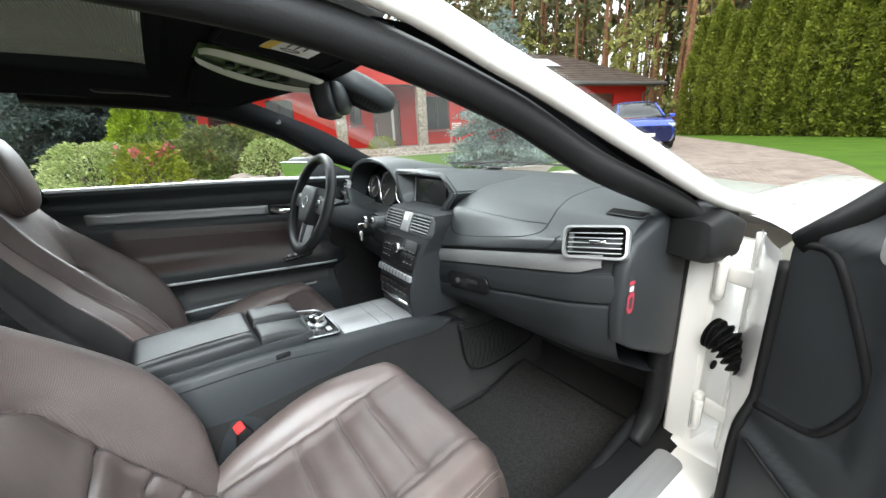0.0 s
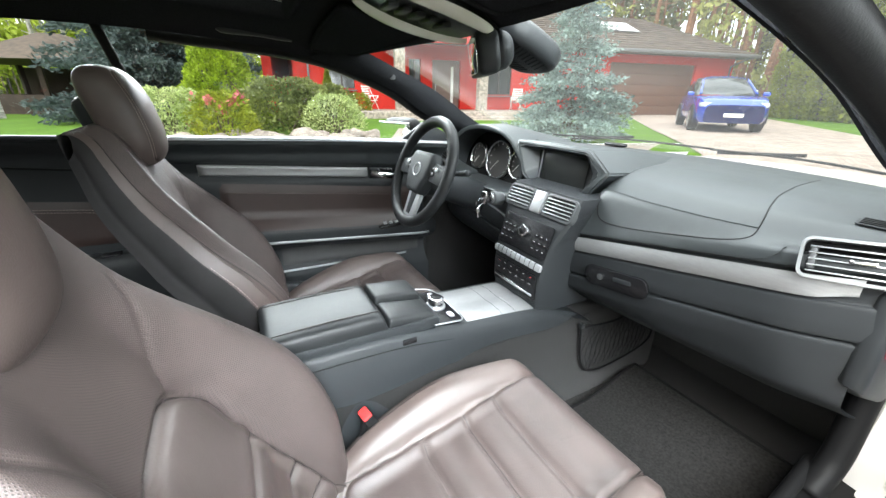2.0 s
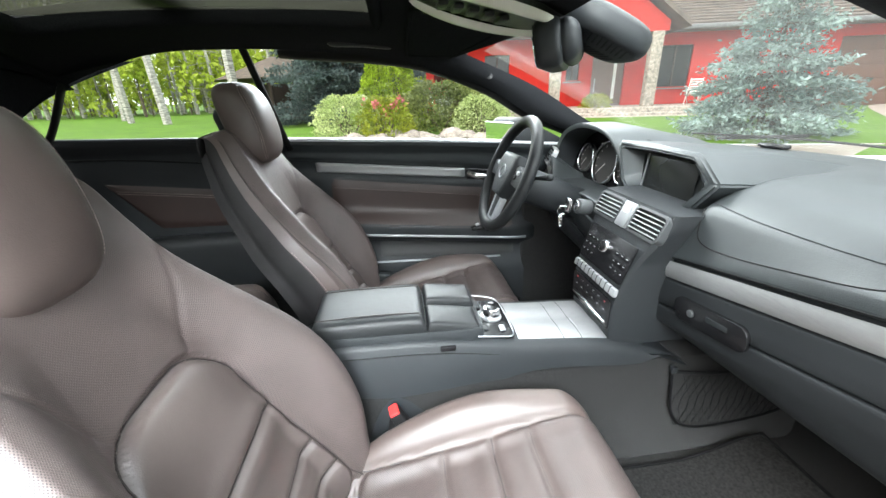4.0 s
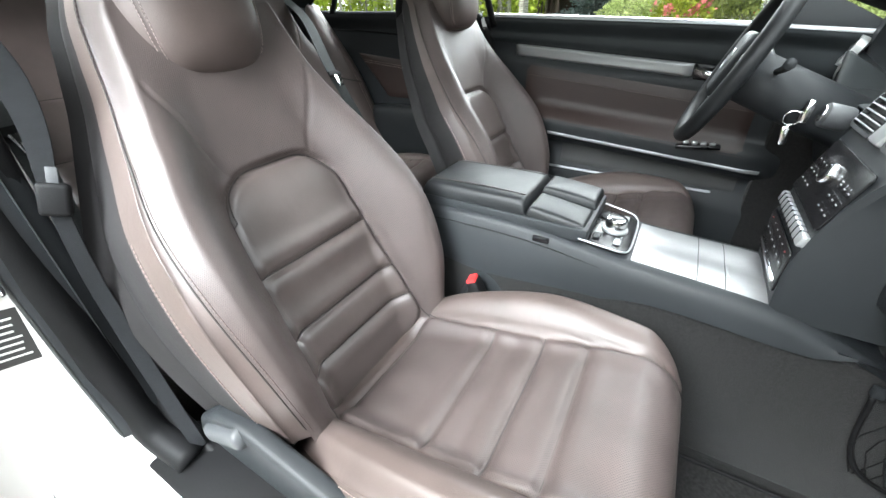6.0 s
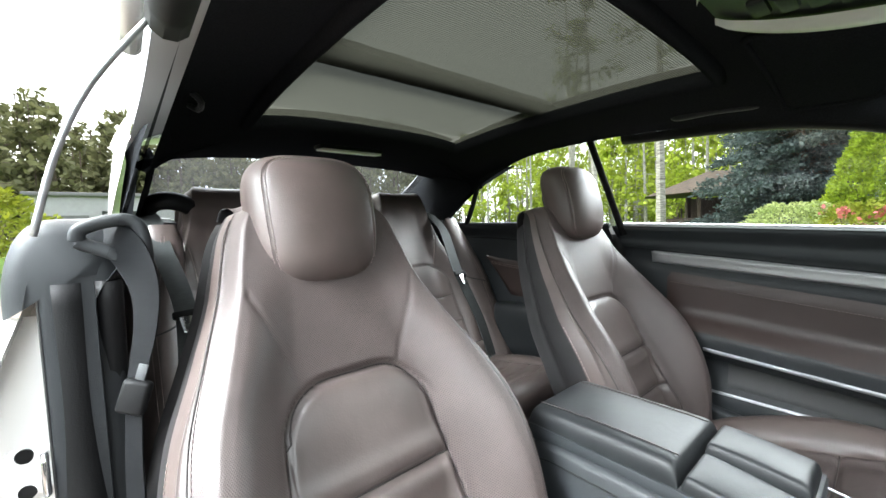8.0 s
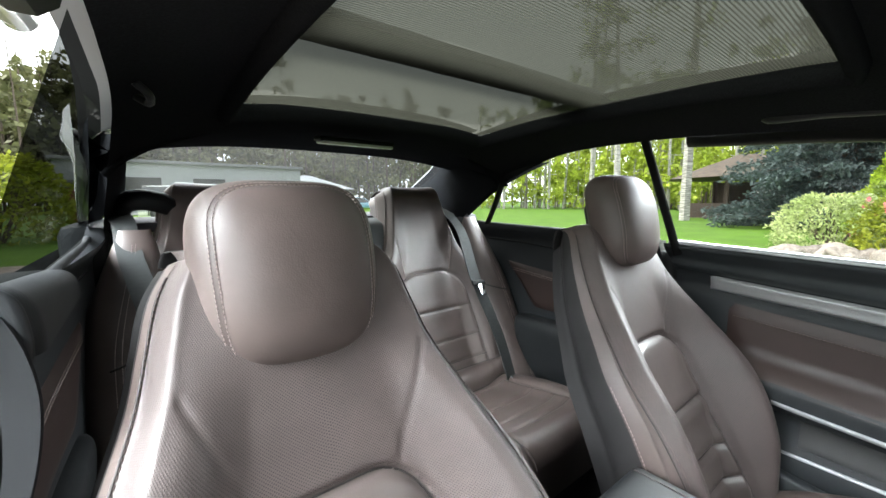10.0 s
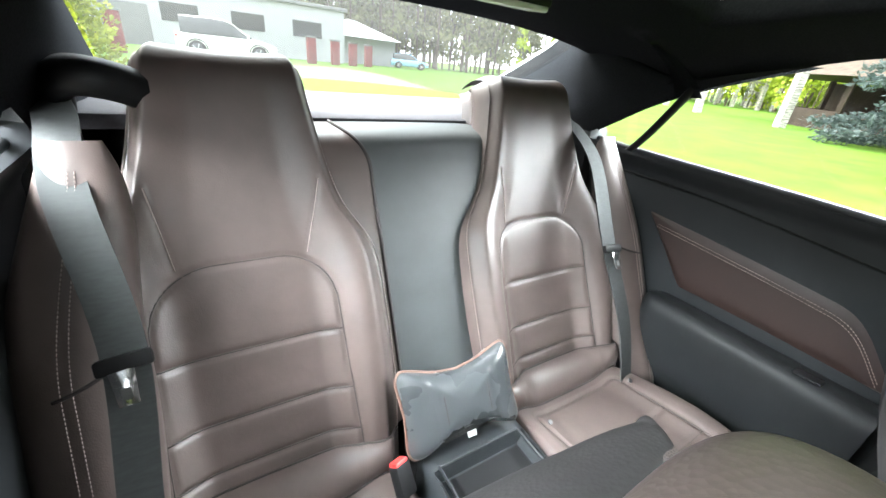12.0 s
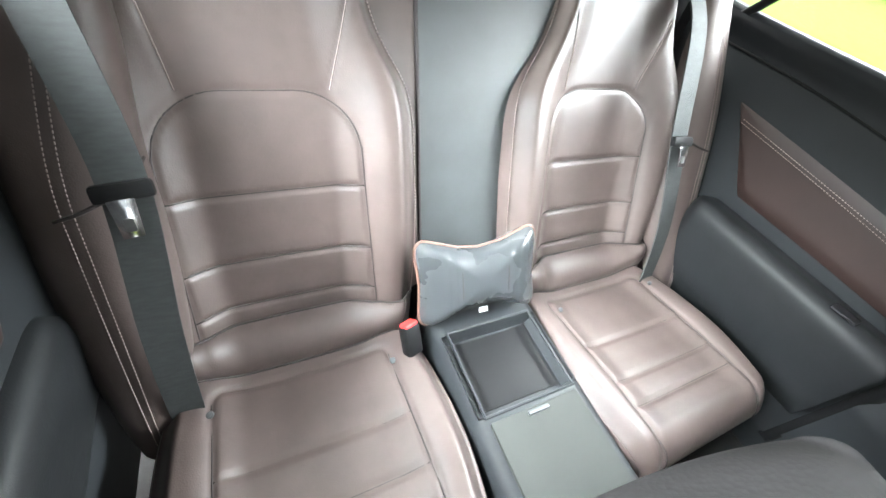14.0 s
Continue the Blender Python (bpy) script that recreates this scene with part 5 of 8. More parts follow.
top_z = curve_at([(-0.20, 0.60), (-0.16, 0.655), (-0.05, 0.668), (0.10, 0.662), (0.28, 0.634), (0.53, 0.612), (0.62, 0.585), (0.70, 0.55)])
con_w = curve_at([(-0.20, 0.105), (0.0, 0.112), (0.28, 0.104), (0.53, 0.112), (0.70, 0.125)])


con_low = curve_at([(-0.20, 0.30), (0.05, 0.42), (0.20, 0.52), (0.33, 0.560), (0.58, 0.556), (0.645, 0.578), (0.70, 0.545)])


def con_pt(u, y):
    z, w = top_z(y), con_w(y)
    low = con_low(y)
    prof = [(-w - 0.008, low), (-w - 0.006, (z + low) / 2), (-w, z - 0.012), (-w + 0.008, z - 0.002), (-w + 0.02, z), (0, z), (w - 0.02, z), (w - 0.008, z - 0.002), (w, z - 0.012), (w + 0.006, (z + low) / 2), (w + 0.008, low)]
    return Vector((prof[u][0], y, prof[u][1]))


opart("console_body", tidy(grid(lambda u, y: con_pt(int(u), y), list(range(11)), lin(-0.20, 0.70, 40)), True, 60), PLASTIC)
opart("console_back", box(0.21, 0.02, 0.30, pose(0, -0.20, 0.46, 6), 0.008), PLASTIC)
for sx in (-1, 1):
    opart("edge_strip", tube([(sx * (con_w(y) + 0.001), y, top_z(y) - 0.028) for y in lin(-0.16, 0.27, 12)], 0.0018, 6, 30), RUBBER, "thin dark joint line")


def pad(x0, x1, y0, y1, name, z=0.716, crown_h=0.012, fall=0.0):
    """A padded lid with rounded edges, slightly crowned."""
    def f(u, v):
        ex = 1 - abs(2 * u - 1) ** 16
        ey = 1 - abs(2 * v - 1) ** 22
        x, y = x0 + (x1 - x0) * u, y0 + (y1 - y0) * v
        top = z - fall * v - 0.10 * x * x / 0.09 * 0.09
        zz = top - 0.034 + 0.034 * (max(0, ex) * max(0, ey)) ** 0.5 + crown_h * math.sin(math.pi * u) * math.sin(math.pi * v) * 0.4
        return Vector((x, y, zz))
    return opart(name, grid(f, edgy, edgy), BLACK_LEATHER, "padded black leather armrest lid")


edgy = [0.5 - 0.5 * math.copysign(abs(math.cos(math.pi * i / 48)) ** 0.6, math.cos(math.pi * i / 48)) for i in range(49)]
pad(-0.094, 0.094, -0.170, 0.080, "armrest_lid")
for sx in (-1, 1):
    opart("lid_seam", tube([(sx * 0.066, y, 0.7155 + 0.0035 * math.sin(math.pi * (y + 0.17) / 0.25)) for y in lin(-0.160, 0.072, 14)], 0.0011, 6, 30), SEAM, "sewn seam along the lid")
pad(-0.094, -0.0015, 0.083, 0.205, "armrest_front", 0.712, fall=0.014)
pad(0.0015, 0.094, 0.083, 0.205, "armrest_front", 0.704, fall=0.020)
opart("lid_base", box(0.196, 0.38, 0.03, pose(0, 0.02, 0.668, -1), 0.006), PLASTIC)
opart("lid_strip", tube([(0.098, 0.195, 0.660), (0.095, 0.24, 0.653), (0.088, 0.275, 0.646), (0.06, 0.287, 0.640), (0, 0.289, 0.641), (-0.06, 0.287, 0.640), (-0.088, 0.275, 0.646), (-0.095, 0.24, 0.653), (-0.098, 0.195, 0.660)], 0.0018, 8, 80), SILVER, "thin metal edge round the controller")
opart("lid_release", box(0.006, 0.035, 0.014, pose(0.110, 0.125, 0.645), 0.003), GLOSS)
opart("controller_plate", prism(rounded(0.17, 0.085, 0.012), 0.006, pose(0, 0.243, 0.640, -4), 0.002), GLOSS)
kn = opart("controller_knob", rod(0.021, 0.026, pose(0, 0.248, 0.648, -4), 36, 0.005), CHROME, "chrome rotary controller")
part("knob_top", rod(0.015, 0.003, pose(0, 0.248, 0.6735, -4), 30, 0.001), GLOSS, kn)
part("knob_collar", rod(0.026, 0.008, pose(0, 0.248, 0.644, -4), 32, 0.003), SILVER, kn)
for sx in (-1, 1):
    opart("controller_button", box(0.024, 0.014, 0.006, pose(sx * 0.05, 0.222, 0.650), 0.003), PLASTIC)
    opart("controller_button", box(0.024, 0.014, 0.006, pose(sx * 0.055, 0.262, 0.648), 0.003), SILVER)


def alu(y0, y1, name):
    bm = grid(lambda u, y: Vector(((con_w(y) - 0.020) * u, y, top_z(y) + 0.0045 - 0.0035 * abs(u) ** 10 - 0.001 * math.cos(7 * u))), lin(-1, 1, 25), lin(y0, y1, 14))
    return opart(name, bm, ALU, "brushed aluminium console cover")


alu(0.294, 0.404, "alu_cover")
alu(0.4055, 0.448, "alu_flap")
alu(0.4495, 0.532, "alu_cover")
opart("flap_handle", box(0.04, 0.004, 0.003, pose(0.03, 0.452, top_z(0.452) + 0.006), 0.001), SILVER)

# ---- buckles beside the seats ----
def buckle(x, y, z, lean, name="belt_buckle", label="red-buttoned seat belt buckle on a black stalk", up=0.10):
    b = thing(name, label, "belt buckle", "belt buckles", at=(x, y, z - up))
    m = pose(0, 0, up, *lean)
    part("stalk", tube([(0, -0.02, -0.08), (0, -0.01, up * 0.4), (0, 0, up)], 0.011, 10, 10, flat=0.6), RUBBER, b)
    part("housing", box(0.036, 0.026, 0.062, m @ pose(0, 0, -0.022), 0.006), RUBBER, b)
    part("release_button", box(0.030, 0.021, 0.012, m @ pose(0, 0.0, 0.008), 0.003), RED_PLASTIC, b, "bright red release button")


buckle(0.158, 0.0, 0.525, (25, 0, 10))
buckle(-0.158, 0.0, 0.525, (25, 0, -10))
buckle(0.185, -0.822, 0.552, (35, -10, 20), up=0.05)

# ---- driver's door and side trims ----
CARD = leather("brown door card", (0.022, 0.0115, 0.0095), 0.0, rough=0.5, crease=0.02)
belt_z = curve_at([(-1.35, 1.075), (-1.1, 1.058), (-0.68, 1.046), (-0.33, 1.030), (0.38, 0.995), (0.80, 0.965)])
strip_z = lambda y: 0.903 - 0.089 * y
arm_z = lambda y: 0.652 - 0.088 * y


def door_x(y, z):
    """How far the driver's door trim stands from the middle of the car."""
    t = belt_z(y) - z
    x = 0.655 + 0.04 * smooth01(0.0, 0.05, t) - 0.01
    x += 0.012 * smooth01(0.05, 0.12, t)
    sz = z - strip_z(y)
    x += 0.012 * math.exp(-(sz / 0.03) ** 4)
    az = z - arm_z(y)
    x -= 0.055 * math.exp(-((az - 0.02) / 0.05) ** 4) * smooth01(-0.35, -0.15, y) * (1 - smooth01(0.50, 0.68, y))
    x -= 0.02 * smooth01(-0.06, -0.16, az)
    return x


door_1 = tagged(new("door_1"), "closed driver's door with brown card, silver strip and black padding", "car door", kind="structure")
part("door_trim", grid(lambda y, z: Vector((-door_x(y, belt_z(y) - z), y, belt_z(y) - z)), lin(-0.37, 0.80, 60), lin(0, 0.68, 90)), PLASTIC, door_1)
part("window_ledge", tube([(-0.66, y, belt_z(y) + 0.002) for y in lin(-0.36, 0.78, 12)], 0.010, 8, 40), SILVER, door_1, "pale window seal along the glass")


def door_sheet(y0, y1, zf0, zf1, lift, name, material, label="", ny=50, nz=10, sx=-1, xf=None, root=None, ease=0.0):
    xf = xf or door_x

    def f(u, v):
        y = y0 + (y1 - y0) * u
        a, b = zf0(y), zf1(y)
        z = a + (b - a) * v
        edge = min(1, min(v, 1 - v) / 0.15) * min(1, min(u, 1 - u) / 0.03)
        return Vector((sx * (xf(y, z) - lift * math.sqrt(max(0, edge))), y, z))
    return part(name, grid(f, lin(0, 1, ny), lin(0, 1, nz)), material, root or door_1, label)


door_sheet(-0.36, 0.78, lambda y: strip_z(y) + 0.024, lambda y: belt_z(y) - 0.003, 0.004, "upper_pad", DASH, "soft grained shoulder pad", nz=16)
door_sheet(-0.265, 0.31, lambda y: strip_z(y) - 0.020, lambda y: strip_z(y) + 0.020, 0.014, "trim_strip", ALU, "brushed aluminium strip")
door_sheet(0.315, 0.42, lambda y: strip_z(y) - 0.024, lambda y: strip_z(y) + 0.020, 0.006, "handle_recess", GLOSS)
part("door_handle", tube([(-0.675, 0.315, strip_z(0.315) + 0.005), (-0.655, 0.345, strip_z(0.35)), (-0.655, 0.39, strip_z(0.39) - 0.004), (-0.68, 0.43, strip_z(0.43))], 0.008, 10, 20, flat=1.6), CHROME, door_1, "chrome door handle")
door_sheet(-0.215, 0.50, lambda y: 0.690 - 0.085 * y, lambda y: 0.856 - 0.11 * y, 0.006, "door_card", CARD, "dark brown stitched door card")
stitches([Vector((-door_x(y, 0.825 - 0.11 * y) + 0.008, y, 0.825 - 0.11 * y)) for y in lin(-0.20, 0.49, 90)], "stitching", door_1, DARK_THREAD, 0.007, 0.0012)
door_sheet(-0.10, 0.56, lambda y: arm_z(y) - 0.006, lambda y: arm_z(y) + 0.006, 0.006, "armrest_strip", SILVER, "thin silver armrest line", nz=7)
door_sheet(-0.09, 0.46, lambda y: 0.520 - 0.03 * y, lambda y: 0.528 - 0.03 * y, 0.004, "pocket_strip", SILVER, nz=7)
# flat near-black sheet in place of the pocket's shaded hollow
door_sheet(-0.05, 0.52, lambda y: 0.545 - 0.05 * y, lambda y: 0.615 - 0.08 * y, 0.003, "door_pocket", NEAR_BLACK)
part("switch_pack", box(0.03, 0.12, 0.014, pose(-0.628, 0.38, arm_z(0.38) + 0.052, 5), 0.005), GLOSS, door_1)
for k in range(4):
    part("window_switch", box(0.016, 0.016, 0.01, pose(-0.628, 0.345 + 0.024 * k, arm_z(0.38) + 0.062, 10), 0.004), SILVER, door_1)
part("door_outer_skin", grid(lambda y, z: Vector((-0.908 + 0.168 * smooth01(0.55, 1.03, z), y, z)), lin(-0.395, 0.99, 16), lin(0.25, 0.985, 12)), WHITE, door_1)

TAIL_RED = mat("red lamp plastic", (0.35, 0.01, 0.012), 0.15)
HEAD_GLASS = mat("clear lamp glass", (0.5, 0.52, 0.54), 0.08)
TYRE_BLACK = mat("black tyre", (0.016, 0.016, 0.017), 0.85, bump=0.3, bscale=120)
AXLES, WHEEL_R = (1.56, -1.20), 0.335


def body_side(sx, y, k, top):
    """The painted flank: k runs from the lower edge, which steps round the wheel arches, to the shoulder."""
    low = 0.25
    for ay in AXLES:
        d = abs(y - ay)
        if d < 0.375:
            low = max(low, 0.355 + math.sqrt(0.375 ** 2 - d * d) * 0.99)
    z = low + (top - low) * k
    taper = 0.22 * smooth01(-1.75, -2.45, y) + 0.22 * smooth01(1.75, 2.55, y)
    return Vector((sx * (0.925 - taper - 0.19 * smooth01(0.55, 1.05, z)), y, z))


# rear side trim, driver's side, and its twin behind the doorway
def card_top(y):
    return 0.908 - 0.115 * (y + 0.985) - 0.11 * smooth01(-0.58, -0.40, y) ** 2


def card_low(y):
    return min(card_top(y) - 0.004, 0.733 - 0.03 * (y + 0.85) + 1.24 * max(0.0, -0.848 - y))


for sx, nm in ((-1, "rear_side_trim_left"), (1, "rear_side_trim_right")):
    root = tagged(new(nm), "black rear side trim with brown stitched card and padded armrest", "side trim", kind="structure")

    def trim_x(y, z):
        t = belt_z(y) - z
        x = 0.652 - 0.03 * smooth01(-0.6, -1.25, y) + 0.03 * smooth01(0.0, 0.06, t)
        return x
    part("trim_panel", grid(lambda y, z: Vector((sx * trim_x(y, belt_z(y) - z), y, belt_z(y) - z)), lin(-1.36, -0.385, 60), lin(0, 0.72, 80)), PLASTIC, root)
    part("window_ledge", tube([(sx * 0.657, y, belt_z(y) + 0.001) for y in lin(-1.33, -0.385, 10)], 0.009, 8, 30), PLASTIC, root)
    door_sheet(-0.985, -0.415, card_low, card_top, 0.006, "door_card", CARD, "brown stitched side card", sx=sx, xf=trim_x, root=root)
    for off in (0.022, 0.030):
        stitches([Vector((sx * (trim_x(y, 0.85) - 0.008), y, card_top(y) - off)) for y in lin(-0.95, -0.44, 80)], "stitching", root, THREAD, 0.007, 0.0011)
    out = 0.070 if sx > 0 else 0.0
    # crease under the window shoulder, and the scooped end before the door
    # the crease's shade is put in as a thin black cord
    part("shoulder_crease", tube([(sx * (trim_x(y, 0.96) - 0.001), y, belt_z(y) - 0.062 - 0.03 * smooth01(-1.0, -0.42, y)) for y in lin(-1.12, -0.40, 14)], 0.003, 6, 40), RUBBER, root)
    sect = path_at([(0.660, 0, 0.706), (0.615, 0, 0.712), (0.588, 0, 0.704), (0.578, 0, 0.675), (0.584, 0, 0.610), (0.600, 0, 0.520), (0.640, 0, 0.440)])

    def arm(u, v):
        """A broad padded ledge with a rounded rear end."""
        p = sect(u)
        y = -0.905 + 0.50 * v
        k = math.sqrt(max(0.0, 1 - max(0.0, 1 - v / 0.10) ** 2))
        return Vector((sx * (0.655 + (p.x + out - 0.655) * k), y, p.z - 0.03 * (1 - k)))
    part("armrest", grid(arm, lin(0, 1, 30), lin(0, 1, 50)), BLACK_LEATHER, root, "broad padded black armrest")
    part("window_switch", box(0.03, 0.05, 0.008, pose(sx * 0.608, -0.52, 0.713, 2), 0.004), GLOSS, root)
    part("outer_skin", grid(lambda y, k: body_side(sx, y, k, 1.03), lin(-2.34, -0.40, 78), lin(0, 1, 14)), WHITE, root, "white rear wing with wheel arch")

    if sx < 0:
        part("door_gap_seal", tube([(-0.705, -0.378, z) for z in lin(0.30, 1.0, 12)], 0.026, 10, 30), RUBBER, root, "black rubber seal behind the closed door")

# ---- doorway on the passenger's side ----
doorway = tagged(new("doorway"), "white painted door frame with black seals and plastic sill", "door frame", kind="structure")
part("sill_panel", box(0.16, 1.55, 0.16, pose(0.765, 0.18, 0.30), 0.02), WHITE, doorway)
part("sill_cover", box(0.100, 1.36, 0.030, pose(0.688, 0.33, 0.3735, 0, 8), 0.010, 3), RUBBER, doorway, "dark plastic sill cover")
part("sill_badge", prism(rounded(0.062, 0.86, 0.022), 0.003, pose(0.742, 0.40, 0.384, 0, 8), 0.001), ALU, doorway, "brushed metal entry plate")
part("sill_seal", tube([(0.640, 0.86, 0.42), (0.648, 0.60, 0.375), (0.650, 0.2, 0.368), (0.660, -0.25, 0.375), (0.668, -0.40, 0.50), (0.672, -0.42, 0.75), (0.668, -0.40, 1.00)], 0.015, 10, 60), RUBBER, doorway)
part("front_jamb", prism([(0.684, 0.905), (0.690, 0.900), (0.738, 0.900), (0.748, 0.908), (0.775, 1.03), (0.70, 1.06)], 0.60, pose(0, 0, 0.295), 0.004, 2), WHITE, doorway, "white painted hinge post")
part("jamb_foot", box(0.13, 0.16, 0.10, pose(0.770, 0.95, 0.34), 0.02, 3), WHITE, doorway)
part("wing_gap", box(0.16, 0.02, 0.56, pose(0.83, 1.045, 0.56)), RUBBER, doorway)
part("jamb_cap", prism([(0.78, 0.975), (0.88, 0.985), (1.00, 0.945), (0.98, 0.86), (0.895, 0.868), (0.83, 0.878), (0.78, 0.90)], 0.085, Matrix(((0, 0, 1, 0.675), (1, 0, 0, 0), (0, 1, 0, 0), (0, 0, 0, 1))), 0.02, 4), RUBBER, doorway, "dark plastic corner cover")
for z in (0.60, 0.70):
    part("jamb_plug", rod(0.012, 0.004, frame_to((0.757, 0.94, z), (0.98, -0.2, 0)), 16, 0.002), RUBBER, doorway)
part("front_seal", tube([(0.668, 0.90, 0.95), (0.664, 0.895, 0.80), (0.662, 0.885, 0.62), (0.668, 0.865, 0.46), (0.664, 0.80, 0.385)], 0.026, 12, 40), RUBBER, doorway)
part("rear_jamb", grid(lambda u, z: Vector((0.715 + 0.205 * u, -0.425 - 0.06 * u - 0.05 * u ** 4 + 0.05 * smooth01(0.45, 0.30, z), z)), lin(0, 1, 8), lin(0.25, 0.96, 14)), WHITE, doorway, "white painted lock post")
part("striker", box(0.048, 0.016, 0.062, pose(0.758, -0.432, 0.765, 0, 0, -16), 0.008), WHITE, doorway, "metal door striker")
part("jamb_label", box(0.050, 0.002, 0.092, pose(0.766, -0.4405, 0.663, 0, -6, -16)), NEAR_BLACK, doorway, "black type label with pale print bars")
part("jamb_seal", tube([(0.690, -0.28, 0.385), (0.700, -0.37, 0.43), (0.702, -0.405, 0.60), (0.708, -0.418, 0.80), (0.708, -0.418, 1.00)], 0.026, 10, 30), RUBBER, doorway)
part("fender", grid(lambda u, v: Vector((0.66 + 0.24 * u, 1.02 + 1.3 * v, 0.955 - 0.05 * v - 0.10 * u ** 3)), lin(0, 1, 10), lin(0, 1, 14)), WHITE, doorway, "white front wing")
for sx in (-1, 1):
    part("wing_side", grid(lambda y, k: body_side(sx, y, k, 0.86), lin(1.05, 2.34, 52), lin(0, 1, 12)), WHITE, doorway, "white front wing with wheel arch")
    for ay in AXLES:
        part("wheel_housing", grid(lambda a, x: Vector((sx * x, ay + 0.372 * math.cos(a), 0.355 + 0.372 * math.sin(a))), lin(0, math.pi, 24), lin(0.70, 0.90, 3)), RUBBER, doorway, "black wheel arch liner")
part("fender", grid(lambda u, v: Vector((-0.66 - 0.24 * u, 1.02 + 1.3 * v, 0.955 - 0.05 * v - 0.10 * u ** 3)), lin(0, 1, 10), lin(0, 1, 14)), WHITE, doorway, "white front wing")
part("driver_sill", box(0.16, 1.60, 0.16, pose(-0.82, 0.28, 0.30), 0.02), WHITE, doorway)
part("bonnet", grid(lambda u, v: Vector((0.70 * u, 1.28 + 1.0 * v - 0.10 * u * u, 0.940 + 0.03 * (1 - u * u) - 0.10 * v)), lin(-1, 1, 16), lin(0, 1, 10)), WHITE, doorway)

# boot and bumpers
tail = tagged(new("boot"), "white painted boot lid and bumpers of the coupe", "car body", kind="structure")
TAIL = path_at([(0.70, -1.80, 1.060), (0.72, -1.98, 1.040), (0.71, -2.16, 1.020), (0.68, -2.30, 1.000), (0.67, -2.36, 0.985), (0.67, -2.37, 0.86), (0.66, -2.36, 0.70)])
part("boot_lid", grid(lambda u, v: Vector((TAIL(v).x * u, TAIL(v).y + 0.12 * u * u * smooth01(0.2, 0.7, v), TAIL(v).z - 0.035 * u ** 4 * (1 - v))), lin(-1, 1, 24), lin(0, 1, 30)), WHITE, tail, "white boot lid")
for end, nm in ((-1, "rear_bumper"), (1, "front_bumper")):
    prof = path_at([(0.66, 2.36, 0.70), (0.70, 2.43, 0.64), (0.71, 2.44, 0.52), (0.68, 2.40, 0.36), (0.64, 2.30, 0.27)])
    part(nm, grid(lambda u, v: Vector(((prof(v).x + 0.06) * u, end * (prof(v).y - 0.22 * abs(u) ** 3), prof(v).z)), lin(-1, 1, 30), lin(0, 1, 16)), WHITE, tail, "white painted bumper")
for sx in (-1, 1):
    part("tail_lamp", box(0.30, 0.05, 0.13, pose(sx * 0.55, -2.335, 0.84, 0, 0, sx * 14), 0.02, 3), TAIL_RED, tail, "red tail lamp")
    part("headlight", box(0.34, 0.10, 0.17, pose(sx * 0.55, 2.27, 0.74, -10, 0, -sx * 16), 0.04, 3), HEAD_GLASS, tail, "clear headlight")
part("grille", box(0.62, 0.05, 0.20, pose(0, 2.38, 0.75, -8), 0.03, 3), RUBBER, tail, "black radiator grille")
for k in range(3):
    part("grille_bar", box(0.58, 0.012, 0.014, pose(0, 2.408 - 0.006 * k, 0.70 + 0.05 * k), 0.004), CHROME, tail)
for sx in (-1, 1):
    for ay in AXLES:
        wh = part("wheel", rod(WHEEL_R, 0.215, frame_to((sx * 0.695, ay, 0.355), (sx, 0, 0)), 48, 0.03), TYRE_BLACK, tail, "black road tyre")
        part("rim", rod(0.235, 0.012, frame_to((sx * 0.905, ay, 0.355), (sx, 0, 0)), 40, 0.004), RUBBER, wh)
        for k in range(5):
            a = k * 2 * math.pi / 5
            part("spoke", box(0.012, 0.055, 0.21, pose(sx * 0.920, ay - 0.115 * math.sin(a), 0.355 + 0.115 * math.cos(a), math.degrees(a)), 0.005), SILVER, wh)
        part("rim_edge", tube([(sx * 0.915, ay + 0.228 * math.cos(a), 0.355 + 0.228 * math.sin(a)) for a in lin(0, 2 * math.pi, 49)[:-1]], 0.012, 8, smooth_path=False, closed=True), SILVER, wh, "alloy rim edge")

# the passenger's door, swung wide open
door_2 = tagged(new("door_2"), "passenger's door swung wide open with black inner trim", "car door", kind="structure")
DM = pose(0.905, 0.985, 0, 0, 0, 62)
# local space of the door: x outwards from the trim, y negative along the door, z up


def open_x(d, z):
    """How far the trim stands out: speaker field sunk behind its groove, pocket and armrest proud."""
    sp = smooth01(0.155, 0.140, d + 0.25 * max(0, z - 0.86)) * smooth01(0.650, 0.665, z) * smooth01(0.975, 0.965, z)
    low = smooth01(0.62 - 0.28 * d, 0.60 - 0.28 * d, z)
    arm = math.exp(-((z - 0.66) / 0.07) ** 4) * smooth01(0.17, 0.30, d)
    return 0.008 - 0.010 * sp + 0.018 * low + 0.05 * arm - 0.03 * smooth01(0.95, 1.02, z)


def door_top(d):
    return 0.935 + 0.145 * smooth01(-0.05, 0.14, d)


def on_door(d, z, lift=0.0):
    return DM @ Vector((-0.200 - open_x(d, z) - lift, -0.078 - d, z))


part("door_trim", grid(lambda d, v: on_door(d, 0.33 + (door_top(d) - 0.33) * v), lin(0, 1.12, 90), lin(0, 1, 90)), PLASTIC, door_2, "dark grey door trim with a speaker field")
part("door_shell", box(0.155, 1.20, 0.60, DM @ pose(-0.098, -0.70, 0.62), 0.03), WHITE, door_2)
part("door_end", grid(lambda u, z: Vector((0.800 + 0.070 * u, 0.930 - 0.155 * u - 0.012 * math.sin(math.pi * u), z)), lin(0, 1, 12), lin(0.31, 0.945, 24)), WHITE, door_2, "white painted hinge end of the door")
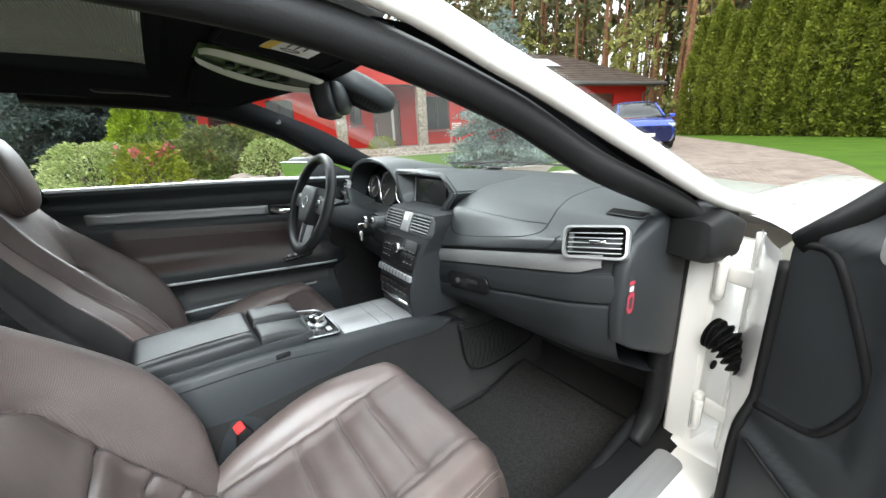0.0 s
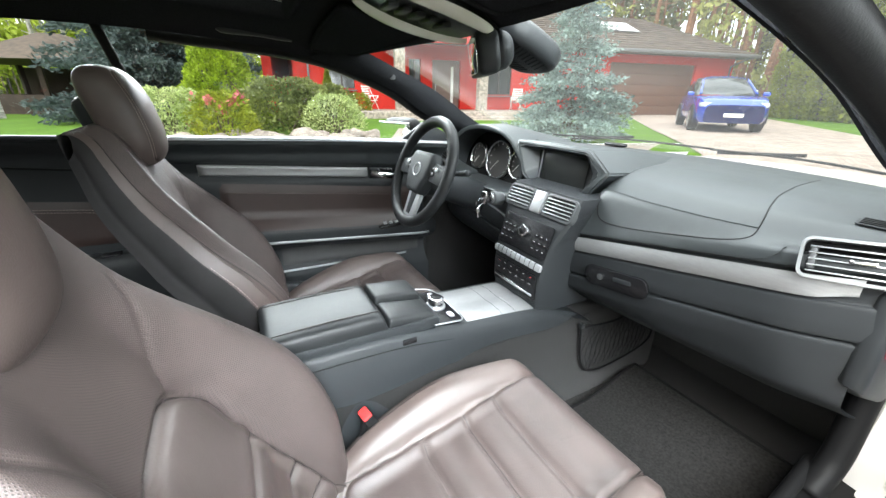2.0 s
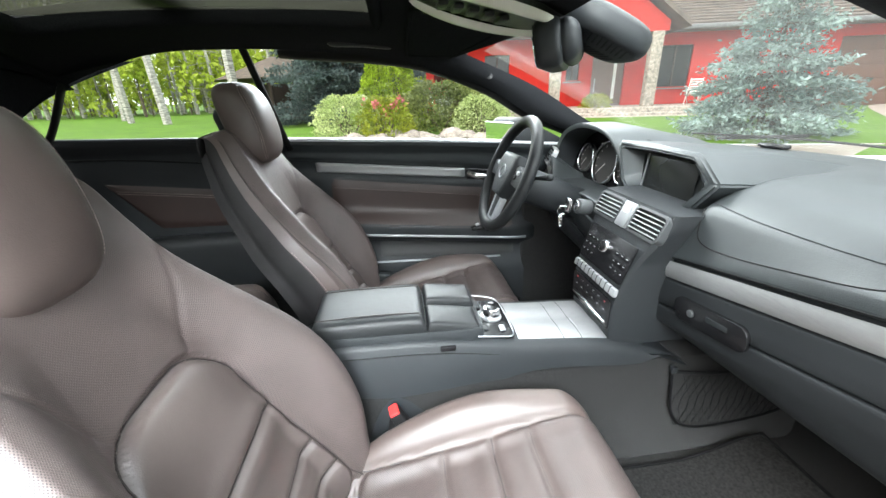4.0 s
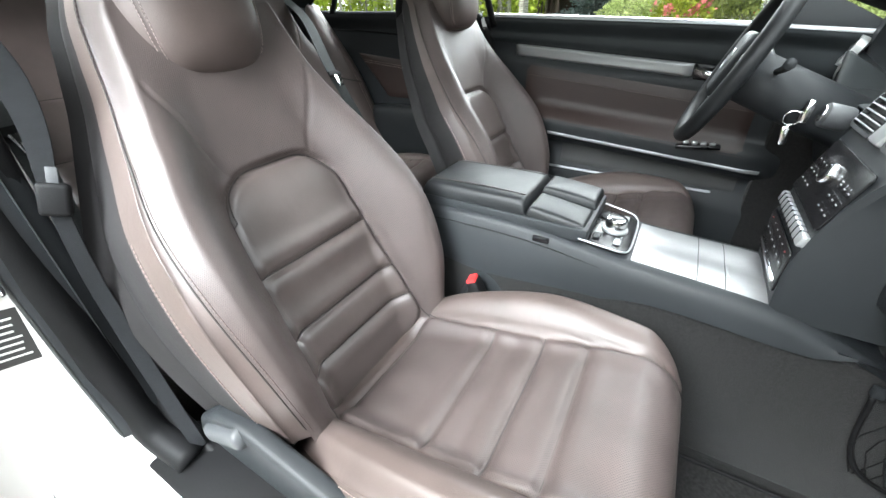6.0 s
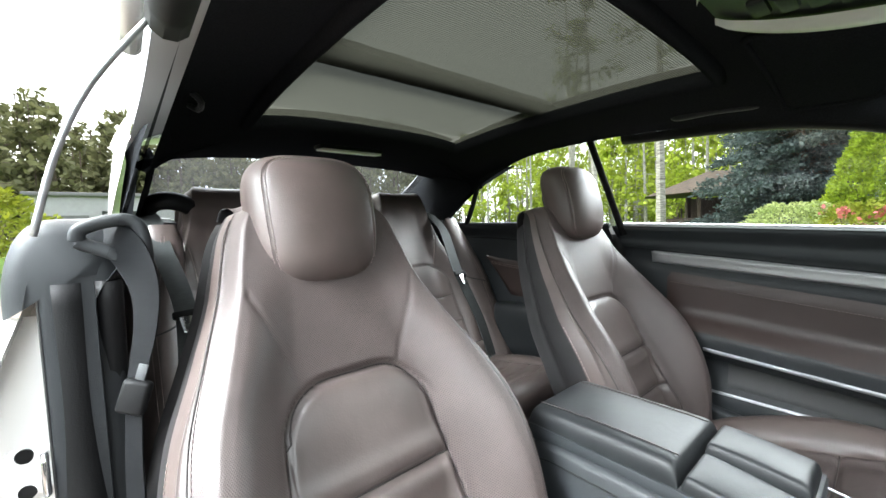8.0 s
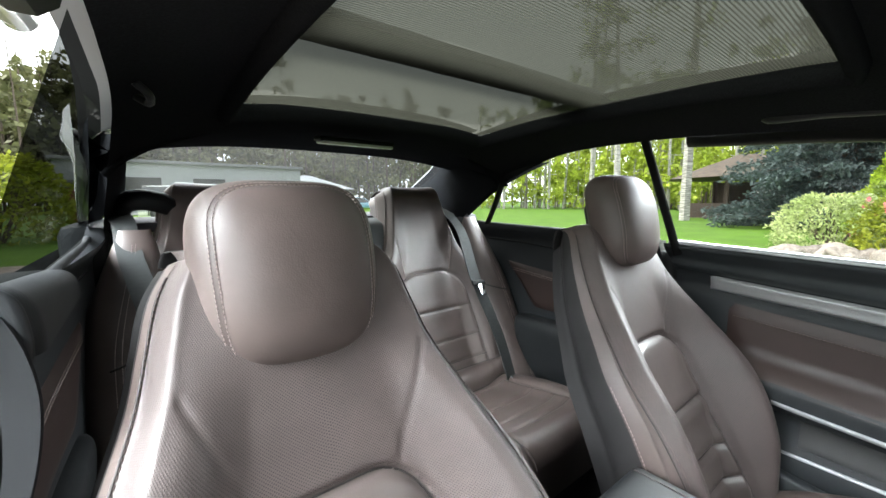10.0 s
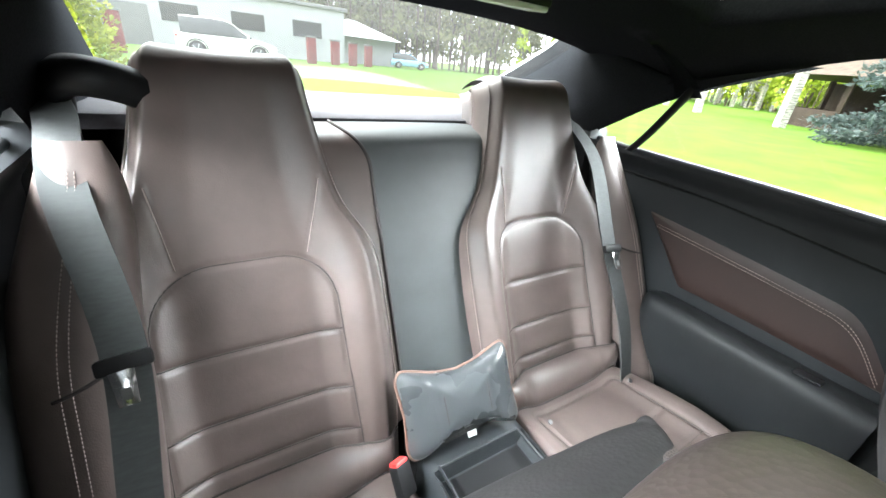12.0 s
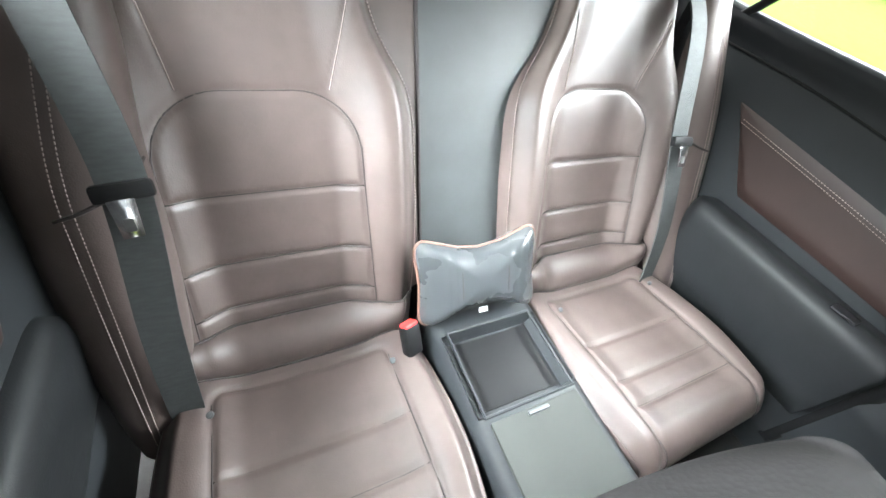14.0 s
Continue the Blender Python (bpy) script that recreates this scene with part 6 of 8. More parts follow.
part("end_flange", tube([(0.800, 0.930, 0.33), (0.802, 0.932, 0.62), (0.800, 0.930, 0.935)], 0.008, 8, 20), WHITE, door_2)
part("trim_edge_seal", tube([on_door(-0.004, z, 0.002) for z in lin(0.34, 0.93, 12)], 0.009, 8, 30), RUBBER, door_2)
part("trim_groove", tube([on_door(d, z, -0.002) for d, z in ((0.005, 0.962), (0.045, 0.965), (0.072, 0.945), (0.105, 0.88), (0.138, 0.80), (0.140, 0.76), (0.110, 0.69), (0.080, 0.664), (0.005, 0.655))], 0.0075, 8, 90), RUBBER, door_2)
part("door_belt", tube([on_door(d, door_top(d), -0.02) for d in lin(0, 1.12, 24)], 0.030, 12, 60, smooth_path=False, flat=0.8), RUBBER, door_2)
vent = part("handle_recess", prism(rounded(0.15, 0.05, 0.016), 0.006, DM @ Matrix(((0, 0, -1, -0.205), (-1, 0, 0, -0.27), (0, 1, 0, 0.992), (0, 0, 0, 1))), 0.002), ALU, door_2, "satin metal door release plate")
for k in range(2):
    part("slot", box(0.004, 0.10, 0.006, DM @ pose(-0.213, -0.27, 0.985 + 0.014 * k)), RUBBER, vent)
part("door_pocket", tube([on_door(d, z, 0.004) for d, z in ((0.02, 0.595), (0.10, 0.56), (0.25, 0.50), (0.45, 0.45))], 0.004, 6, 30), RUBBER, door_2)
for z in (0.835, 0.490):
    hg = part("hinge", box(0.085, 0.020, 0.040, pose(0.792, 0.925, z, 0, 4, -8), 0.008, 3), WHITE, door_2, "white painted door hinge")
    part("hinge_plate", box(0.022, 0.030, 0.105, pose(0.752, 0.905, z - 0.005), 0.009, 3), WHITE, hg)
    part("hinge_pin", rod(0.010, 0.07, pose(0.757, 0.893, z - 0.04), 14, 0.003), WHITE, hg)
    part("hinge_bolt", rod(0.011, 0.008, frame_to((0.823, 0.908, z - 0.012), (-0.6, -0.8, 0)), 6, 0.002), RUBBER, hg)
bel = tube([(0.752, 0.905, 0.698), (0.775, 0.900, 0.694), (0.805, 0.893, 0.676), (0.835, 0.88, 0.655)], lambda t: 0.031 + 0.007 * math.sin(t * 2 * math.pi * 7), 16, 100)
part("cable_bellows", bel, RUBBER, door_2, "black rubber cable bellows")
part("end_plug", rod(0.015, 0.004, frame_to((0.825, 0.893, 0.735), (-0.78, -0.62, 0)), 16, 0.002), RUBBER, door_2)
for z in (0.788, 0.742):
    part("striker_hole", rod(0.009, 0.003, frame_to((0.758, -0.440, z), (0.27, 1, 0)) @ pose(0, 0, 0.014), 14), RUBBER, doorway)
part("striker_bar", tube([(0.744, -0.420, 0.788), (0.742, -0.402, 0.786), (0.742, -0.402, 0.744), (0.744, -0.420, 0.742)], 0.004, 8, 16), CHROME, doorway)
for k in range(7):
    part("label_bar", box(0.038 - 0.005 * (k % 3), 0.001, 0.0030, pose(0.766 + 0.0006 * k, -0.4390 - 0.0002 * k, 0.694 - 0.0105 * k, 0, -6, -16)), PAPER, doorway)

# ---- small interior things ----
def at(root, ob):
    """Parent ob under root without moving it."""
    ob.parent = root
    ob.matrix_parent_inverse = Matrix.Translation(-Vector(root.location))
    return ob


def strap(points, widths, name, root, material=WEBBING, thick=0.0016, facing=(0, 1, 0.3), label=""):
    """A flat woven band along a smooth path, its face turned towards facing."""
    f = path_at(points)
    wf = curve_at(list(zip(lin(0, 1, len(widths)), widths)))
    fc = Vector(facing).normalized()
    bm = bmesh.new()
    rows = []
    n = 40
    for i in range(n):
        t = i / (n - 1)
        p, d = f(t), (f(min(1, t + 0.01)) - f(max(0, t - 0.01))).normalized()
        s = d.cross(fc).normalized()
        nrm = s.cross(d).normalized()
        w = wf(t) / 2
        rows.append([bm.verts.new(q) for q in (p - s * w + nrm * thick, p + s * w + nrm * thick, p + s * w - nrm * thick, p - s * w - nrm * thick)])
    for a, b in zip(rows, rows[1:]):
        for k in range(4):
            bm.faces.new((a[k], a[(k + 1) % 4], b[(k + 1) % 4], b[k]))
    bm.faces.new(rows[0][::-1])
    bm.faces.new(rows[-1])
    return at(root, part(name, tidy(bm, True, 40), material, None, label))


# interior mirror and the sensor housing behind it
mirror = thing("rear_view_mirror", "black interior rear-view mirror on a short stalk", "mirror", at=(-0.022, 0.345, 1.243))
mm = frame_to((-0.022, 0.345, 1.243), (-0.45, -0.87, -0.16), (0.88, -0.45, 0))
at(mirror, part("housing", prism(rounded(0.235, 0.084, 0.034), 0.046, mm @ pose(0, 0, -0.048), 0.012, 4), PLASTIC))
at(mirror, part("housing_back", prism(rounded(0.214, 0.074, 0.036), 0.050, mm @ pose(0, 0, -0.080), 0.026, 6), PLASTIC, None, "domed back of the mirror housing"))
at(mirror, part("mirror_glass", prism(rounded(0.222, 0.072, 0.030), 0.002, mm @ pose(0, 0, -0.0015), 0.0006), MIRROR, None, "mirror glass"))
at(mirror, part("switch_bar", box(0.05, 0.008, 0.004, mm @ pose(0, -0.030, 0.0005), 0.001), GLOSS))
at(mirror, part("stalk", tube([(0.0, 0.400, 1.258), (0.0, 0.420, 1.275), (0.0, 0.44, 1.288)], 0.012, 10, 10), PLASTIC))
sensor = thing("sensor_housing", "black louvred sensor cover at the top of the windscreen", "sensor cover", at=(0.0, 0.50, 1.27))
sh_out = [(0.080 * math.copysign(abs(math.cos(a)) ** 0.7, math.cos(a)), 0.088 * math.copysign(abs(math.sin(a)) ** 0.7, math.sin(a))) for a in lin(0, 2 * math.pi, 29)[:-1]]
at(sensor, part("cover", prism(sh_out, 0.052, frame_to((0.015, 0.462, 1.292), (0, -0.42, -0.90), (1, 0, 0)), 0.022, 5), PLASTIC))
for sx in (-1, 1):
    for k in range(8):
        at(sensor, part("louvre", box(0.045, 0.0035, 0.006, frame_to((0.015 + sx * 0.034, 0.412 + 0.010 * k, 1.2605 - 0.00467 * k), (0, -0.42, -0.90), (1, 0, 0)) @ pose(0, 0, 0, 0, 0, sx * 18), 0.0), RUBBER))

# overhead console: two pale lens crescents and dark switches
oh = thing("overhead_console", "overhead lamp console with two pale crescent lenses", "roof console", at=(0, 0.235, 1.31))
LENS = mat("pale translucent lamp lens", (0.72, 0.74, 0.66), 0.18, var=0.05)
at(oh, part("panel", grid(lambda u, v: Vector((0.125 * u * (1 - 0.35 * v * v), 0.215 + 0.13 * v, crown(0.215 + 0.13 * v) - 0.010 - 0.012 * (1 - u * u) * (1 - v * v))), lin(-1, 1, 20), lin(-1, 1, 20)), PLASTIC))
for sx in (-1, 1):
    def crescent(u, v):
        y = 0.215 + 0.128 * v
        w = 0.030 * math.sqrt(max(0, 1 - v * v)) + 0.001
        xm = sx * (0.040 + 0.062 * math.sqrt(max(0, 1 - v * v)))
        return Vector((xm + w * u, y, crown(y) - 0.026 + 0.012 * v * v - 0.010 * (1 - u * u)))
    at(oh, part("lens", grid(crescent, lin(-1, 1, 10), lin(-1, 1, 30)), LENS, None, "pale crescent lamp lens"))
for k in range(5):
    at(oh, part("switch", box(0.05, 0.020, 0.010, pose(0, 0.145 + 0.028 * k, crown(0.145 + 0.028 * k) - 0.027), 0.004), PLASTIC))

# sun visors, the passenger's with its warning label
for sx in (1, -1):
    v = thing("sun_visor", "charcoal cloth sun visor folded up against the roof" + (" with warning label" if sx > 0 else ""), "sun visor", "sun visors", at=(sx * 0.33, 0.22, 1.295))
    zf = lambda x, y: roof_point(x / edge_x(y), y).z - 0.014

    def vis(u, w):
        x, y = sx * (0.335 + 0.185 * u), 0.188 + 0.092 * w - (0.028 * u + 0.02 * u * u) * (w + 1) / 2
        return Vector((x, y, zf(x, y) - 0.010 * (1 - abs(u) ** 8) * (1 - abs(w) ** 8)))
    at(v, part("visor_panel", grid(vis, lin(-1, 1, 24), lin(-1, 1, 16)), LINER))
    at(v, part("visor_edge", tube([vis(u, w) + Vector((0, 0, -0.001)) for u, w in [(q, -1) for q in lin(-0.95, 0.95, 10)] + [(1, q) for q in lin(-0.9, 0.9, 6)] + [(q, 1) for q in lin(0.95, -0.95, 10)] + [(-1, q) for q in lin(0.9, -0.9, 6)]], 0.006, 6, smooth_path=False, closed=True), LINER))
    if sx > 0:
        lb = at(v, part("warning_label", grid(lambda u, w: vis(-0.02 + 0.32 * u, 0.0 + 0.42 * w) + Vector((0, 0, -0.0015)), lin(-1, 1, 4), lin(-1, 1, 4)), PAPER, None, "white warning label with yellow head"))
        at(v, part("label_head", grid(lambda u, w: vis(-0.02 + 0.32 * u, -0.34 + 0.08 * w) + Vector((0, 0, -0.0025)), lin(-1, 1, 4), lin(-1, 1, 3)), YELLOW))
        for k in range(3):
            at(v, part("label_line", grid(lambda u, w: vis(0.10 + 0.12 * u, -0.10 + 0.14 * k + 0.02 * w) + Vector((0, 0, -0.0025)), lin(-1, 1, 3), lin(-1, 1, 2)), NEAR_BLACK))
        at(v, part("label_symbol", tube([vis(-0.16 + 0.06 * math.cos(a), 0.02 + 0.16 * math.sin(a)) + Vector((0, 0, -0.002)) for a in lin(0, 6.283, 17)[:-1]], 0.0008, 5, smooth_path=False, closed=True), NEAR_BLACK))

# grab handles above the doors
for sx in (-1, 1):
    gh = thing("grab_handle", "black fold-down grab handle above the window", "grab handle", "grab handles", at=(sx * 0.535, -0.04, 1.335))
    p = [(sx * 0.530, -0.135, 1.338), (sx * 0.520, -0.125, 1.322), (sx * 0.520, -0.04, 1.319), (sx * 0.520, 0.045, 1.312), (sx * 0.530, 0.055, 1.325)]
    at(gh, part("bar", tube(p, 0.008, 10, 30, flat=1.4), PLASTIC))
    for y, z in ((-0.135, 1.338), (0.055, 1.325)):
        at(gh, part("mount", box(0.022, 0.030, 0.022, pose(sx * 0.532, y, z, 0, sx * -25), 0.006), SILVER))
# oval badge on the pillar covers
for sx in (-1, 1):
    pb = thing("pillar_badge", "small oval badge plate on the windscreen pillar", "badge", "pillar badges", at=(sx * 0.578, 0.36, 1.225))
    at(pb, part("plate", prism([(0.020 * math.cos(a), 0.011 * math.sin(a)) for a in lin(0, 6.283, 25)[:-1]], 0.002, frame_to((sx * 0.566, 0.365, 1.226), (-sx * 0.85, -0.5, 0.1), (0, 0.8, -0.5)), 0.0006), PLASTIC_GREY))

# rear roof lamp
rl = thing("rear_roof_lamp", "slim silver-grey reading lamp under the rear of the headliner", "roof lamp", at=(0.02, -0.975, 1.332))
at(rl, part("base", box(0.235, 0.060, 0.014, pose(0.02, -0.975, 1.333, -6), 0.006, 3), RUBBER))
at(rl, part("lens", box(0.225, 0.050, 0.010, pose(0.02, -0.972, 1.324, -6), 0.004, 3), LENS, None, "frosted lamp lens"))
# coat hook by the passenger's rear window
hk = thing("coat_hook", "small black coat hook on the roof rail", "coat hook", at=(0.52, -0.62, 1.325))
at(hk, part("hook", tube([(0.530, -0.60, 1.325), (0.515, -0.61, 1.312), (0.515, -0.65, 1.308), (0.530, -0.66, 1.318)], 0.006, 8, 16), PLASTIC))

# rear bench: middle panel, shelf ledge, outer bolsters
mid = thing("rear_centre_panel", "black leather centre panel between the rear seats", "seat panel", at=(0.0, -1.0, 0.55))


def mid_pt(u, v):
    y, z = -0.915 - 0.300 * v + 0.05 * v * v, 0.53 + 0.565 * v
    return Vector(((0.160 + 0.004 * math.cos(3 * v)) * u + 0.005, y - 0.030 * (1 - abs(u) ** 6) * (1 - 0.7 * smooth01(0.75, 1, v)), z))


MID = path_at([(0.155, -0.925, 0.53), (0.158, -1.005, 0.70), (0.165, -1.085, 0.87), (0.205, -1.138, 0.975), (0.245, -1.165, 1.035), (0.262, -1.195, 1.072), (0.266, -1.245, 1.090), (0.268, -1.300, 1.094), (0.268, -1.340, 1.070)])


def mid_cover(u, v):
    """The padded panel, which rolls back over its top to the shelf."""
    p = MID(v)
    w = p.x
    return Vector((w * u, p.y - 0.012 * (1 - abs(u) ** 6) * (1 - smooth01(0.5, 0.7, v)), p.z - 0.006 * abs(u) ** 4))


def mid_seam(v):
    return 0.115 + 0.055 * smooth01(0.45, 0.85, v)


at(mid, part("panel", grid(lambda k, v: mid_cover(-1 + (1 + mid_seam(v) / MID(v).x) * k, v), lin(0, 1, 26), lin(0, 1, 50)), GREY_LEATHER))
at(mid, part("side_wedge", grid(lambda k, v: mid_cover(mid_seam(v) / MID(v).x + (1 - mid_seam(v) / MID(v).x) * k, v), lin(0, 1, 10), lin(0, 1, 50)), BROWN, None, "brown leather wedge beside the panel"))
at(mid, part("gap_seam", tube([mid_cover(mid_seam(v) / MID(v).x, v) for v in lin(0, 0.95, 40)], 0.0042, 6, 60), SEAM))
at(mid, part("edge_piping", tube([mid_cover(-0.80, v) + Vector((0, 0.003, 0.002)) for v in lin(0, 0.62, 24)], 0.005, 6, 40), BROWN, None, "brown leather piping"))
for sx in (-1, 1):
    bl = thing("seat_side_bolster", "brown leather rear side bolster with double pale stitching", "seat bolster", "rear side bolsters", at=(sx * 0.61, -0.95, 0.5))

    def bolster_pt(u, v):
        y, z = -0.795 - 0.32 * v - 0.02 * math.sin(v * 3.14), 0.43 + 0.66 * v
        w = 0.075 * math.sin(math.pi * min(0.97, 0.06 + 0.92 * v)) ** 0.45 + 0.008
        a = u * math.pi / 2
        return Vector((sx * (0.603 - 0.045 * smooth01(0.55, 1.0, v) + w * 0.95 * math.sin(a)), y + 0.080 * (math.cos(a) - 0.5) * math.sin(math.pi * min(1, 0.1 + v * 0.9)) ** 0.5, z))
    at(bl, part("pad", grid(bolster_pt, lin(-1, 1, 26), lin(0, 1, 40)), BROWN))
    # crease drawn as a thin dark cord that carries its shade
    at(bl, part("fold", tube([bolster_pt(u, 0.56 - 0.05 * u) + Vector((0, 0.0005, 0)) for u in lin(-0.85, 0.15, 16)], 0.0028, 6, 30), SEAM, None, "dark line along a crease of the bolster"))
    for u in (-0.02, 0.08):
        at(bl, stitches([bolster_pt(u * 1, v) + Vector((0, 0.0012, 0)) for v in lin(0.05, 0.95, 90)], "stitching", None, THREAD, 0.006, 0.0011))

tray = thing("rear_tray_console", "grey-black rear centre console with open tray and lid", "console", at=(0.0, -0.6, 0.45))
cx = 0.012
at(tray, part("body", tidy(grid(lambda u, y: Vector((cx + (-0.125, -0.122, -0.112, -0.096, 0, 0.096, 0.112, 0.122, 0.125)[int(u)], y, (0.40, 0.515, 0.528, 0.530, 0.530, 0.530, 0.528, 0.515, 0.40)[int(u)] if abs(int(u) - 4) > 1 else (0.530 if not -0.795 < y < -0.632 else 0.497))), list(range(9)), [-0.84, -0.797, -0.790, -0.70, -0.638, -0.630, -0.55, -0.40, -0.36]), True, 50), PLASTIC))
at(tray, part("tray_mat", box(0.176, 0.140, 0.004, pose(cx, -0.714, 0.500), 0.001), RUBBER, None, "grey rubber tray mat"))
at(tray, part("tray_rim", tube([(cx + sx * 0.098, y, 0.531) for sx, y in ((-1, -0.80), (1, -0.80), (1, -0.628), (-1, -0.628))], 0.004, 8, smooth_path=False, closed=True), PLASTIC))
at(tray, part("lid", box(0.192, 0.225, 0.010, pose(cx, -0.505, 0.531), 0.004), mat("matt grey lid plastic", (0.036, 0.038, 0.036), 0.75, bump=0.2, bscale=900, scale=5, spec=0.12), None, "smooth grey cup-holder lid"))
at(tray, part("lid_grip", box(0.046, 0.008, 0.005, pose(cx, -0.608, 0.538), 0.002), PLASTIC_GREY))

# little neck cushion
PILLOW = leather("glossy dark grey leather", (0.030, 0.033, 0.035), 0.0, rough=0.28, crease=0.10)
pil = thing("neck_pillow", "bone-shaped black leather neck pillow with brown piping", "pillow", at=(0.035, -0.868, 0.535))
pm = frame_to((0.035, -0.862, 0.622), (0.10, 0.86, 0.50), (-1, 0, 0.02))


def bone(a):
    """The outline of the pillow, round its middle."""
    c, s = math.cos(a), math.sin(a)
    x, y = 0.135 * math.copysign(abs(c) ** 0.42, c), 0.098 * math.copysign(abs(s) ** 0.42, s)
    y *= 0.60 + 0.40 * min(1, abs(x) / 0.115) ** 2
    x *= 0.90 + 0.10 * min(1, abs(y) / 0.08) ** 2
    return x, y


for side, nm in ((1, "front_cover"), (-1, "back_cover")):
    def pill(u, v):
        x, y = bone(u * 2 * math.pi)
        return pm @ Vector((x * v, y * v, side * 0.042 * math.sqrt(max(0, 1 - v ** 2.4)) - side * 0.004 * math.exp(-((abs(x * v) - 0.065) / 0.004) ** 2)))
    at(pil, part(nm, grid(pill, lin(0, 1, 73)[:-1], [1e-4] + lin(0.08, 1, 18), closed=True), PILLOW))
at(pil, part("piping", tube([pm @ Vector((*bone(a), 0)) for a in lin(0, 2 * math.pi, 97)[:-1]], 0.0032, 6, smooth_path=False, closed=True), mat("brown piping", (0.11, 0.06, 0.045), 0.5)))
for x0 in (-0.048, 0.048):
    at(pil, part("seam", tube([pm @ Vector((x0, y, 0.0415 * math.sqrt(max(0.02, 1 - max(abs(x0) / 0.128, abs(y) / 0.064) ** 2.4)) + 0.0004)) for y in lin(-0.060, 0.060, 16)], 0.0012, 5, smooth_path=False), SEAM))
at(pil, part("care_tag", box(0.020, 0.012, 0.001, pm @ pose(0.01, -0.078, 0.004)), PAPER))

# rear seat belts with their tongues
for sx in (1, -1):
    sb = thing("seat_belt", "grey webbing rear seat belt with chrome-tipped tongue", "seat belt", "seat belts", at=(sx * 0.53, -0.93, 0.8))
    tx, bx = (0.535, 0.56) if sx > 0 else (0.440, 0.50)
    strap([(sx * (tx + 0.06), -1.235, 1.125), (sx * (tx + 0.045), -1.175, 1.105), (sx * (tx + 0.035), -1.07, 1.03), (sx * tx, -0.945, 0.86), (sx * (tx + bx) / 2, -0.85, 0.66), (sx * bx, -0.795, 0.455)], [0.05, 0.05, 0.05, 0.05, 0.048, 0.046], "webbing", sb, facing=(0, 0.8, 0.55))
    tm = frame_to((sx * tx, -0.930, 0.850), (0, 0.8, 0.5), (-1, 0, sx * 0.1))
    at(sb, part("tongue_body", box(0.062, 0.022, 0.013, tm, 0.005), RUBBER))
    at(sb, part("tongue_stem", prism([(-0.014, 0), (0.014, 0), (0.011, -0.045), (-0.011, -0.045)], 0.003, tm @ pose(-sx * 0.004, -0.008, 0.004), 0.001), CHROME, None, "chrome tongue plate"))
    at(sb, part("tongue_slot", prism(rounded(0.011, 0.015, 0.002), 0.0036, tm @ pose(-sx * 0.004, -0.038, 0.004)), NEAR_BLACK))
    if sx > 0:
        at(sb, part("belt_hood", tube([(sx * 0.60, -1.30, 1.10), (sx * 0.575, -1.22, 1.155), (sx * 0.53, -1.18, 1.165), (sx * 0.475, -1.20, 1.145), (sx * 0.455, -1.26, 1.10)], 0.022, 10, 30, flat=1.3), RUBBER, None, "black belt outlet hood"))

# belt feed and padded post beside the doorway
pf = thing("belt_feeder", "black padded door-post top with front seat belt", "belt guide", at=(0.68, -0.46, 1.0))


def bent(c, e):
    return math.copysign(abs(c) ** e, c)


def post_pt(u, v):
    """The padded cap of the door post: u over it from outside to inside, v back along the window's sill."""
    a = u * math.pi
    k = (1 - (1 - min(1, v * 7)) ** 2.5) ** 0.4
    c, q = math.cos(a), math.sin(a)
    x = 0.698 - 0.020 * v + (0.076 - 0.024 * v) * k * bent(c, 0.5)
    drop = 0.055 * max(0, c) ** 2 * (1 - v)
    return Vector((x, -0.394 - 0.33 * v + 0.006 * k * q, 1.008 + k * ((0.078 - 0.030 * v) * bent(q, 0.55) - drop)))


def post_column(u, v):
    """The flat-fronted trim of the post below the cap."""
    a = u * math.pi
    return Vector((0.697 + 0.040 * bent(math.cos(a), 0.4), -0.425 + 0.028 * bent(math.sin(a), 0.4) + 0.03 * smooth01(0.75, 1, v), 1.040 - 0.60 * v))


at(pf, part("post_pad", grid(post_pt, lin(0, 1, 40), lin(0, 1, 40)), PLASTIC, None, "dark padded post top"))
at(pf, part("post_front", grid(post_column, lin(0, 1, 36), lin(0, 1, 24)), PLASTIC, None, "black post trim"))
at(pf, part("post_seam", tube([post_column(0.16, v) + Vector((0, 0.001, 0)) for v in lin(0.03, 1, 24)], 0.0016, 6, 40), NEAR_BLACK))
loop = [(0.694, -0.384, 1.052), (0.690, -0.382, 1.066), (0.668, -0.378, 1.075), (0.644, -0.374, 1.077), (0.632, -0.372, 1.066), (0.628, -0.372, 1.035), (0.632, -0.374, 1.010), (0.642, -0.376, 1.012), (0.660, -0.380, 1.034), (0.684, -0.384, 1.046)]
at(pf, part("belt_guide", tube(loop + loop[:1], 0.0062, 10, 70, closed=False, flat=1.4), PLASTIC, None, "black belt guide frame"))
DARK_WEB = mat("dark belt webbing", (0.013, 0.014, 0.0155), 0.6, var=0.12, scale=60, bump=0.5, bscale=900, stretch=(1, 1, 4), spec=0.08)
strap([(0.690, -0.46, 1.050), (0.668, -0.400, 1.056), (0.652, -0.376, 1.046), (0.639, -0.364, 1.018), (0.632, -0.361, 0.98), (0.636, -0.361, 0.93), (0.650, -0.366, 0.86), (0.658, -0.372, 0.76), (0.660, -0.372, 0.66), (0.665, -0.34, 0.52), (0.672, -0.28, 0.40)], [0.046, 0.046, 0.044, 0.040, 0.032, 0.026, 0.020, 0.020, 0.022, 0.022, 0.020], "webbing", pf, DARK_WEB, facing=(0.45, 0.85, 0.1))
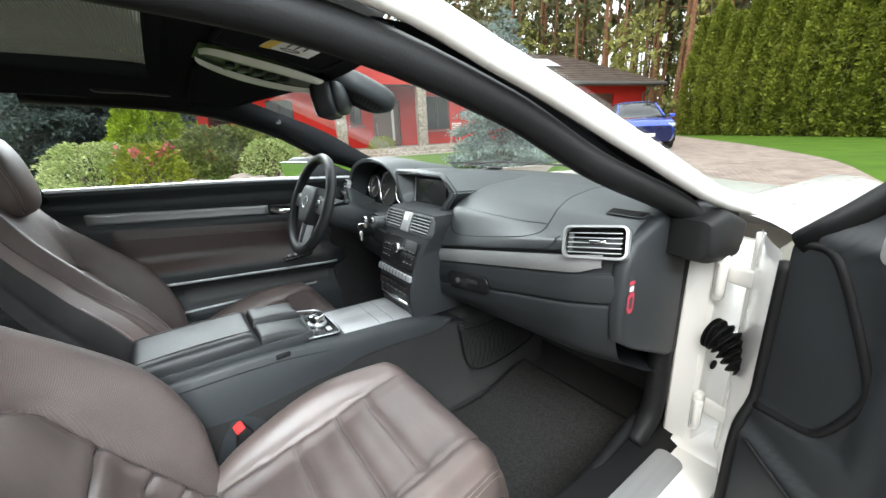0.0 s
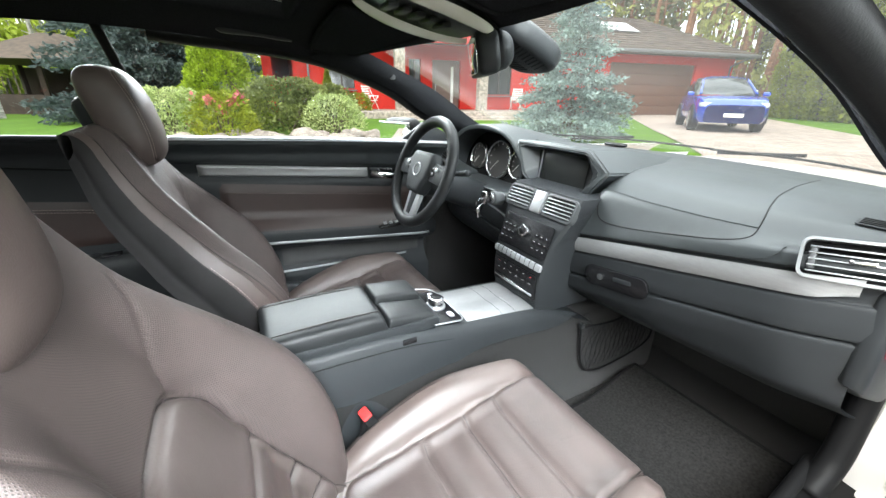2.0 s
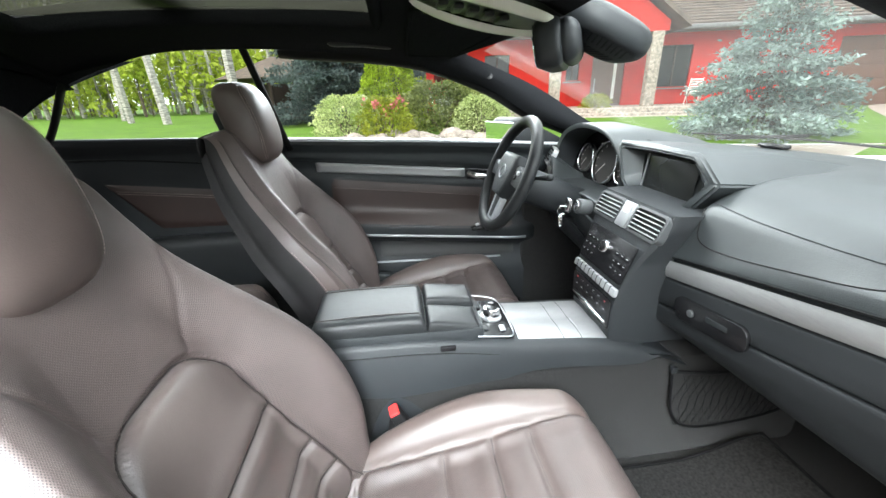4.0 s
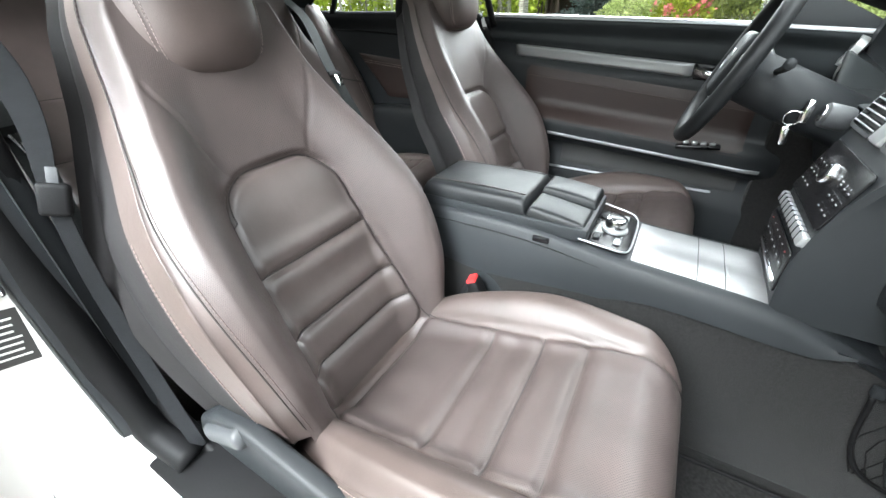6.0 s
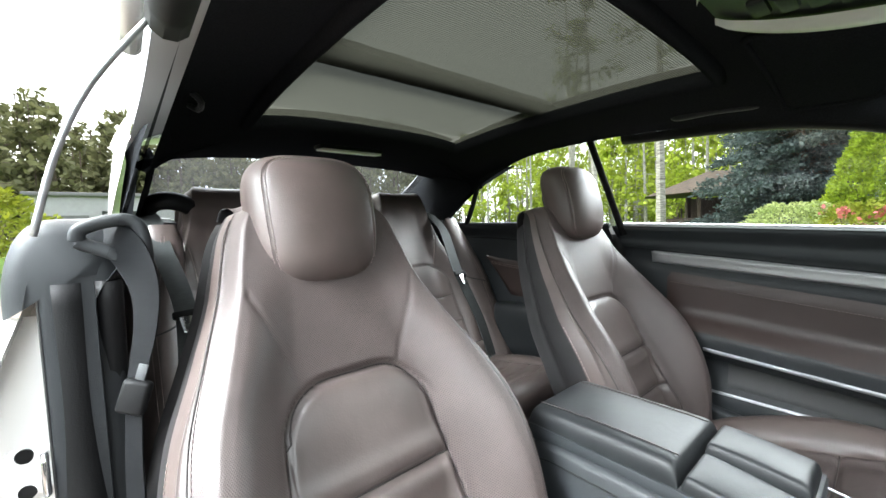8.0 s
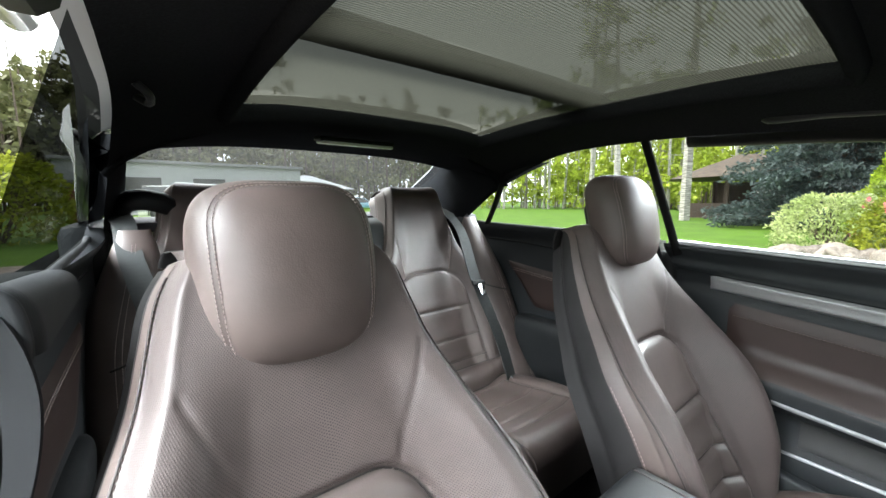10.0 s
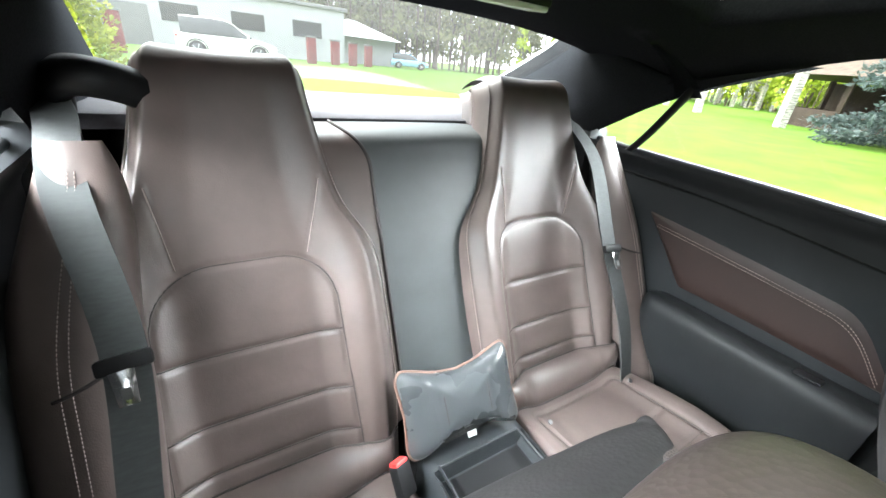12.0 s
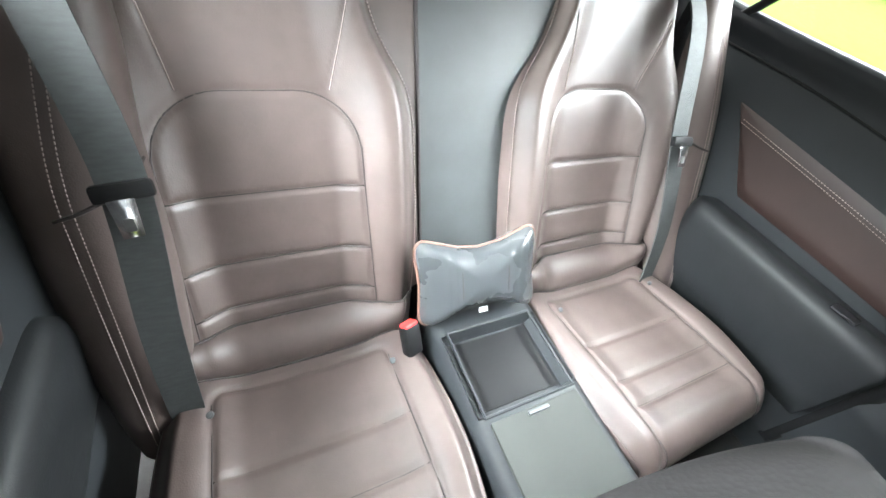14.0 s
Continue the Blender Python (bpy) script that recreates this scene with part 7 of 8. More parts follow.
tm = frame_to((0.652, -0.360, 0.850), (0.5, 0.85, 0.1), (0.85, -0.5, 0.3))
at(pf, part("tongue_body", box(0.034, 0.044, 0.015, tm, 0.006, 3), RUBBER))
at(pf, part("tongue_stem", box(0.012, 0.024, 0.003, tm @ pose(0, -0.030, 0), 0.001), PLASTIC_GREY, None, "chrome tongue plate"))

# passenger's footwell: mat and net pocket
fm = thing("floor_mat", "grey ribbed cloth floor mat in the footwell", "floor mat", at=(0.40, 0.62, 0.235))
at(fm, part("mat_sheet", grid(lambda u, v: Vector((0.395 + 0.245 * u, 0.62 + 0.34 * v, 0.238 + 0.06 * smooth01(0.3, 1, v) + 0.0006 * math.sin(60 * v))), lin(-1, 1, 20), lin(-1, 1, 90)), MAT_RIB))
at(fm, part("mat_edge", tube([(0.395 + 0.245 * a, 0.62 + 0.34 * b, 0.240 + 0.06 * smooth01(0.3, 1, b)) for a, b in [(q, -1) for q in lin(-1, 1, 6)] + [(1, q) for q in lin(-0.8, 1, 8)] + [(q, 1) for q in lin(0.8, -1, 6)] + [(-1, q) for q in lin(0.8, -0.8, 8)]], 0.005, 6, smooth_path=False, closed=True), RUBBER))
net = thing("net_pocket", "black elastic net pocket on the tunnel side", "net pocket", at=(0.155, 0.80, 0.45))
cord = [(0.135, 0.665, 0.530), (0.140, 0.80, 0.515), (0.140, 0.94, 0.525), (0.145, 1.000, 0.48), (0.145, 1.01, 0.39), (0.142, 0.90, 0.352), (0.138, 0.75, 0.345), (0.134, 0.69, 0.40)]
at(net, part("cord", tube(cord + cord[:1], 0.004, 8, 90), RUBBER, None, "thick elastic cord"))
bm = bmesh.new()
for k in range(13):
    y = 0.700 + 0.022 * k
    tube([(0.132, y, 0.515), (0.136, y + 0.03, 0.43), (0.134, y + 0.01, 0.355)], 0.0011, 4, 6, bm=bm)
    tube([(0.133, y + 0.02, 0.515), (0.137, y - 0.02, 0.43), (0.135, y + 0.005, 0.355)], 0.0011, 4, 6, bm=bm)
at(net, tagged(part("mesh", bm, RUBBER), kind="stuff"))
for y, z in ((0.668, 0.530), (0.945, 0.525)):
    at(net, part("hook", box(0.014, 0.016, 0.018, pose(0.133, y, z + 0.006), 0.003), PLASTIC))
ff = thing("footwell_fittings", "small chrome tie-down ring on the rear floor", "floor ring", at=(-0.40, -0.36, 0.24))
for k in range(2):
    at(ff, part("ring", tube([(-0.36 - 0.12 * k + 0.028 * math.cos(a), -0.34 + 0.05 * k + 0.02 * math.sin(a), 0.262) for a in lin(0, 6.283, 21)[:-1]], 0.004, 6, smooth_path=False, closed=True), CHROME))

# driver's door mirror outside, wipers and dash sensor
dmz = thing("door_mirror", "white and black exterior mirror on the driver's door", "door mirror", at=(-0.90, 0.62, 1.03))
at(dmz, part("shell", box(0.20, 0.10, 0.145, pose(-0.865, 0.533, 1.000, 0, 0, 28), 0.05, 5), RUBBER))
at(dmz, part("mirror_glass", box(0.170, 0.004, 0.112, pose(-0.841, 0.484, 1.000, 5, 0, 28), 0.02, 3), MIRROR))
at(dmz, part("foot", box(0.14, 0.06, 0.03, pose(-0.77, 0.575, 0.970), 0.012), RUBBER))
at(dmz, part("corner_cover", prism([(0.44, 1.005), (0.54, 1.07), (0.70, 0.99), (0.68, 0.965)], 0.014, Matrix(((0, 0, -1, -0.655), (1, 0, 0, 0), (0, 1, 0, 0), (0, 0, 0, 1))), 0.004), PLASTIC))
for x0, y0, x1, y1 in ((-0.62, 1.20, 0.02, 1.35), (0.02, 1.33, 0.55, 1.20)):
    wp = thing("wiper", "thin black windscreen wiper at rest", "wiper", "wipers", at=(x0, y0, 0.99))
    at(wp, part("blade", tube([(x0, y0, 1.000), ((x0 + x1) / 2, (y0 + y1) / 2 + 0.05, 1.002), (x1, y1, 1.000)], 0.004, 6, 20), RUBBER))
    at(wp, part("arm", tube([(x0 * 0.9, y0 + 0.06, 0.985), ((x0 + x1) / 2, (y0 + y1) / 2 + 0.07, 1.012)], 0.006, 6, 12), RUBBER))
ds = thing("sun_sensor", "small dark oval sensor dome on the dashboard", "sensor", at=(-0.27, 1.20, 0.99))
at(ds, part("dome", prism([(0.050 * math.cos(a), 0.028 * math.sin(a)) for a in lin(0, 6.283, 33)[:-1]], 0.012, pose(-0.27, 1.20, 0.985, -2), 0.005, 3), GLOSS))

# ---- outside: ground ----
def ground_z(x, y):
    r = math.hypot(x, y)
    return 0.2 * smooth01(4, 12, r) + 0.03 * noise.noise(Vector((x * 0.15, y * 0.15, 0))) * smooth01(6, 14, r)


GRASS = mat("mown lawn", (0.088, 0.172, 0.014), 0.9, color2=(0.055, 0.115, 0.009), scale=1.4, bump=1.0, bscale=45, detail=9, spec=0.2)
ring = [0, 1, 2, 3, 4.5, 6, 8, 10, 12.5, 15, 18, 22, 27, 33, 40, 55, 80, 130, 250, 600, 1500]
bm = grid(lambda a, r: (r * math.cos(a), r * math.sin(a), ground_z(r * math.cos(a), r * math.sin(a))), lin(0, 2 * math.pi, 97)[:-1], ring, closed=True)
bmesh.ops.remove_doubles(bm, verts=bm.verts, dist=1e-4)
part("ground", bm, GRASS, None, "bright green mown lawn", kind="structure", category="lawn")

# paved drive from under the car to the garage: a sheet with rows of small setts in its relief
PAVING = mat("brownish concrete setts", (0.34, 0.29, 0.255), 0.85, var=0.25, scale=3, bump=0.4, bscale=120, spec=0.3)
nt = PAVING.node_tree
n, l = nt.nodes, nt.links
br = n.new("ShaderNodeTexBrick")
tc = n.new("ShaderNodeTexCoord")
l.new(tc.outputs["Object"], br.inputs["Vector"])
br.inputs["Scale"].default_value = 1.0
br.inputs["Brick Width"].default_value, br.inputs["Row Height"].default_value, br.inputs["Mortar Size"].default_value = 0.1, 0.1, 0.008
br.inputs["Color1"].default_value, br.inputs["Color2"].default_value, br.inputs["Mortar"].default_value = (1, 1, 1, 1), (0.80, 0.74, 0.70, 1), (0.55, 0.52, 0.49, 1)
mx = n.new("ShaderNodeMixRGB")
mx.blend_type = "MULTIPLY"
mx.inputs[0].default_value = 0.9
p = n["Principled BSDF"]
l.new(p.inputs["Base Color"].links[0].from_socket, mx.inputs[1])
l.new(br.outputs["Color"], mx.inputs[2])
l.new(mx.outputs[0], p.inputs["Base Color"])
left_edge = path_at([(-1.9, -9, 0), (-1.9, 0, 0), (-1.9, 5, 0), (-3.2, 7.6, 0), (-5.6, 10.2, 0), (-9.5, 14.5, 0), (-14.5, 20.5, 0), (-15.6, 23, 0)])
right_edge = path_at([(4.6, -9, 0), (4.4, 0, 0), (2.2, 5, 0), (0.5, 8.0, 0), (-0.9, 11.5, 0), (-4.0, 17.0, 0), (-8.5, 23.5, 0), (-13.0, 30.5, 0)])


def drive_pt(u, v):
    p = left_edge(v).lerp(right_edge(v), u)
    return (p.x, p.y, ground_z(p.x, p.y) + 0.02)


part("pavement", grid(drive_pt, lin(0, 1, 14), lin(0, 1, 60)), PAVING, None, "brownish paved drive of small concrete setts", kind="structure", category="driveway")


# ---- outside: plants ----
class Soup:
    """Many small faces gathered in arrays and linked as one mesh."""

    def __init__(self):
        self.v, self.f, self.m, self.n = [], [], [], 0

    def quads(self, corners, mi=0):
        k = len(corners)
        self.v.append(corners.reshape(-1, 3))
        self.f.append(np.arange(4 * k).reshape(-1, 4) + self.n)
        self.m.append(np.full(k, mi))
        self.n += 4 * k

    def leaves(self, pts, size, rng, mi=0, droop=0.3, aspect=0.55, away=None):
        """A leaf-shaped card at each place, turned at random; away leans them outwards from a point."""
        k = len(pts)
        a = rng.normal(size=(k, 3))
        if away is not None:
            a = a * 0.6 + away
        a[:, 2] -= droop
        a /= np.linalg.norm(a, axis=1)[:, None]
        b = np.cross(a, rng.normal(size=(k, 3)))
        b /= np.linalg.norm(b, axis=1)[:, None] + 1e-9
        s = size * rng.uniform(0.6, 1.3, k)[:, None]
        h = b * s * aspect * 0.5
        self.quads(np.stack([pts, pts + a * s * 0.5 + h, pts + a * s, pts + a * s * 0.5 - h], 1), mi)

    def limb(self, p0, p1, r0, r1, mi=1, sides=6):
        p0, p1 = np.array(p0, float), np.array(p1, float)
        d = p1 - p0
        d /= np.linalg.norm(d) + 1e-9
        s = np.cross(d, (0.31, 0.77, 0.55))
        s /= np.linalg.norm(s)
        t = np.cross(d, s)
        ang = np.linspace(0, 2 * math.pi, sides + 1)
        o = np.cos(ang)[:, None] * s + np.sin(ang)[:, None] * t
        self.quads(np.stack([p0 + r0 * o[:-1], p0 + r0 * o[1:], p1 + r1 * o[1:], p1 + r1 * o[:-1]], 1), mi)

    def link(self, name, mats, parent=None, label="", smooth=False, **tags):
        me = bpy.data.meshes.new(name)
        v, f = np.concatenate(self.v), np.concatenate(self.f)
        me.from_pydata(v.tolist(), [], f.tolist())
        for m in mats:
            me.materials.append(m)
        me.polygons.foreach_set("material_index", np.concatenate(self.m).astype(np.int32))
        me.update()
        ob = new(name, me)
        if parent is not None:
            ob.parent = parent
        return tagged(ob, label, **tags)


def leaf_mat(name, c1, c2, isl=0.35):
    m = mat(name, c1, 0.65, color2=c2, scale=1.5, per_island=isl, spec=0.3)
    nt = m.node_tree
    n, l = nt.nodes, nt.links
    p = n["Principled BSDF"]
    tr = n.new("ShaderNodeBsdfTranslucent")
    mx = n.new("ShaderNodeMixShader")
    mx.inputs[0].default_value = 0.3
    l.new(p.inputs["Base Color"].links[0].from_socket, tr.inputs[0])
    l.new(p.outputs[0], mx.inputs[1])
    l.new(tr.outputs[0], mx.inputs[2])
    l.new(mx.outputs[0], n["Material Output"].inputs[0])
    return m


THUJA = leaf_mat("thuja scales", (0.26, 0.30, 0.040), (0.14, 0.175, 0.024))
CONE = leaf_mat("bright dwarf spruce needles", (0.34, 0.45, 0.032), (0.18, 0.26, 0.020))
BLUE = leaf_mat("blue spruce needles", (0.30, 0.38, 0.36), (0.16, 0.22, 0.215))
BLUEDARK = leaf_mat("dark spruce needles", (0.12, 0.155, 0.15), (0.05, 0.072, 0.072))
PALELEAF = leaf_mat("pale variegated leaves", (0.55, 0.60, 0.30), (0.27, 0.35, 0.11))
YELLEAF = leaf_mat("yellow-green shrub leaves", (0.34, 0.36, 0.04), (0.17, 0.22, 0.025))
JUNIPER = leaf_mat("dark juniper", (0.21, 0.24, 0.07), (0.09, 0.115, 0.04))
PINE = leaf_mat("pine needles", (0.20, 0.205, 0.095), (0.12, 0.125, 0.06))
HAZEL = leaf_mat("pale young leaves", (0.38, 0.39, 0.12), (0.24, 0.25, 0.08))
SPRING = leaf_mat("young birch leaves", (0.44, 0.52, 0.07), (0.27, 0.35, 0.035))
PETAL = leaf_mat("salmon pink petals", (0.60, 0.22, 0.15), (0.55, 0.15, 0.18))
BARK = mat("grey-brown bark", (0.11, 0.085, 0.065), 0.9, var=0.4, scale=12, bump=0.8, bscale=60)
PINEBARK = mat("orange pine bark", (0.22, 0.11, 0.06), 0.9, var=0.4, scale=6, bump=0.8, bscale=40)
BIRCH = mat("birch bark", (0.55, 0.53, 0.48), 0.8, color2=(0.10, 0.09, 0.08), scale=3.5, stretch=(1, 1, 6), bump=0.4, bscale=40)


def conifer(name, label, x, y, h, r, mats, layers, per, size, seed, group="", ragged=0.12, full=1.0, category="conifer tree"):
    """A spruce: trunk, tiers of drooping boughs and needle sprays along them."""
    rng = np.random.default_rng(seed)
    z0 = ground_z(x, y)
    tree = thing(name, label, category, group, at=(x, y, z0))
    t = Soup()
    for k in range(6):
        t.limb((0, 0, h * k / 6 - (0.1 if k == 0 else 0)), (0, 0, h * (k + 1) / 6), 0.03 * h * (1 - k / 6.2) * 0.6, 0.03 * h * (1 - (k + 1) / 6.2) * 0.6, 0, 8)
    t.link("trunk", [BARK], tree)
    s = Soup()
    for i in range(layers):
        f = (i + rng.uniform(0, 0.5)) / layers
        z = h * (0.04 + 0.95 * f)
        reach = r * (1 - f) ** full * rng.uniform(0.85, 1.1) + 0.05
        for b in range(max(5, int(15 * (1 - 0.6 * f)))):
            a = rng.uniform(0, 2 * math.pi)
            ln = reach * rng.uniform(1 - ragged * 3, 1 + ragged)
            tip = np.array((math.cos(a) * ln, math.sin(a) * ln, z - 0.16 * ln + 0.10 * ln * f))
            root = np.array((0, 0, z + 0.05 * ln))
            s.limb(root, tip, 0.012 * h * 0.3, 0.004, 1, 3)
            k = max(6, int(per * ln / r))
            tt = rng.uniform(0.25, 1.0, k) ** 0.7
            pts = root + (tip - root) * tt[:, None] + rng.normal(size=(k, 3)) * np.array((1, 1, 0.45)) * size * 0.9
            out = np.tile(np.array((math.cos(a), math.sin(a), 0.05)), (k, 1))
            s.leaves(pts, size, rng, 0, 0.1, 0.4, out * 0.9)
    s.link("crown", [mats, BARK], tree)
    return tree


def blob_shrub(name, label, x, y, h, r, material, count, size, seed, profile, category="shrub", group="", flowers=0, stems=True):
    """A shrub whose outline over its height is given by profile(f); leaves sit in uneven clumps near its surface."""
    rng = np.random.default_rng(seed)
    z0 = ground_z(x, y)
    sh = thing(name, label, category, group, at=(x, y, z0))
    st = Soup()
    for k in range(9):
        a = rng.uniform(0, 6.28)
        q = (0.5 * r * math.cos(a), 0.5 * r * math.sin(a), h * rng.uniform(0.4, 0.8))
        st.limb((0.05 * math.cos(a), 0.05 * math.sin(a), -0.1), q, 0.02 + 0.01 * h, 0.008, 0, 5)
    st.link("trunk", [BARK], sh, kind="stuff")
    s = Soup()
    f = rng.uniform(0, 1, count) ** 0.9
    a = rng.uniform(0, 2 * math.pi, count)
    rad = np.array([profile(v) for v in f]) * r
    lump = 1 + 0.10 * np.sin(a * 5 + f * 9 + seed) + 0.08 * np.sin(a * 11 - f * 23) + 0.06 * np.sin(f * 41 + a * 3)
    depth = 1 - np.abs(rng.normal(0, 0.13, count))
    pts = np.stack([np.cos(a) * rad * lump * depth, np.sin(a) * rad * lump * depth, f * h * (1 + 0.03 * np.sin(a * 7))], 1)
    out = np.stack([np.cos(a), np.sin(a), 0.6 * np.ones(count)], 1)
    s.leaves(pts, size, rng, 0, 0.0, 0.5, out * 0.7)
    s.link("crown", [material], sh)
    if flowers:
        fl = Soup()
        for k in range(flowers):
            i = rng.integers(count)
            c = pts[i] + out[i] * 0.06
            fl.leaves(c + rng.normal(size=(26, 3)) * 0.055, 0.09, rng, 0, 0.0, 0.8)
        fl.link("blossom", [PETAL], sh, "salmon pink blossoms", kind="stuff")
    return sh


dome = lambda f: math.sqrt(max(0, 1 - (f * 1.02 - 0.25) ** 2 / 0.72)) if f < 1 else 0.1
cone_prof = lambda f: (1 - f ** 1.15) * 0.97 + 0.03
thuja_prof = lambda f: min(1, 0.78 + 0.6 * f) * (1 - max(0, f - 0.25) ** 1.6 * 1.28) + 0.03

# a rank of clipped columnar thujas behind the drive
first = None
for k in range(18):
    q = k / 17
    x, y = -10.4 + 18.4 * q, 28.4 - 11.8 * q
    if k % 3 == 0 or k < 3:
        first_k = blob_shrub("thuja", "tall dense columnar green thuja in a clipped rank", x, y, 6.6 + 0.5 * math.sin(k * 2.1), 0.92, THUJA, 15000, 0.17, 40 + k, thuja_prof, "hedge tree", "thuja hedge")
        if k < 3:
            base = [first_k] if k == 0 else base + [first_k]
    else:
        copy_thing(base[k % 3], pose(x, y, ground_z(x, y), 0, 0, 57 * k))
conifer("blue_spruce", "young silver-blue spruce with layered boughs on the lawn", -6.85, 7.77, 3.9, 1.55, BLUE, 22, 190, 0.11, 5, ragged=0.2)
conifer("blue_spruce", "tall dark blue spruce behind the flower bed", -17.45, -1.95, 10, 3.6, BLUEDARK, 44, 420, 0.17, 6, ragged=0.2)
conifer("blue_spruce", "tall dark blue spruce behind the flower bed", -21.5, -1.2, 11, 3.6, BLUEDARK, 44, 380, 0.18, 7, ragged=0.2)
blob_shrub("cone_spruce", "bright green cone-shaped dwarf spruce", -12.6, -0.05, 3.3, 1.25, CONE, 22000, 0.10, 8, cone_prof, "conifer shrub")
blob_shrub("variegated_bush", "pale green and cream variegated bush in bloom bed", -9.87, -1.12, 1.05, 0.85, PALELEAF, 6000, 0.075, 9, dome)
blob_shrub("azalea", "yellow-green azalea with salmon pink blossoms", -9.3, -0.15, 1.02, 0.62, YELLEAF, 3600, 0.085, 10, dome, flowers=9)
blob_shrub("juniper", "dark green spreading juniper bush", -11.3, 1.5, 1.30, 1.30, JUNIPER, 9000, 0.11, 11, dome)
blob_shrub("variegated_bush", "small pale green bush beside the boulders", -9.9, 2.4, 0.95, 0.75, PALELEAF, 4500, 0.07, 12, dome)
blob_shrub("juniper", "dark green low juniper bush", -12.9, 2.8, 1.2, 1.1, JUNIPER, 5000, 0.11, 13, dome)
blob_shrub("terrace_plant", "small yellow-green shrub by the terrace", -17.4, 5.4, 1.0, 0.55, YELLEAF, 2500, 0.09, 14, dome)
blob_shrub("terrace_plant", "small yellow-green shrub by the terrace", -16.2, 8.9, 0.8, 0.6, YELLEAF, 2500, 0.09, 15, dome)
blob_shrub("conifer_sapling", "small pointed green conifer by the house wall", -18.4, 4.3, 1.9, 0.45, THUJA, 3000, 0.10, 16, cone_prof, "conifer shrub")
for k, (x, y, h, r) in enumerate(((3.6, -14.5, 2.2, 1.6), (6.2, -15.5, 2.4, 1.8), (8.6, -13.5, 2.0, 1.7))):
    blob_shrub("forsythia", "yellow flowering shrub on the lawn", x, y, h, r, YELLEAF, 4000, 0.16, 60 + k, dome, group="forsythias")

# boulders round the bed
ROCK = mat("pale field boulder", (0.24, 0.205, 0.175), 0.85, var=0.35, scale=5, bump=0.6, bscale=60, per_object=0.25)
rock_meshes = []
for k in range(4):
    bm = bmesh.new()
    bmesh.ops.create_icosphere(bm, subdivisions=3, radius=1)
    for v in bm.verts:
        q = v.co.copy()
        v.co *= 0.82 + 0.30 * noise.noise(q * 1.1 + Vector((k * 7, 0, 0))) + 0.10 * noise.noise(q * 3 + Vector((0, k * 5, 0)))
        v.co.z *= 0.72
    me = bpy.data.meshes.new("boulder")
    tidy(bm, True, 70).to_mesh(me)
    bm.free()
    me.materials.append(ROCK)
    rock_meshes.append(me)
rng = np.random.default_rng(3)
for k in range(34):
    q = k / 33
    x, y = -8.75 + 1.0 * (q - 0.3) ** 2 + rng.normal() * 0.18, -1.3 + 4.3 * q + rng.normal() * 0.06
    s = rng.uniform(0.16, 0.31)
    ob = tagged(new("boulder", rock_meshes[k % 4]), "rounded pale field boulder edging the flower bed", "boulder", "boulders")
    ob.matrix_basis = Matrix.Translation((x, y, ground_z(x, y) + s * 0.35)) @ Matrix.Rotation(rng.uniform(0, 6.28), 4, "Z") @ Matrix.Diagonal((s * 1.25, s * 1.1, s, 1))

# ---- outside: woods ----
rng = np.random.default_rng(21)


def wood(name, label, spots, hmin, hmax, leaf, bark, leafsize, per, crown_from, spread, lean=0.02):
    """Many far trees of one kind gathered in one mesh: bare trunks, branches and ragged crowns."""
    s = Soup()
    for x, y in spots:
        h = rng.uniform(hmin, hmax)
        z0 = ground_z(x, y)
        lx, ly = rng.normal() * lean * h, rng.normal() * lean * h
        r = 0.012 * h * rng.uniform(0.8, 1.3)
        for k in range(4):
            a, b = k / 4, (k + 1) / 4
            s.limb((x + lx * a, y + ly * a, z0 + h * a - (0.3 if k == 0 else 0)), (x + lx * b, y + ly * b, z0 + h * b), r * (1 - 0.8 * a), r * (1 - 0.8 * b), 1, 5)
        for b in range(rng.integers(9, 15)):
            f = crown_from + (1 - crown_from) * rng.uniform() ** 0.8
            a = rng.uniform(0, 6.28)
            ln = spread * h * (1.15 - f) * rng.uniform(0.5, 1.2) + 0.3
            p0 = np.array((x + lx * f, y + ly * f, z0 + h * f))
            p1 = p0 + np.array((math.cos(a) * ln, math.sin(a) * ln, ln * rng.uniform(-0.1, 0.5)))
            s.limb(p0, p1, r * 0.28, r * 0.06, 1, 3)
            k = int(per * rng.uniform(0.5, 1.4))
            tt = rng.uniform(0.3, 1.05, k)
            pts = p0 + (p1 - p0) * tt[:, None] + rng.normal(size=(k, 3)) * 0.16 * ln
            s.leaves(pts, leafsize, rng, 0, 0.15, 0.6)
    s.link(name, [leaf, bark], None, label, kind="stuff", category="woods")


def spots(n, f):
    return [f(rng.uniform(), rng.uniform()) for _ in range(n)]


# pines behind house and hedge
wood("pine_wood", "tall pine wood with bare orange trunks behind the house", spots(240, lambda a, b: (-62 + 78 * a, 42 - 8 * a + 26 * b - 16 * (1 - a))), 15, 21, PINE, PINEBARK, 0.75, 16, 0.45, 0.16)
wood("undergrowth", "light green young trees under the pines", spots(170, lambda a, b: (-60 + 76 * a, 40 - 6 * a + 24 * b - 16 * (1 - a))), 4, 12, HAZEL, BARK, 0.42, 22, 0.08, 0.3)
# dense wood beyond the yard behind the car
wood("yard_wood", "dense mixed wood beyond the yard buildings", spots(170, lambda a, b: (-48 + 84 * a, -58 - 24 * b + 10 * abs(a - 0.5))), 11, 20, PINE, BARK, 0.9, 26, 0.15, 0.2)
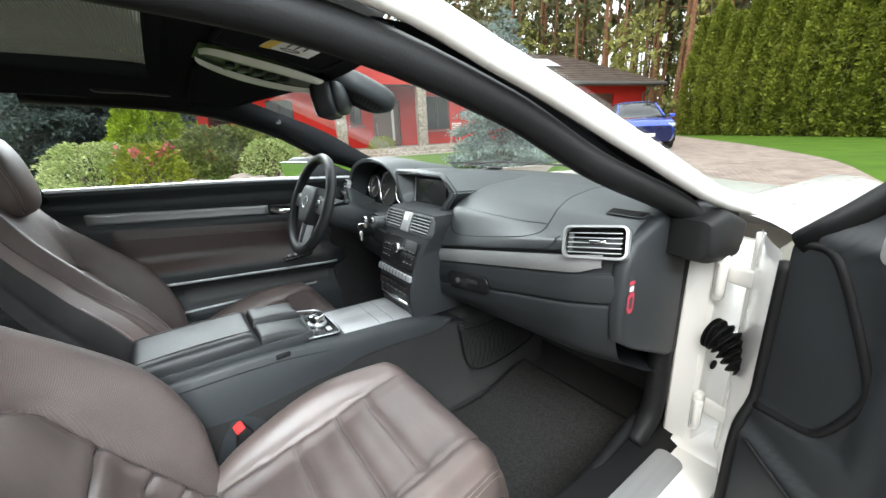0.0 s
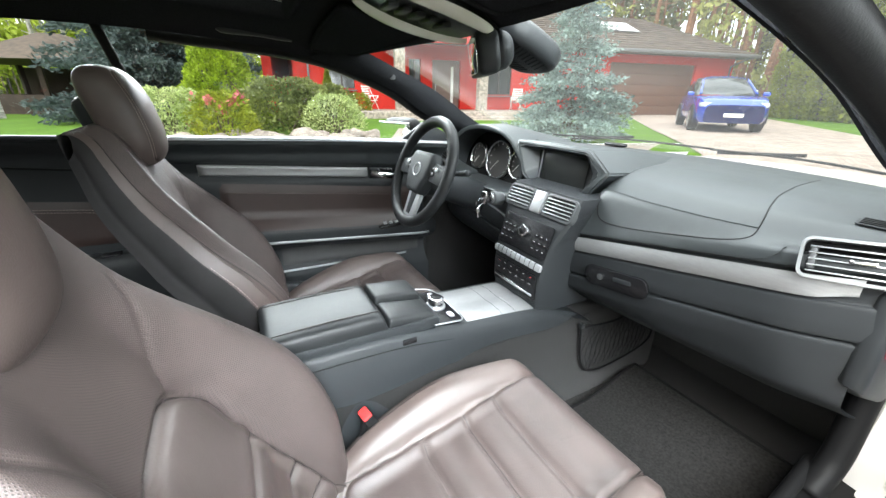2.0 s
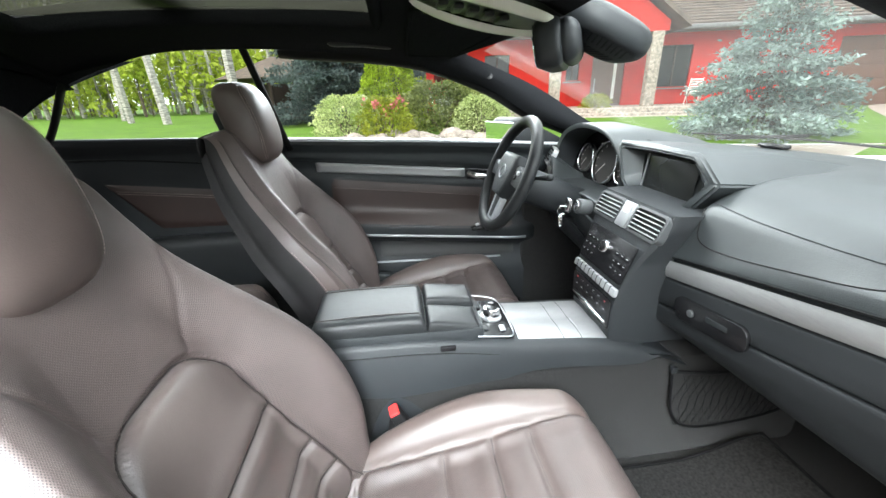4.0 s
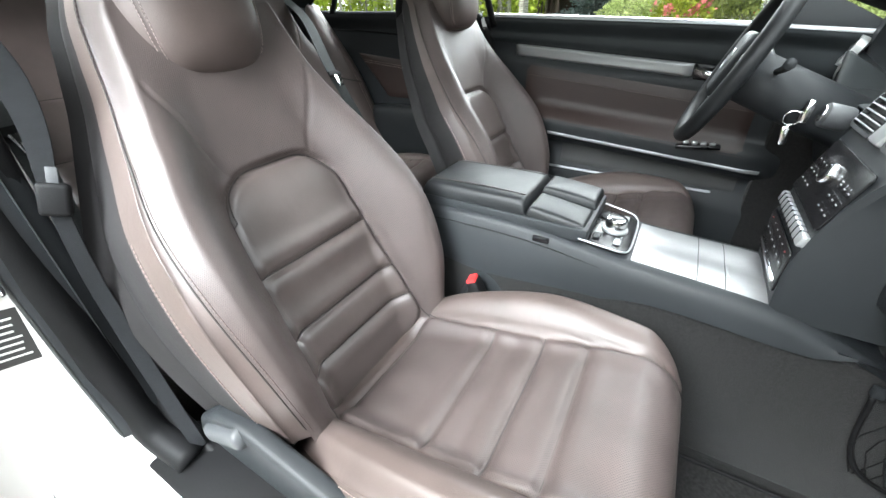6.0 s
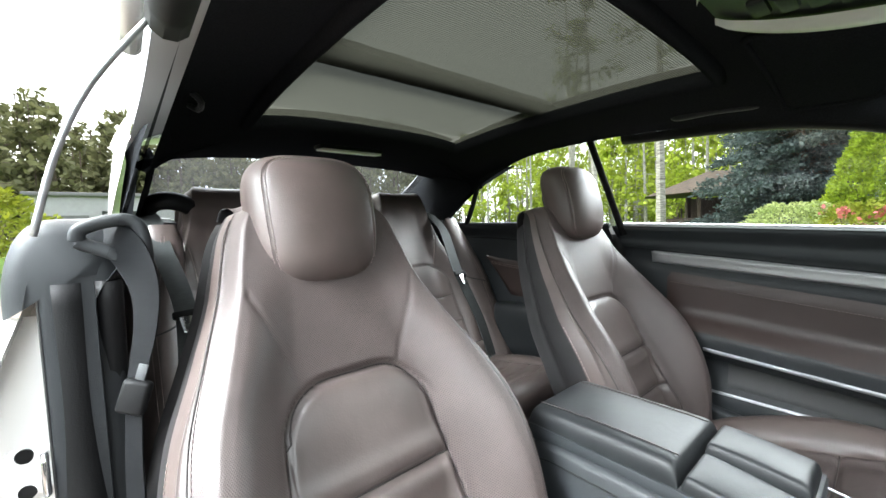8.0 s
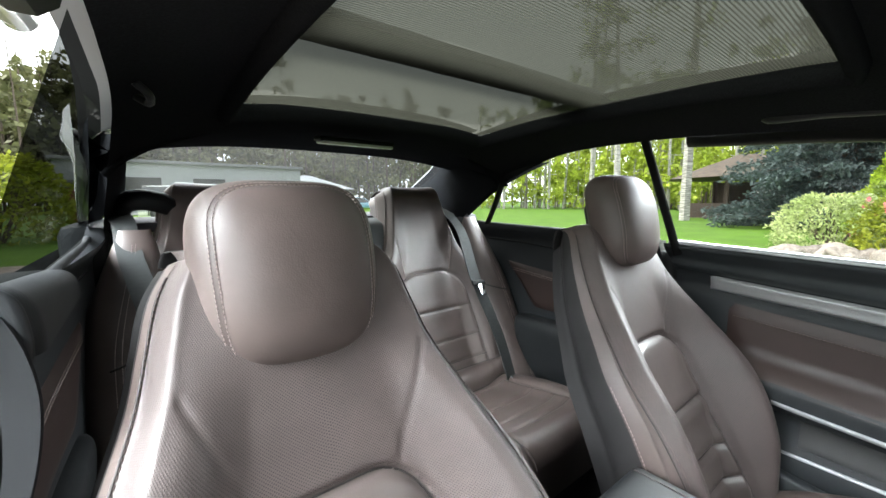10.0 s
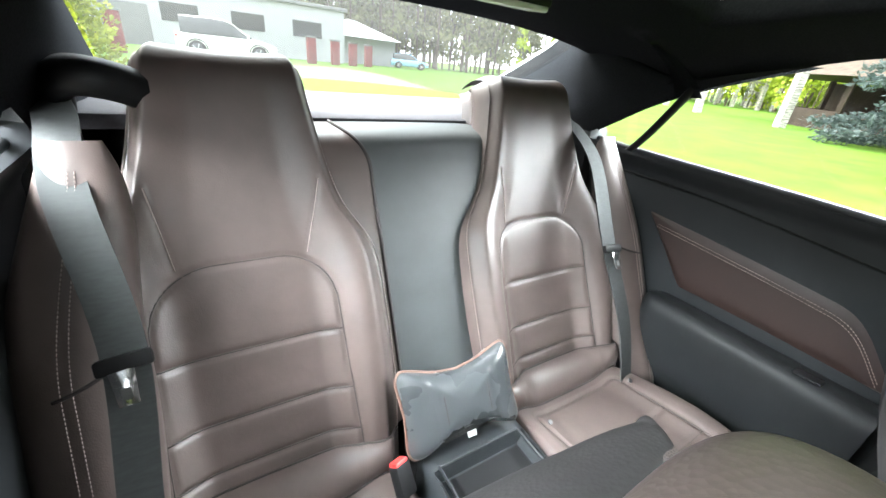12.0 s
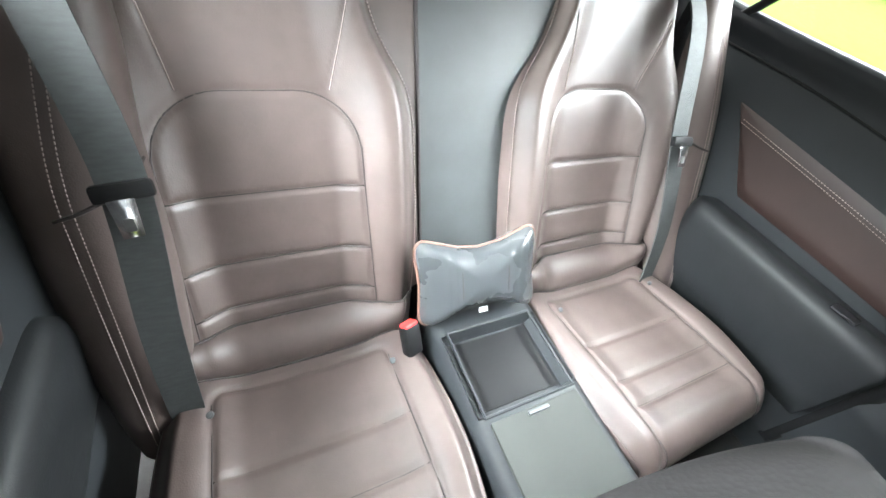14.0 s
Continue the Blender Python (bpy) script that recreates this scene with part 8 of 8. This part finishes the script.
# birches and pines beyond the lawn on the driver's side
wood("birch_wood", "bright spring birch wood beyond the lawn", spots(170, lambda a, b: (-34 - 26 * b - 8 * a, -42 + 52 * a)), 9, 16, SPRING, BIRCH, 0.5, 30, 0.12, 0.2)
wood("undergrowth", "leafy undergrowth of the birch wood", spots(110, lambda a, b: (-36 - 18 * b, -46 + 60 * a)), 2.5, 7, SPRING, BARK, 0.45, 30, 0.05, 0.34)
wood("lawn_birches", "white-barked birches standing on the lawn", [(-19.5, -7.2), (-21.5, -11.5), (-27, -3.2), (-24.5, -15), (-29, -18)], 14, 18, SPRING, BIRCH, 0.3, 60, 0.4, 0.2, 0.05)
# trees behind the car
wood("far_trees", "grey-green mixed trees behind the gate", spots(100, lambda a, b: (-60 + 85 * a, -58 - 22 * b)), 9, 15, PINE, BARK, 0.8, 24, 0.15, 0.24)
wood("roadside_trees", "dark trees beside the lawn", spots(26, lambda a, b: (9 + 24 * a, -22 - 16 * b + 14 * a)), 6, 10, PINE, BARK, 0.6, 44, 0.08, 0.28)

# ---- outside: house ----
RED = mat("red rendered wall", (0.52, 0.028, 0.020), 0.85, var=0.10, scale=2.5, bump=0.5, bscale=90, spec=0.3)
TILE = mat("brown-grey roof tiles", (0.11, 0.085, 0.07), 0.75, var=0.3, scale=1.5, bump=0.3, bscale=30, per_object=0.1)
GARAGE = mat("brown garage door", (0.13, 0.065, 0.045), 0.6, var=0.12, scale=3)
FRAME = mat("dark window frame", (0.045, 0.03, 0.025), 0.5)
FASCIA = mat("grey fascia board", (0.14, 0.14, 0.145), 0.6)
STONE = mat("fieldstone cladding", (0.30, 0.26, 0.22), 0.9, var=0.5, scale=9, bump=0.9, bscale=30)
PANE = mat("dark window pane", (0.03, 0.035, 0.035), 0.05, rvar=0.02)
HU = Vector((0.2288, 0.9735, 0))
HN = Vector((0.9735, -0.2288, 0))
HM = Matrix(((HU.x, 0, -HN.x, -17.19), (HU.y, 0, -HN.y, 14.17), (0, 1.18, 0, 0.12), (0, 0, 0, 1)))
# local house space: x along the front, y up, z away from the drive


def hpose(x, y, z):
    return HM @ Matrix.Translation((x, y, z))


def wall_with_holes(x0, x1, y0, y1, z0, thick, holes):
    """A wall of real thickness whose openings go through it, built of blocks between the openings."""
    xs = sorted({x0, x1, *[h[0] for h in holes], *[h[1] for h in holes]})
    bm = None
    for a, b in zip(xs, xs[1:]):
        gaps = sorted((h[2], h[3]) for h in holes if h[0] < (a + b) / 2 < h[1])
        y = y0
        for g0, g1 in gaps + [(y1, y1)]:
            if g0 - y > 0.01:
                bm = box(b - a, g0 - y, thick, hpose((a + b) / 2, (y + g0) / 2, z0 + thick / 2), bm=bm)
            y = g1
    return bm


house = thing("house", "long red rendered bungalow with brown tiled hip roof and garage", "house", at=(-17, 15, 0.12))
houseinv = Matrix.Translation((17, -15, -0.12))


def hpart(name, bm, material, label="", parent=None):
    ob = part(name, bm, material, parent or house, label)
    if parent is None:
        ob.matrix_parent_inverse = houseinv
    return ob


holes = [(5.8, 11.9, 0.0, 2.5), (-9.8, -8.6, 1.1, 2.35), (-4.7, -3.2, 0.0, 2.3), (-1.7, -0.3, 0.95, 2.45), (-5.9, -5.3, 1.3, 2.3), (1.6, 2.6, 0.95, 2.3), (-12.3, -11.4, 0.0, 2.2)]
hpart("wall", wall_with_holes(-12.7, 14.8, -0.3, 3.0, 0, 0.35, holes), RED, "red rendered front wall")
hpart("wall", box(0.35, 3.3, 9, hpose(14.6, 1.35, 4.8)), RED)
hpart("wall", box(0.35, 3.3, 9, hpose(-12.5, 1.35, 4.8)), RED)
hpart("wall", box(27.5, 3.3, 0.35, hpose(1.05, 1.35, 9.2)), RED)
g = hpart("garage_door", box(6.1, 2.5, 0.08, hpose(8.85, 1.25, 0.18), 0.0), GARAGE, "brown sectional garage door")
for k in range(5):
    part("door_panel", box(6.06, 0.47, 0.03, hpose(8.85, 0.26 + 0.5 * k, 0.13), 0.012), GARAGE, g)
for x0, x1, y0, y1 in ((-9.8, -8.6, 1.1, 2.35), (-1.7, -0.3, 0.95, 2.45), (-5.9, -5.3, 1.3, 2.3), (1.6, 2.6, 0.95, 2.3)):
    w = hpart("window", box(x1 - x0, y1 - y0, 0.02, hpose((x0 + x1) / 2, (y0 + y1) / 2, 0.16)), PANE, "dark window")
    for q in (x0, (x0 + x1) / 2, x1):
        part("frame", box(0.07, y1 - y0, 0.07, hpose(q, (y0 + y1) / 2, 0.13)), FRAME, w)
    for q in (y0, y1):
        part("frame", box(x1 - x0, 0.07, 0.07, hpose((x0 + x1) / 2, q, 0.13)), FRAME, w)
    part("sill", box(x1 - x0 + 0.2, 0.05, 0.22, hpose((x0 + x1) / 2, y0 - 0.06, -0.02)), FASCIA, w)
d = hpart("door", box(1.5, 2.3, 0.07, hpose(-3.95, 1.15, 0.2), 0.01), mat("brown-grey front door", (0.16, 0.11, 0.09), 0.5), "brown front door with glazed strip")
part("door_glass", box(0.14, 1.5, 0.09, hpose(-3.6, 1.3, 0.2)), PAPER, d)
part("door_handle", box(0.04, 0.5, 0.06, hpose(-4.5, 1.1, 0.13), 0.01), SILVER, d)


def roof_part(name, pts, material, parent=None, thick=0.16):
    bm = bmesh.new()
    f = bm.faces.new([bm.verts.new(HM @ Vector(q)) for q in pts])
    ext = bmesh.ops.extrude_face_region(bm, geom=[f])
    bmesh.ops.translate(bm, verts=[v for v in ext["geom"] if isinstance(v, bmesh.types.BMVert)], vec=(0, 0, -thick))
    return hpart(name, tidy(bm, False), material, "", parent)


EV = 3.02
roof = roof_part("roof", [(-13.6, EV, -0.8), (15.7, EV, -0.8), (11.2, EV + 2.1, 4.6), (-9.2, EV + 2.1, 4.6)], TILE)
roof_part("roof", [(-13.6, EV, 10.0), (15.7, EV, 10.0), (11.2, EV + 2.1, 4.6), (-9.2, EV + 2.1, 4.6)], TILE)
roof_part("roof", [(15.7, EV, -0.8), (15.7, EV, 10.0), (11.2, EV + 2.1, 4.6)], TILE)
roof_part("roof", [(-13.6, EV, -0.8), (-13.6, EV, 10.0), (-9.2, EV + 2.1, 4.6)], TILE)
hpart("soffit", box(29.2, 0.05, 10.7, hpose(1.05, EV - 0.12, 4.6)), FASCIA)
hpart("gutter", box(29.4, 0.16, 0.14, hpose(1.05, EV - 0.06, -0.85), 0.05), FASCIA, "dark grey gutter")
hpart("gutter", box(0.14, 0.16, 10.8, hpose(15.75, EV - 0.06, 4.6), 0.05), FASCIA)
for x in (14.5, -10.7):
    hpart("downpipe", tube([HM @ Vector((x + 0.5, EV - 0.15, -0.8)), HM @ Vector((x + 0.1, EV - 0.5, -0.1)), HM @ Vector((x, 2.2, -0.08)), HM @ Vector((x, 0.0, -0.08))], 0.05, 8, 16), FASCIA)
slope = math.degrees(math.atan2(2.1, 5.4))
for x in (6.2, 7.9):
    zc, yc = 2.3, EV + 2.1 * 3.1 / 5.4 + 0.10
    sk = hpart("skylight", box(1.5, 1.5, 0.08, hpose(x, yc, zc) @ pose(0, 0, 0, 90 - slope), 0.02), mat("white skylight blind", (0.62, 0.63, 0.64), 0.3) if x < 7 else bpy.data.materials["white skylight blind"], "white roof window")
    part("skylight_frame", box(1.62, 1.62, 0.05, hpose(x, yc, zc) @ pose(0, 0, 0, 90 - slope), 0.02), FASCIA, sk)
# tile courses as raised laths on the slope that faces the drive
for k in range(15):
    f = (k + 0.5) / 15
    xa, xb = -13.6 + 4.4 * f, 15.7 - 4.5 * f
    ob = hpart("tile_course", box(xb - xa, 0.035, 0.06, hpose((xa + xb) / 2, EV + 2.1 * f + 0.03, -0.8 + 5.4 * f) @ pose(0, 0, 0, 0)), TILE)
# porch with gable and stone-clad pillars
hpart("porch_gable", prism([(-7.0, 2.75), (-2.3, 2.75), (-2.3, 3.05), (-4.65, 4.55), (-7.0, 3.05)], 0.25, HM @ Matrix.Translation((0, 0, -2.1))), RED, "red porch gable")
for sx in (-1, 1):
    roof_part("porch_roof", [(-4.65, 4.85, -2.5), (-4.65 + sx * 3.0, 2.95, -2.5), (-4.65 + sx * 3.0, 2.95, 2.2), (-4.65, 4.85, 2.2)], TILE)
for x in (-6.7, -2.7):
    hpart("porch_pillar", box(0.45, 2.9, 0.45, hpose(x, 1.3, -1.95), 0.03), STONE, "fieldstone porch pillar")
terrace = thing("terrace", "raised stone-edged terrace with broad steps", "terrace", at=(-15.6, 9.0, 0.2))
tinv = Matrix.Translation((15.6, -9.0, -0.2))
for nm, bmx in (("slab", box(12, 0.42, 3.4, hpose(-5.2, 0.10, -1.7), 0.03)), ("step", box(5, 0.2, 0.7, hpose(-4.4, 0.06, -3.7), 0.03)), ("step", box(6, 0.12, 0.7, hpose(-4.4, 0.02, -4.3), 0.03))):
    part(nm, bmx, STONE, terrace).matrix_parent_inverse = tinv


def garden_chair(m):
    c = thing("garden_chair", "white slatted folding garden chair on the terrace", "garden chair", "garden chairs")
    c.matrix_basis = m
    wt = PAPER
    for k in range(5):
        part("seat_slat", box(0.46, 0.07, 0.02, pose(0, -0.18 + 0.09 * k, 0.42)), wt, c)
    for k in range(6):
        part("back_slat", box(0.46, 0.02, 0.06, pose(0, 0.24 + 0.028 * k, 0.52 + 0.1 * k, -15)), wt, c)
    for sx in (-1, 1):
        for q in (((sx * 0.24, -0.26, 0), (sx * 0.24, 0.36, 1.08)), ((sx * 0.24, 0.34, 0), (sx * 0.24, -0.22, 0.62)), ((sx * 0.24, -0.24, 0.62), (sx * 0.24, 0.26, 0.64))):
            part("leg", tube([q[0], tuple((a + b) / 2 for a, b in zip(*q)), q[1]], 0.016, 6, 5), wt, c)
    return c


gc = HM @ Vector((-8.0, 0.31, -1.6))
garden_chair(pose(gc.x, gc.y, gc.z, 0, 0, 120))
gc = HM @ Vector((-0.6, 0.31, -1.4))
garden_chair(pose(gc.x, gc.y, gc.z, 0, 0, 40))

# ---- outside: gazebo ----
DARKWOOD = mat("dark stained timber", (0.045, 0.03, 0.022), 0.8, var=0.3, scale=6, stretch=(1, 1, 0.2))
THATCH = mat("brown shingle roof", (0.085, 0.062, 0.045), 0.9, var=0.35, scale=4, bump=0.6, bscale=30)
gaz = thing("gazebo", "dark timber garden gazebo with broad brown roof", "gazebo", at=(-25.35, -6.45, 0.2))
for k in range(8):
    a = 2 * math.pi * k / 8
    part("post", box(0.2, 0.2, 2.2, pose(2.9 * math.cos(a), 2.9 * math.sin(a), 1.05, 0, 0, math.degrees(a)), 0.02), DARKWOOD, gaz)
    if k != 0:
        b = 2 * math.pi * (k + 0.5) / 8
        part("railing", box(0.07, 2.1, 0.75, pose(2.68 * math.cos(b), 2.68 * math.sin(b), 0.4, 0, 0, math.degrees(b)), 0.01), DARKWOOD, gaz)
bm = bmesh.new()
bmesh.ops.create_cone(bm, cap_ends=True, segments=8, radius1=3.9, radius2=0.5, depth=1.25, matrix=Matrix.Translation((0, 0, 2.72)))
part("roof", tidy(bm, False), THATCH, gaz)
part("floor", rod(3.0, 0.15, pose(0, 0, -0.05), 8), DARKWOOD, gaz)
part("bench", box(2.6, 0.5, 0.45, pose(-1.6, 0, 0.3, 0, 0, 80), 0.02), DARKWOOD, gaz)
part("table", box(1.6, 0.9, 0.75, pose(0, 0.2, 0.45), 0.03), DARKWOOD, gaz)
part("back_wall", box(0.1, 4.4, 2.0, pose(-2.6, 0, 1.0), 0.01), DARKWOOD, gaz)

# ---- outside: parked vehicles ----
CARBLUE = mat("deep blue metallic paint", (0.020, 0.070, 0.50), 0.25, metal=0.25, var=0.05, scale=2, coat=1.0)
TYRE = mat("tyre rubber", (0.018, 0.018, 0.019), 0.8)
RIM = mat("dark alloy", (0.10, 0.10, 0.11), 0.35, metal=0.8)
LAMPGLASS = mat("headlamp glass", (0.55, 0.60, 0.62), 0.1)


def motor_car(name, label, m, L, W, H, paint, roofline, beltline, category="car", glass_from=0.30, glass_to=0.92):
    """A parked car: body lofted over its length, glasshouse, wheels, lamps and grille. Its nose looks along +x."""
    c = thing(name, label, category)
    c.matrix_basis = m
    belt, top = curve_at(beltline), curve_at(roofline)
    half = curve_at([(0, 0.80), (0.04, 0.90), (0.15, 0.98), (0.5, 1.0), (0.85, 0.98), (0.96, 0.90), (1, 0.78)])
    prof = [(-0.90, 0.22), (-0.98, 0.34), (-1.0, 0.55), (-0.99, 0.80), (-0.93, 1.0), (-0.80, 1.03), (0, 1.05), (0.80, 1.03), (0.93, 1.0), (0.99, 0.80), (1.0, 0.55), (0.98, 0.34), (0.90, 0.22)]

    def body(u, v):
        x, s = prof[u]
        z = 0.28 + (belt(v) * H - 0.28) * (s - 0.22) / 0.78
        return Vector((L * (v - 0.5), x * half(v) * W / 2, z))
    bm = grid(lambda u, v: body(int(u), v), list(range(13)), lin(0, 1, 40))
    bmesh.ops.holes_fill(bm, edges=[e for e in bm.edges if e.is_boundary], sides=0)
    part("body", tidy(bm, True, 40), paint, c)

    def cabin(u, v):
        t = min(1, max(0, (top(v) - belt(v)) * H))
        k = (-1, -0.97, -0.86, -0.55, 0, 0.55, 0.86, 0.97, 1)[u]
        hgt = (0, 0.45, 0.92, 1, 1.02, 1, 0.92, 0.45, 0)[u]
        w = W / 2 * half(v) * (0.93 - 0.16 * min(1, t / 0.45) * (hgt > 0.8))
        return Vector((L * (v - 0.5), k * w, belt(v) * H + 0.02 + t * hgt))
    cab = part("glasshouse", tidy(grid(lambda u, v: cabin(int(u), v), list(range(9)), lin(0.06, 0.74, 30)), True, 50), PANE, c, "dark tinted windows")
    part("roof", tidy(grid(lambda u, v: cabin(int(u), v) + Vector((0, 0, 0.012)), [2, 3, 4, 5, 6], lin(0.14, 0.50, 16)), True, 50), paint, c)
    for sy in (-1, 1):
        for v0, v1 in ((0.10, 0.14), (0.50, 0.72)):
            pts = [cabin(2 if sy < 0 else 6, v0 + (v1 - v0) * k / 4) + Vector((0, sy * 0.01, 0.01)) for k in range(5)]
            part("pillar", tube([tuple(q) for q in pts], 0.035, 6, 8), paint, c)
        pts = [cabin(0 if sy < 0 else 8, 0.40).lerp(cabin(2 if sy < 0 else 6, 0.38), k / 3) + Vector((0, sy * 0.012, 0)) for k in range(4)]
        part("pillar", tube([tuple(q) for q in pts], 0.03, 6, 6), NEAR_BLACK, c)
        part("door_mirror", box(0.14, 0.20, 0.13, pose(L * 0.20, sy * (W / 2 + 0.06), belt(0.68) * H + 0.08), 0.04), paint, c)
        part("headlamp", box(0.32, 0.34, 0.13, pose(L * 0.455, sy * W * 0.36, belt(0.96) * H - 0.10, 0, 0, -sy * 20), 0.04), LAMPGLASS, c)
        part("tail_lamp", box(0.10, 0.40, 0.12, pose(-L * 0.485, sy * W * 0.33, belt(0.03) * H - 0.14), 0.03), RED_PLASTIC, c)
        for x in (-0.305, 0.305):
            w = part("wheel", rod(0.215 * H, 0.24, frame_to((L * x, sy * (W / 2 - 0.22), 0.215 * H), (0, sy, 0)), 28, 0.03), TYRE, c)
            part("rim", rod(0.15 * H, 0.02, frame_to((L * x, sy * (W / 2 + 0.022), 0.215 * H), (0, sy, 0)), 24, 0.006), RIM, w)
            for q in range(5):
                a = 2 * math.pi * q / 5
                part("spoke", box(0.14 * H, 0.05, 0.02, frame_to((L * x, sy * (W / 2 + 0.045), 0.215 * H), (0, sy, 0)) @ pose(0.07 * H * math.cos(a), 0.07 * H * math.sin(a), 0, 0, 0, math.degrees(a)), 0.006), SILVER, w)
            part("wheel_arch", tube([(L * x + 0.25 * H * math.cos(a), sy * (W / 2 - 0.005), 0.215 * H + 0.25 * H * math.sin(a)) for a in lin(-0.2, math.pi + 0.2, 12)], 0.03, 6, 20), NEAR_BLACK, c)
    part("grille", box(0.06, W * 0.44, 0.22, pose(L * 0.49, 0, belt(0.98) * H - 0.20), 0.04), NEAR_BLACK, c, "dark mesh grille")
    part("lower_intake", box(0.06, W * 0.60, 0.16, pose(L * 0.485, 0, 0.40), 0.03), NEAR_BLACK, c)
    part("badge", rod(0.035, 0.02, frame_to((L * 0.507, 0, belt(0.98) * H - 0.17), (1, 0, 0)), 16), SILVER, c)
    part("number_plate", box(0.02, 0.50, 0.11, pose(L * 0.508, 0, belt(0.98) * H - 0.33), 0.005), PAPER, c, "white plate with dark bars")
    return c


sx, sy = -7.1, 15.05
motor_car("suv", "deep blue sporty SUV parked before the garage", pose(sx, sy, ground_z(sx, sy) + 0.02, 0, 0, -52), 4.73, 1.94, 1.66, CARBLUE,
          [(0, 0.66), (0.06, 0.80), (0.16, 0.95), (0.35, 1.0), (0.50, 0.96), (0.62, 0.82), (0.74, 0.64), (1, 0.6)], [(0, 0.62), (0.3, 0.63), (0.7, 0.62), (0.85, 0.60), (0.95, 0.55), (1, 0.46)])
vx, vy = -1.6, -27.6
motor_car("van", "white passenger van standing beyond the lawn", pose(vx, vy, ground_z(vx, vy), 0, 0, 178), 4.9, 1.95, 1.95, WHITE,
          [(0, 0.70), (0.02, 0.95), (0.2, 1.0), (0.45, 1.0), (0.56, 0.93), (0.70, 0.66), (1, 0.6)], [(0, 0.58), (0.7, 0.58), (0.85, 0.54), (0.95, 0.48), (1, 0.42)])
motor_car("hatchback", "small light blue car parked far across the lawn", pose(-21, -44, ground_z(-21, -44), 0, 0, 160), 4.2, 1.8, 1.5, mat("light blue paint", (0.22, 0.45, 0.62), 0.25, coat=0.8),
          [(0, 0.70), (0.04, 0.9), (0.2, 1.0), (0.45, 1.0), (0.56, 0.9), (0.70, 0.66), (1, 0.6)], [(0, 0.6), (0.7, 0.6), (0.85, 0.57), (0.95, 0.5), (1, 0.42)])

# ---- outside: yard buildings and gate behind the car ----
GREYWALL = mat("grey corrugated wall", (0.34, 0.34, 0.36), 0.7, var=0.08, scale=2)
shed = thing("workshop", "grey flat-roofed workshop with dark windows", "building", at=(-3.5, -47, 0.2))
part("wall", box(19, 9, 4.6, pose(0, 0, 2.2)), GREYWALL, shed)
part("roof", box(19.6, 9.6, 0.3, pose(0, 0, 4.6), 0.05), FASCIA, shed)
for x in (-6, -1, 4):
    part("window", box(2.6, 0.1, 1.3, pose(x, 4.52, 2.6)), PANE, shed)
part("door", box(3, 0.1, 3, pose(7.6, 4.52, 1.4)), FASCIA, shed)
hut = thing("annexe", "pale building with light pitched roof", "building", at=(-16, -50, 0.2))
part("wall", box(9, 6, 2.8, pose(0, 0, 1.3)), GREYWALL, hut)
bm = bmesh.new()
bmesh.ops.create_cone(bm, cap_ends=True, segments=4, radius1=6.6, radius2=0.6, depth=1.8, matrix=Matrix.Translation((0, 0, 3.5)) @ Matrix.Rotation(radians(45), 4, "Z"))
part("roof", tidy(bm, False), mat("pale roof sheet", (0.42, 0.43, 0.44), 0.6), hut)
BRICK = mat("dark red gate brick", (0.16, 0.030, 0.030), 0.8, var=0.25, scale=8, bump=0.4, bscale=40)
for x, y in ((-7.6, -33.5), (-10.0, -35.5), (-12.0, -37.0), (-14.0, -38.5), (3.2, -26)):
    gp = thing("gate_post", "dark red brick gate post with flat cap", "gate post", "gate posts", at=(x, y, ground_z(x, y)))
    part("shaft", box(0.6, 0.6, 1.8, pose(0, 0, 0.85), 0.01), BRICK, gp)
    part("cap", box(0.72, 0.72, 0.10, pose(0, 0, 1.8), 0.02), FASCIA, gp)


# ---- rough stone setts beside the doorway ----
SETT = mat("worn sandy setts", (0.150, 0.122, 0.098), 0.9, color2=(0.085, 0.072, 0.045), scale=28, bump=0.8, bscale=90, per_object=0.3, spec=0.2)
rng = np.random.default_rng(77)


def sett_mesh(k):
    """A worn cobble: a domed block with an uneven outline."""
    bm = bmesh.new()
    rings = []
    out = [(0.056 * math.copysign(abs(math.cos(a)) ** 0.5, math.cos(a)) * (1 + 0.08 * math.sin(3 * a + k)), 0.056 * math.copysign(abs(math.sin(a)) ** 0.5, math.sin(a)) * (1 + 0.08 * math.cos(2 * a + 2 * k))) for a in lin(0, 2 * math.pi, 11)[:-1]]
    for sc, z in ((1.0, -0.02), (0.99, 0.003), (0.90, 0.009), (0.3, 0.011 + 0.002 * (k % 3))):
        rings.append([bm.verts.new((x * sc, y * sc, z)) for x, y in out])
    for a, b in zip(rings, rings[1:]):
        for i in range(10):
            bm.faces.new((a[i], a[(i + 1) % 10], b[(i + 1) % 10], b[i]))
    bm.faces.new(rings[-1])
    me = bpy.data.meshes.new("sett")
    tidy(bm, True, 60).to_mesh(me)
    bm.free()
    me.materials.append(SETT)
    return me


pavement = bpy.data.objects["pavement"]
sett_meshes = [sett_mesh(k) for k in range(6)]
for i in range(20):
    for j in range(14):
        x, y = 0.86 + 0.1 * j + 0.01 * rng.normal() + 0.05 * (i % 2), -1.75 + 0.1 * i + 0.008 * rng.normal()
        ob = new("sett", sett_meshes[int(rng.integers(6))])
        ob.parent = pavement
        ob.matrix_basis = pose(x, y, ground_z(x, y) + 0.018 + 0.003 * rng.normal(), 2 * rng.normal(), 2 * rng.normal(), 90 * int(rng.integers(4)) + 5 * rng.normal())
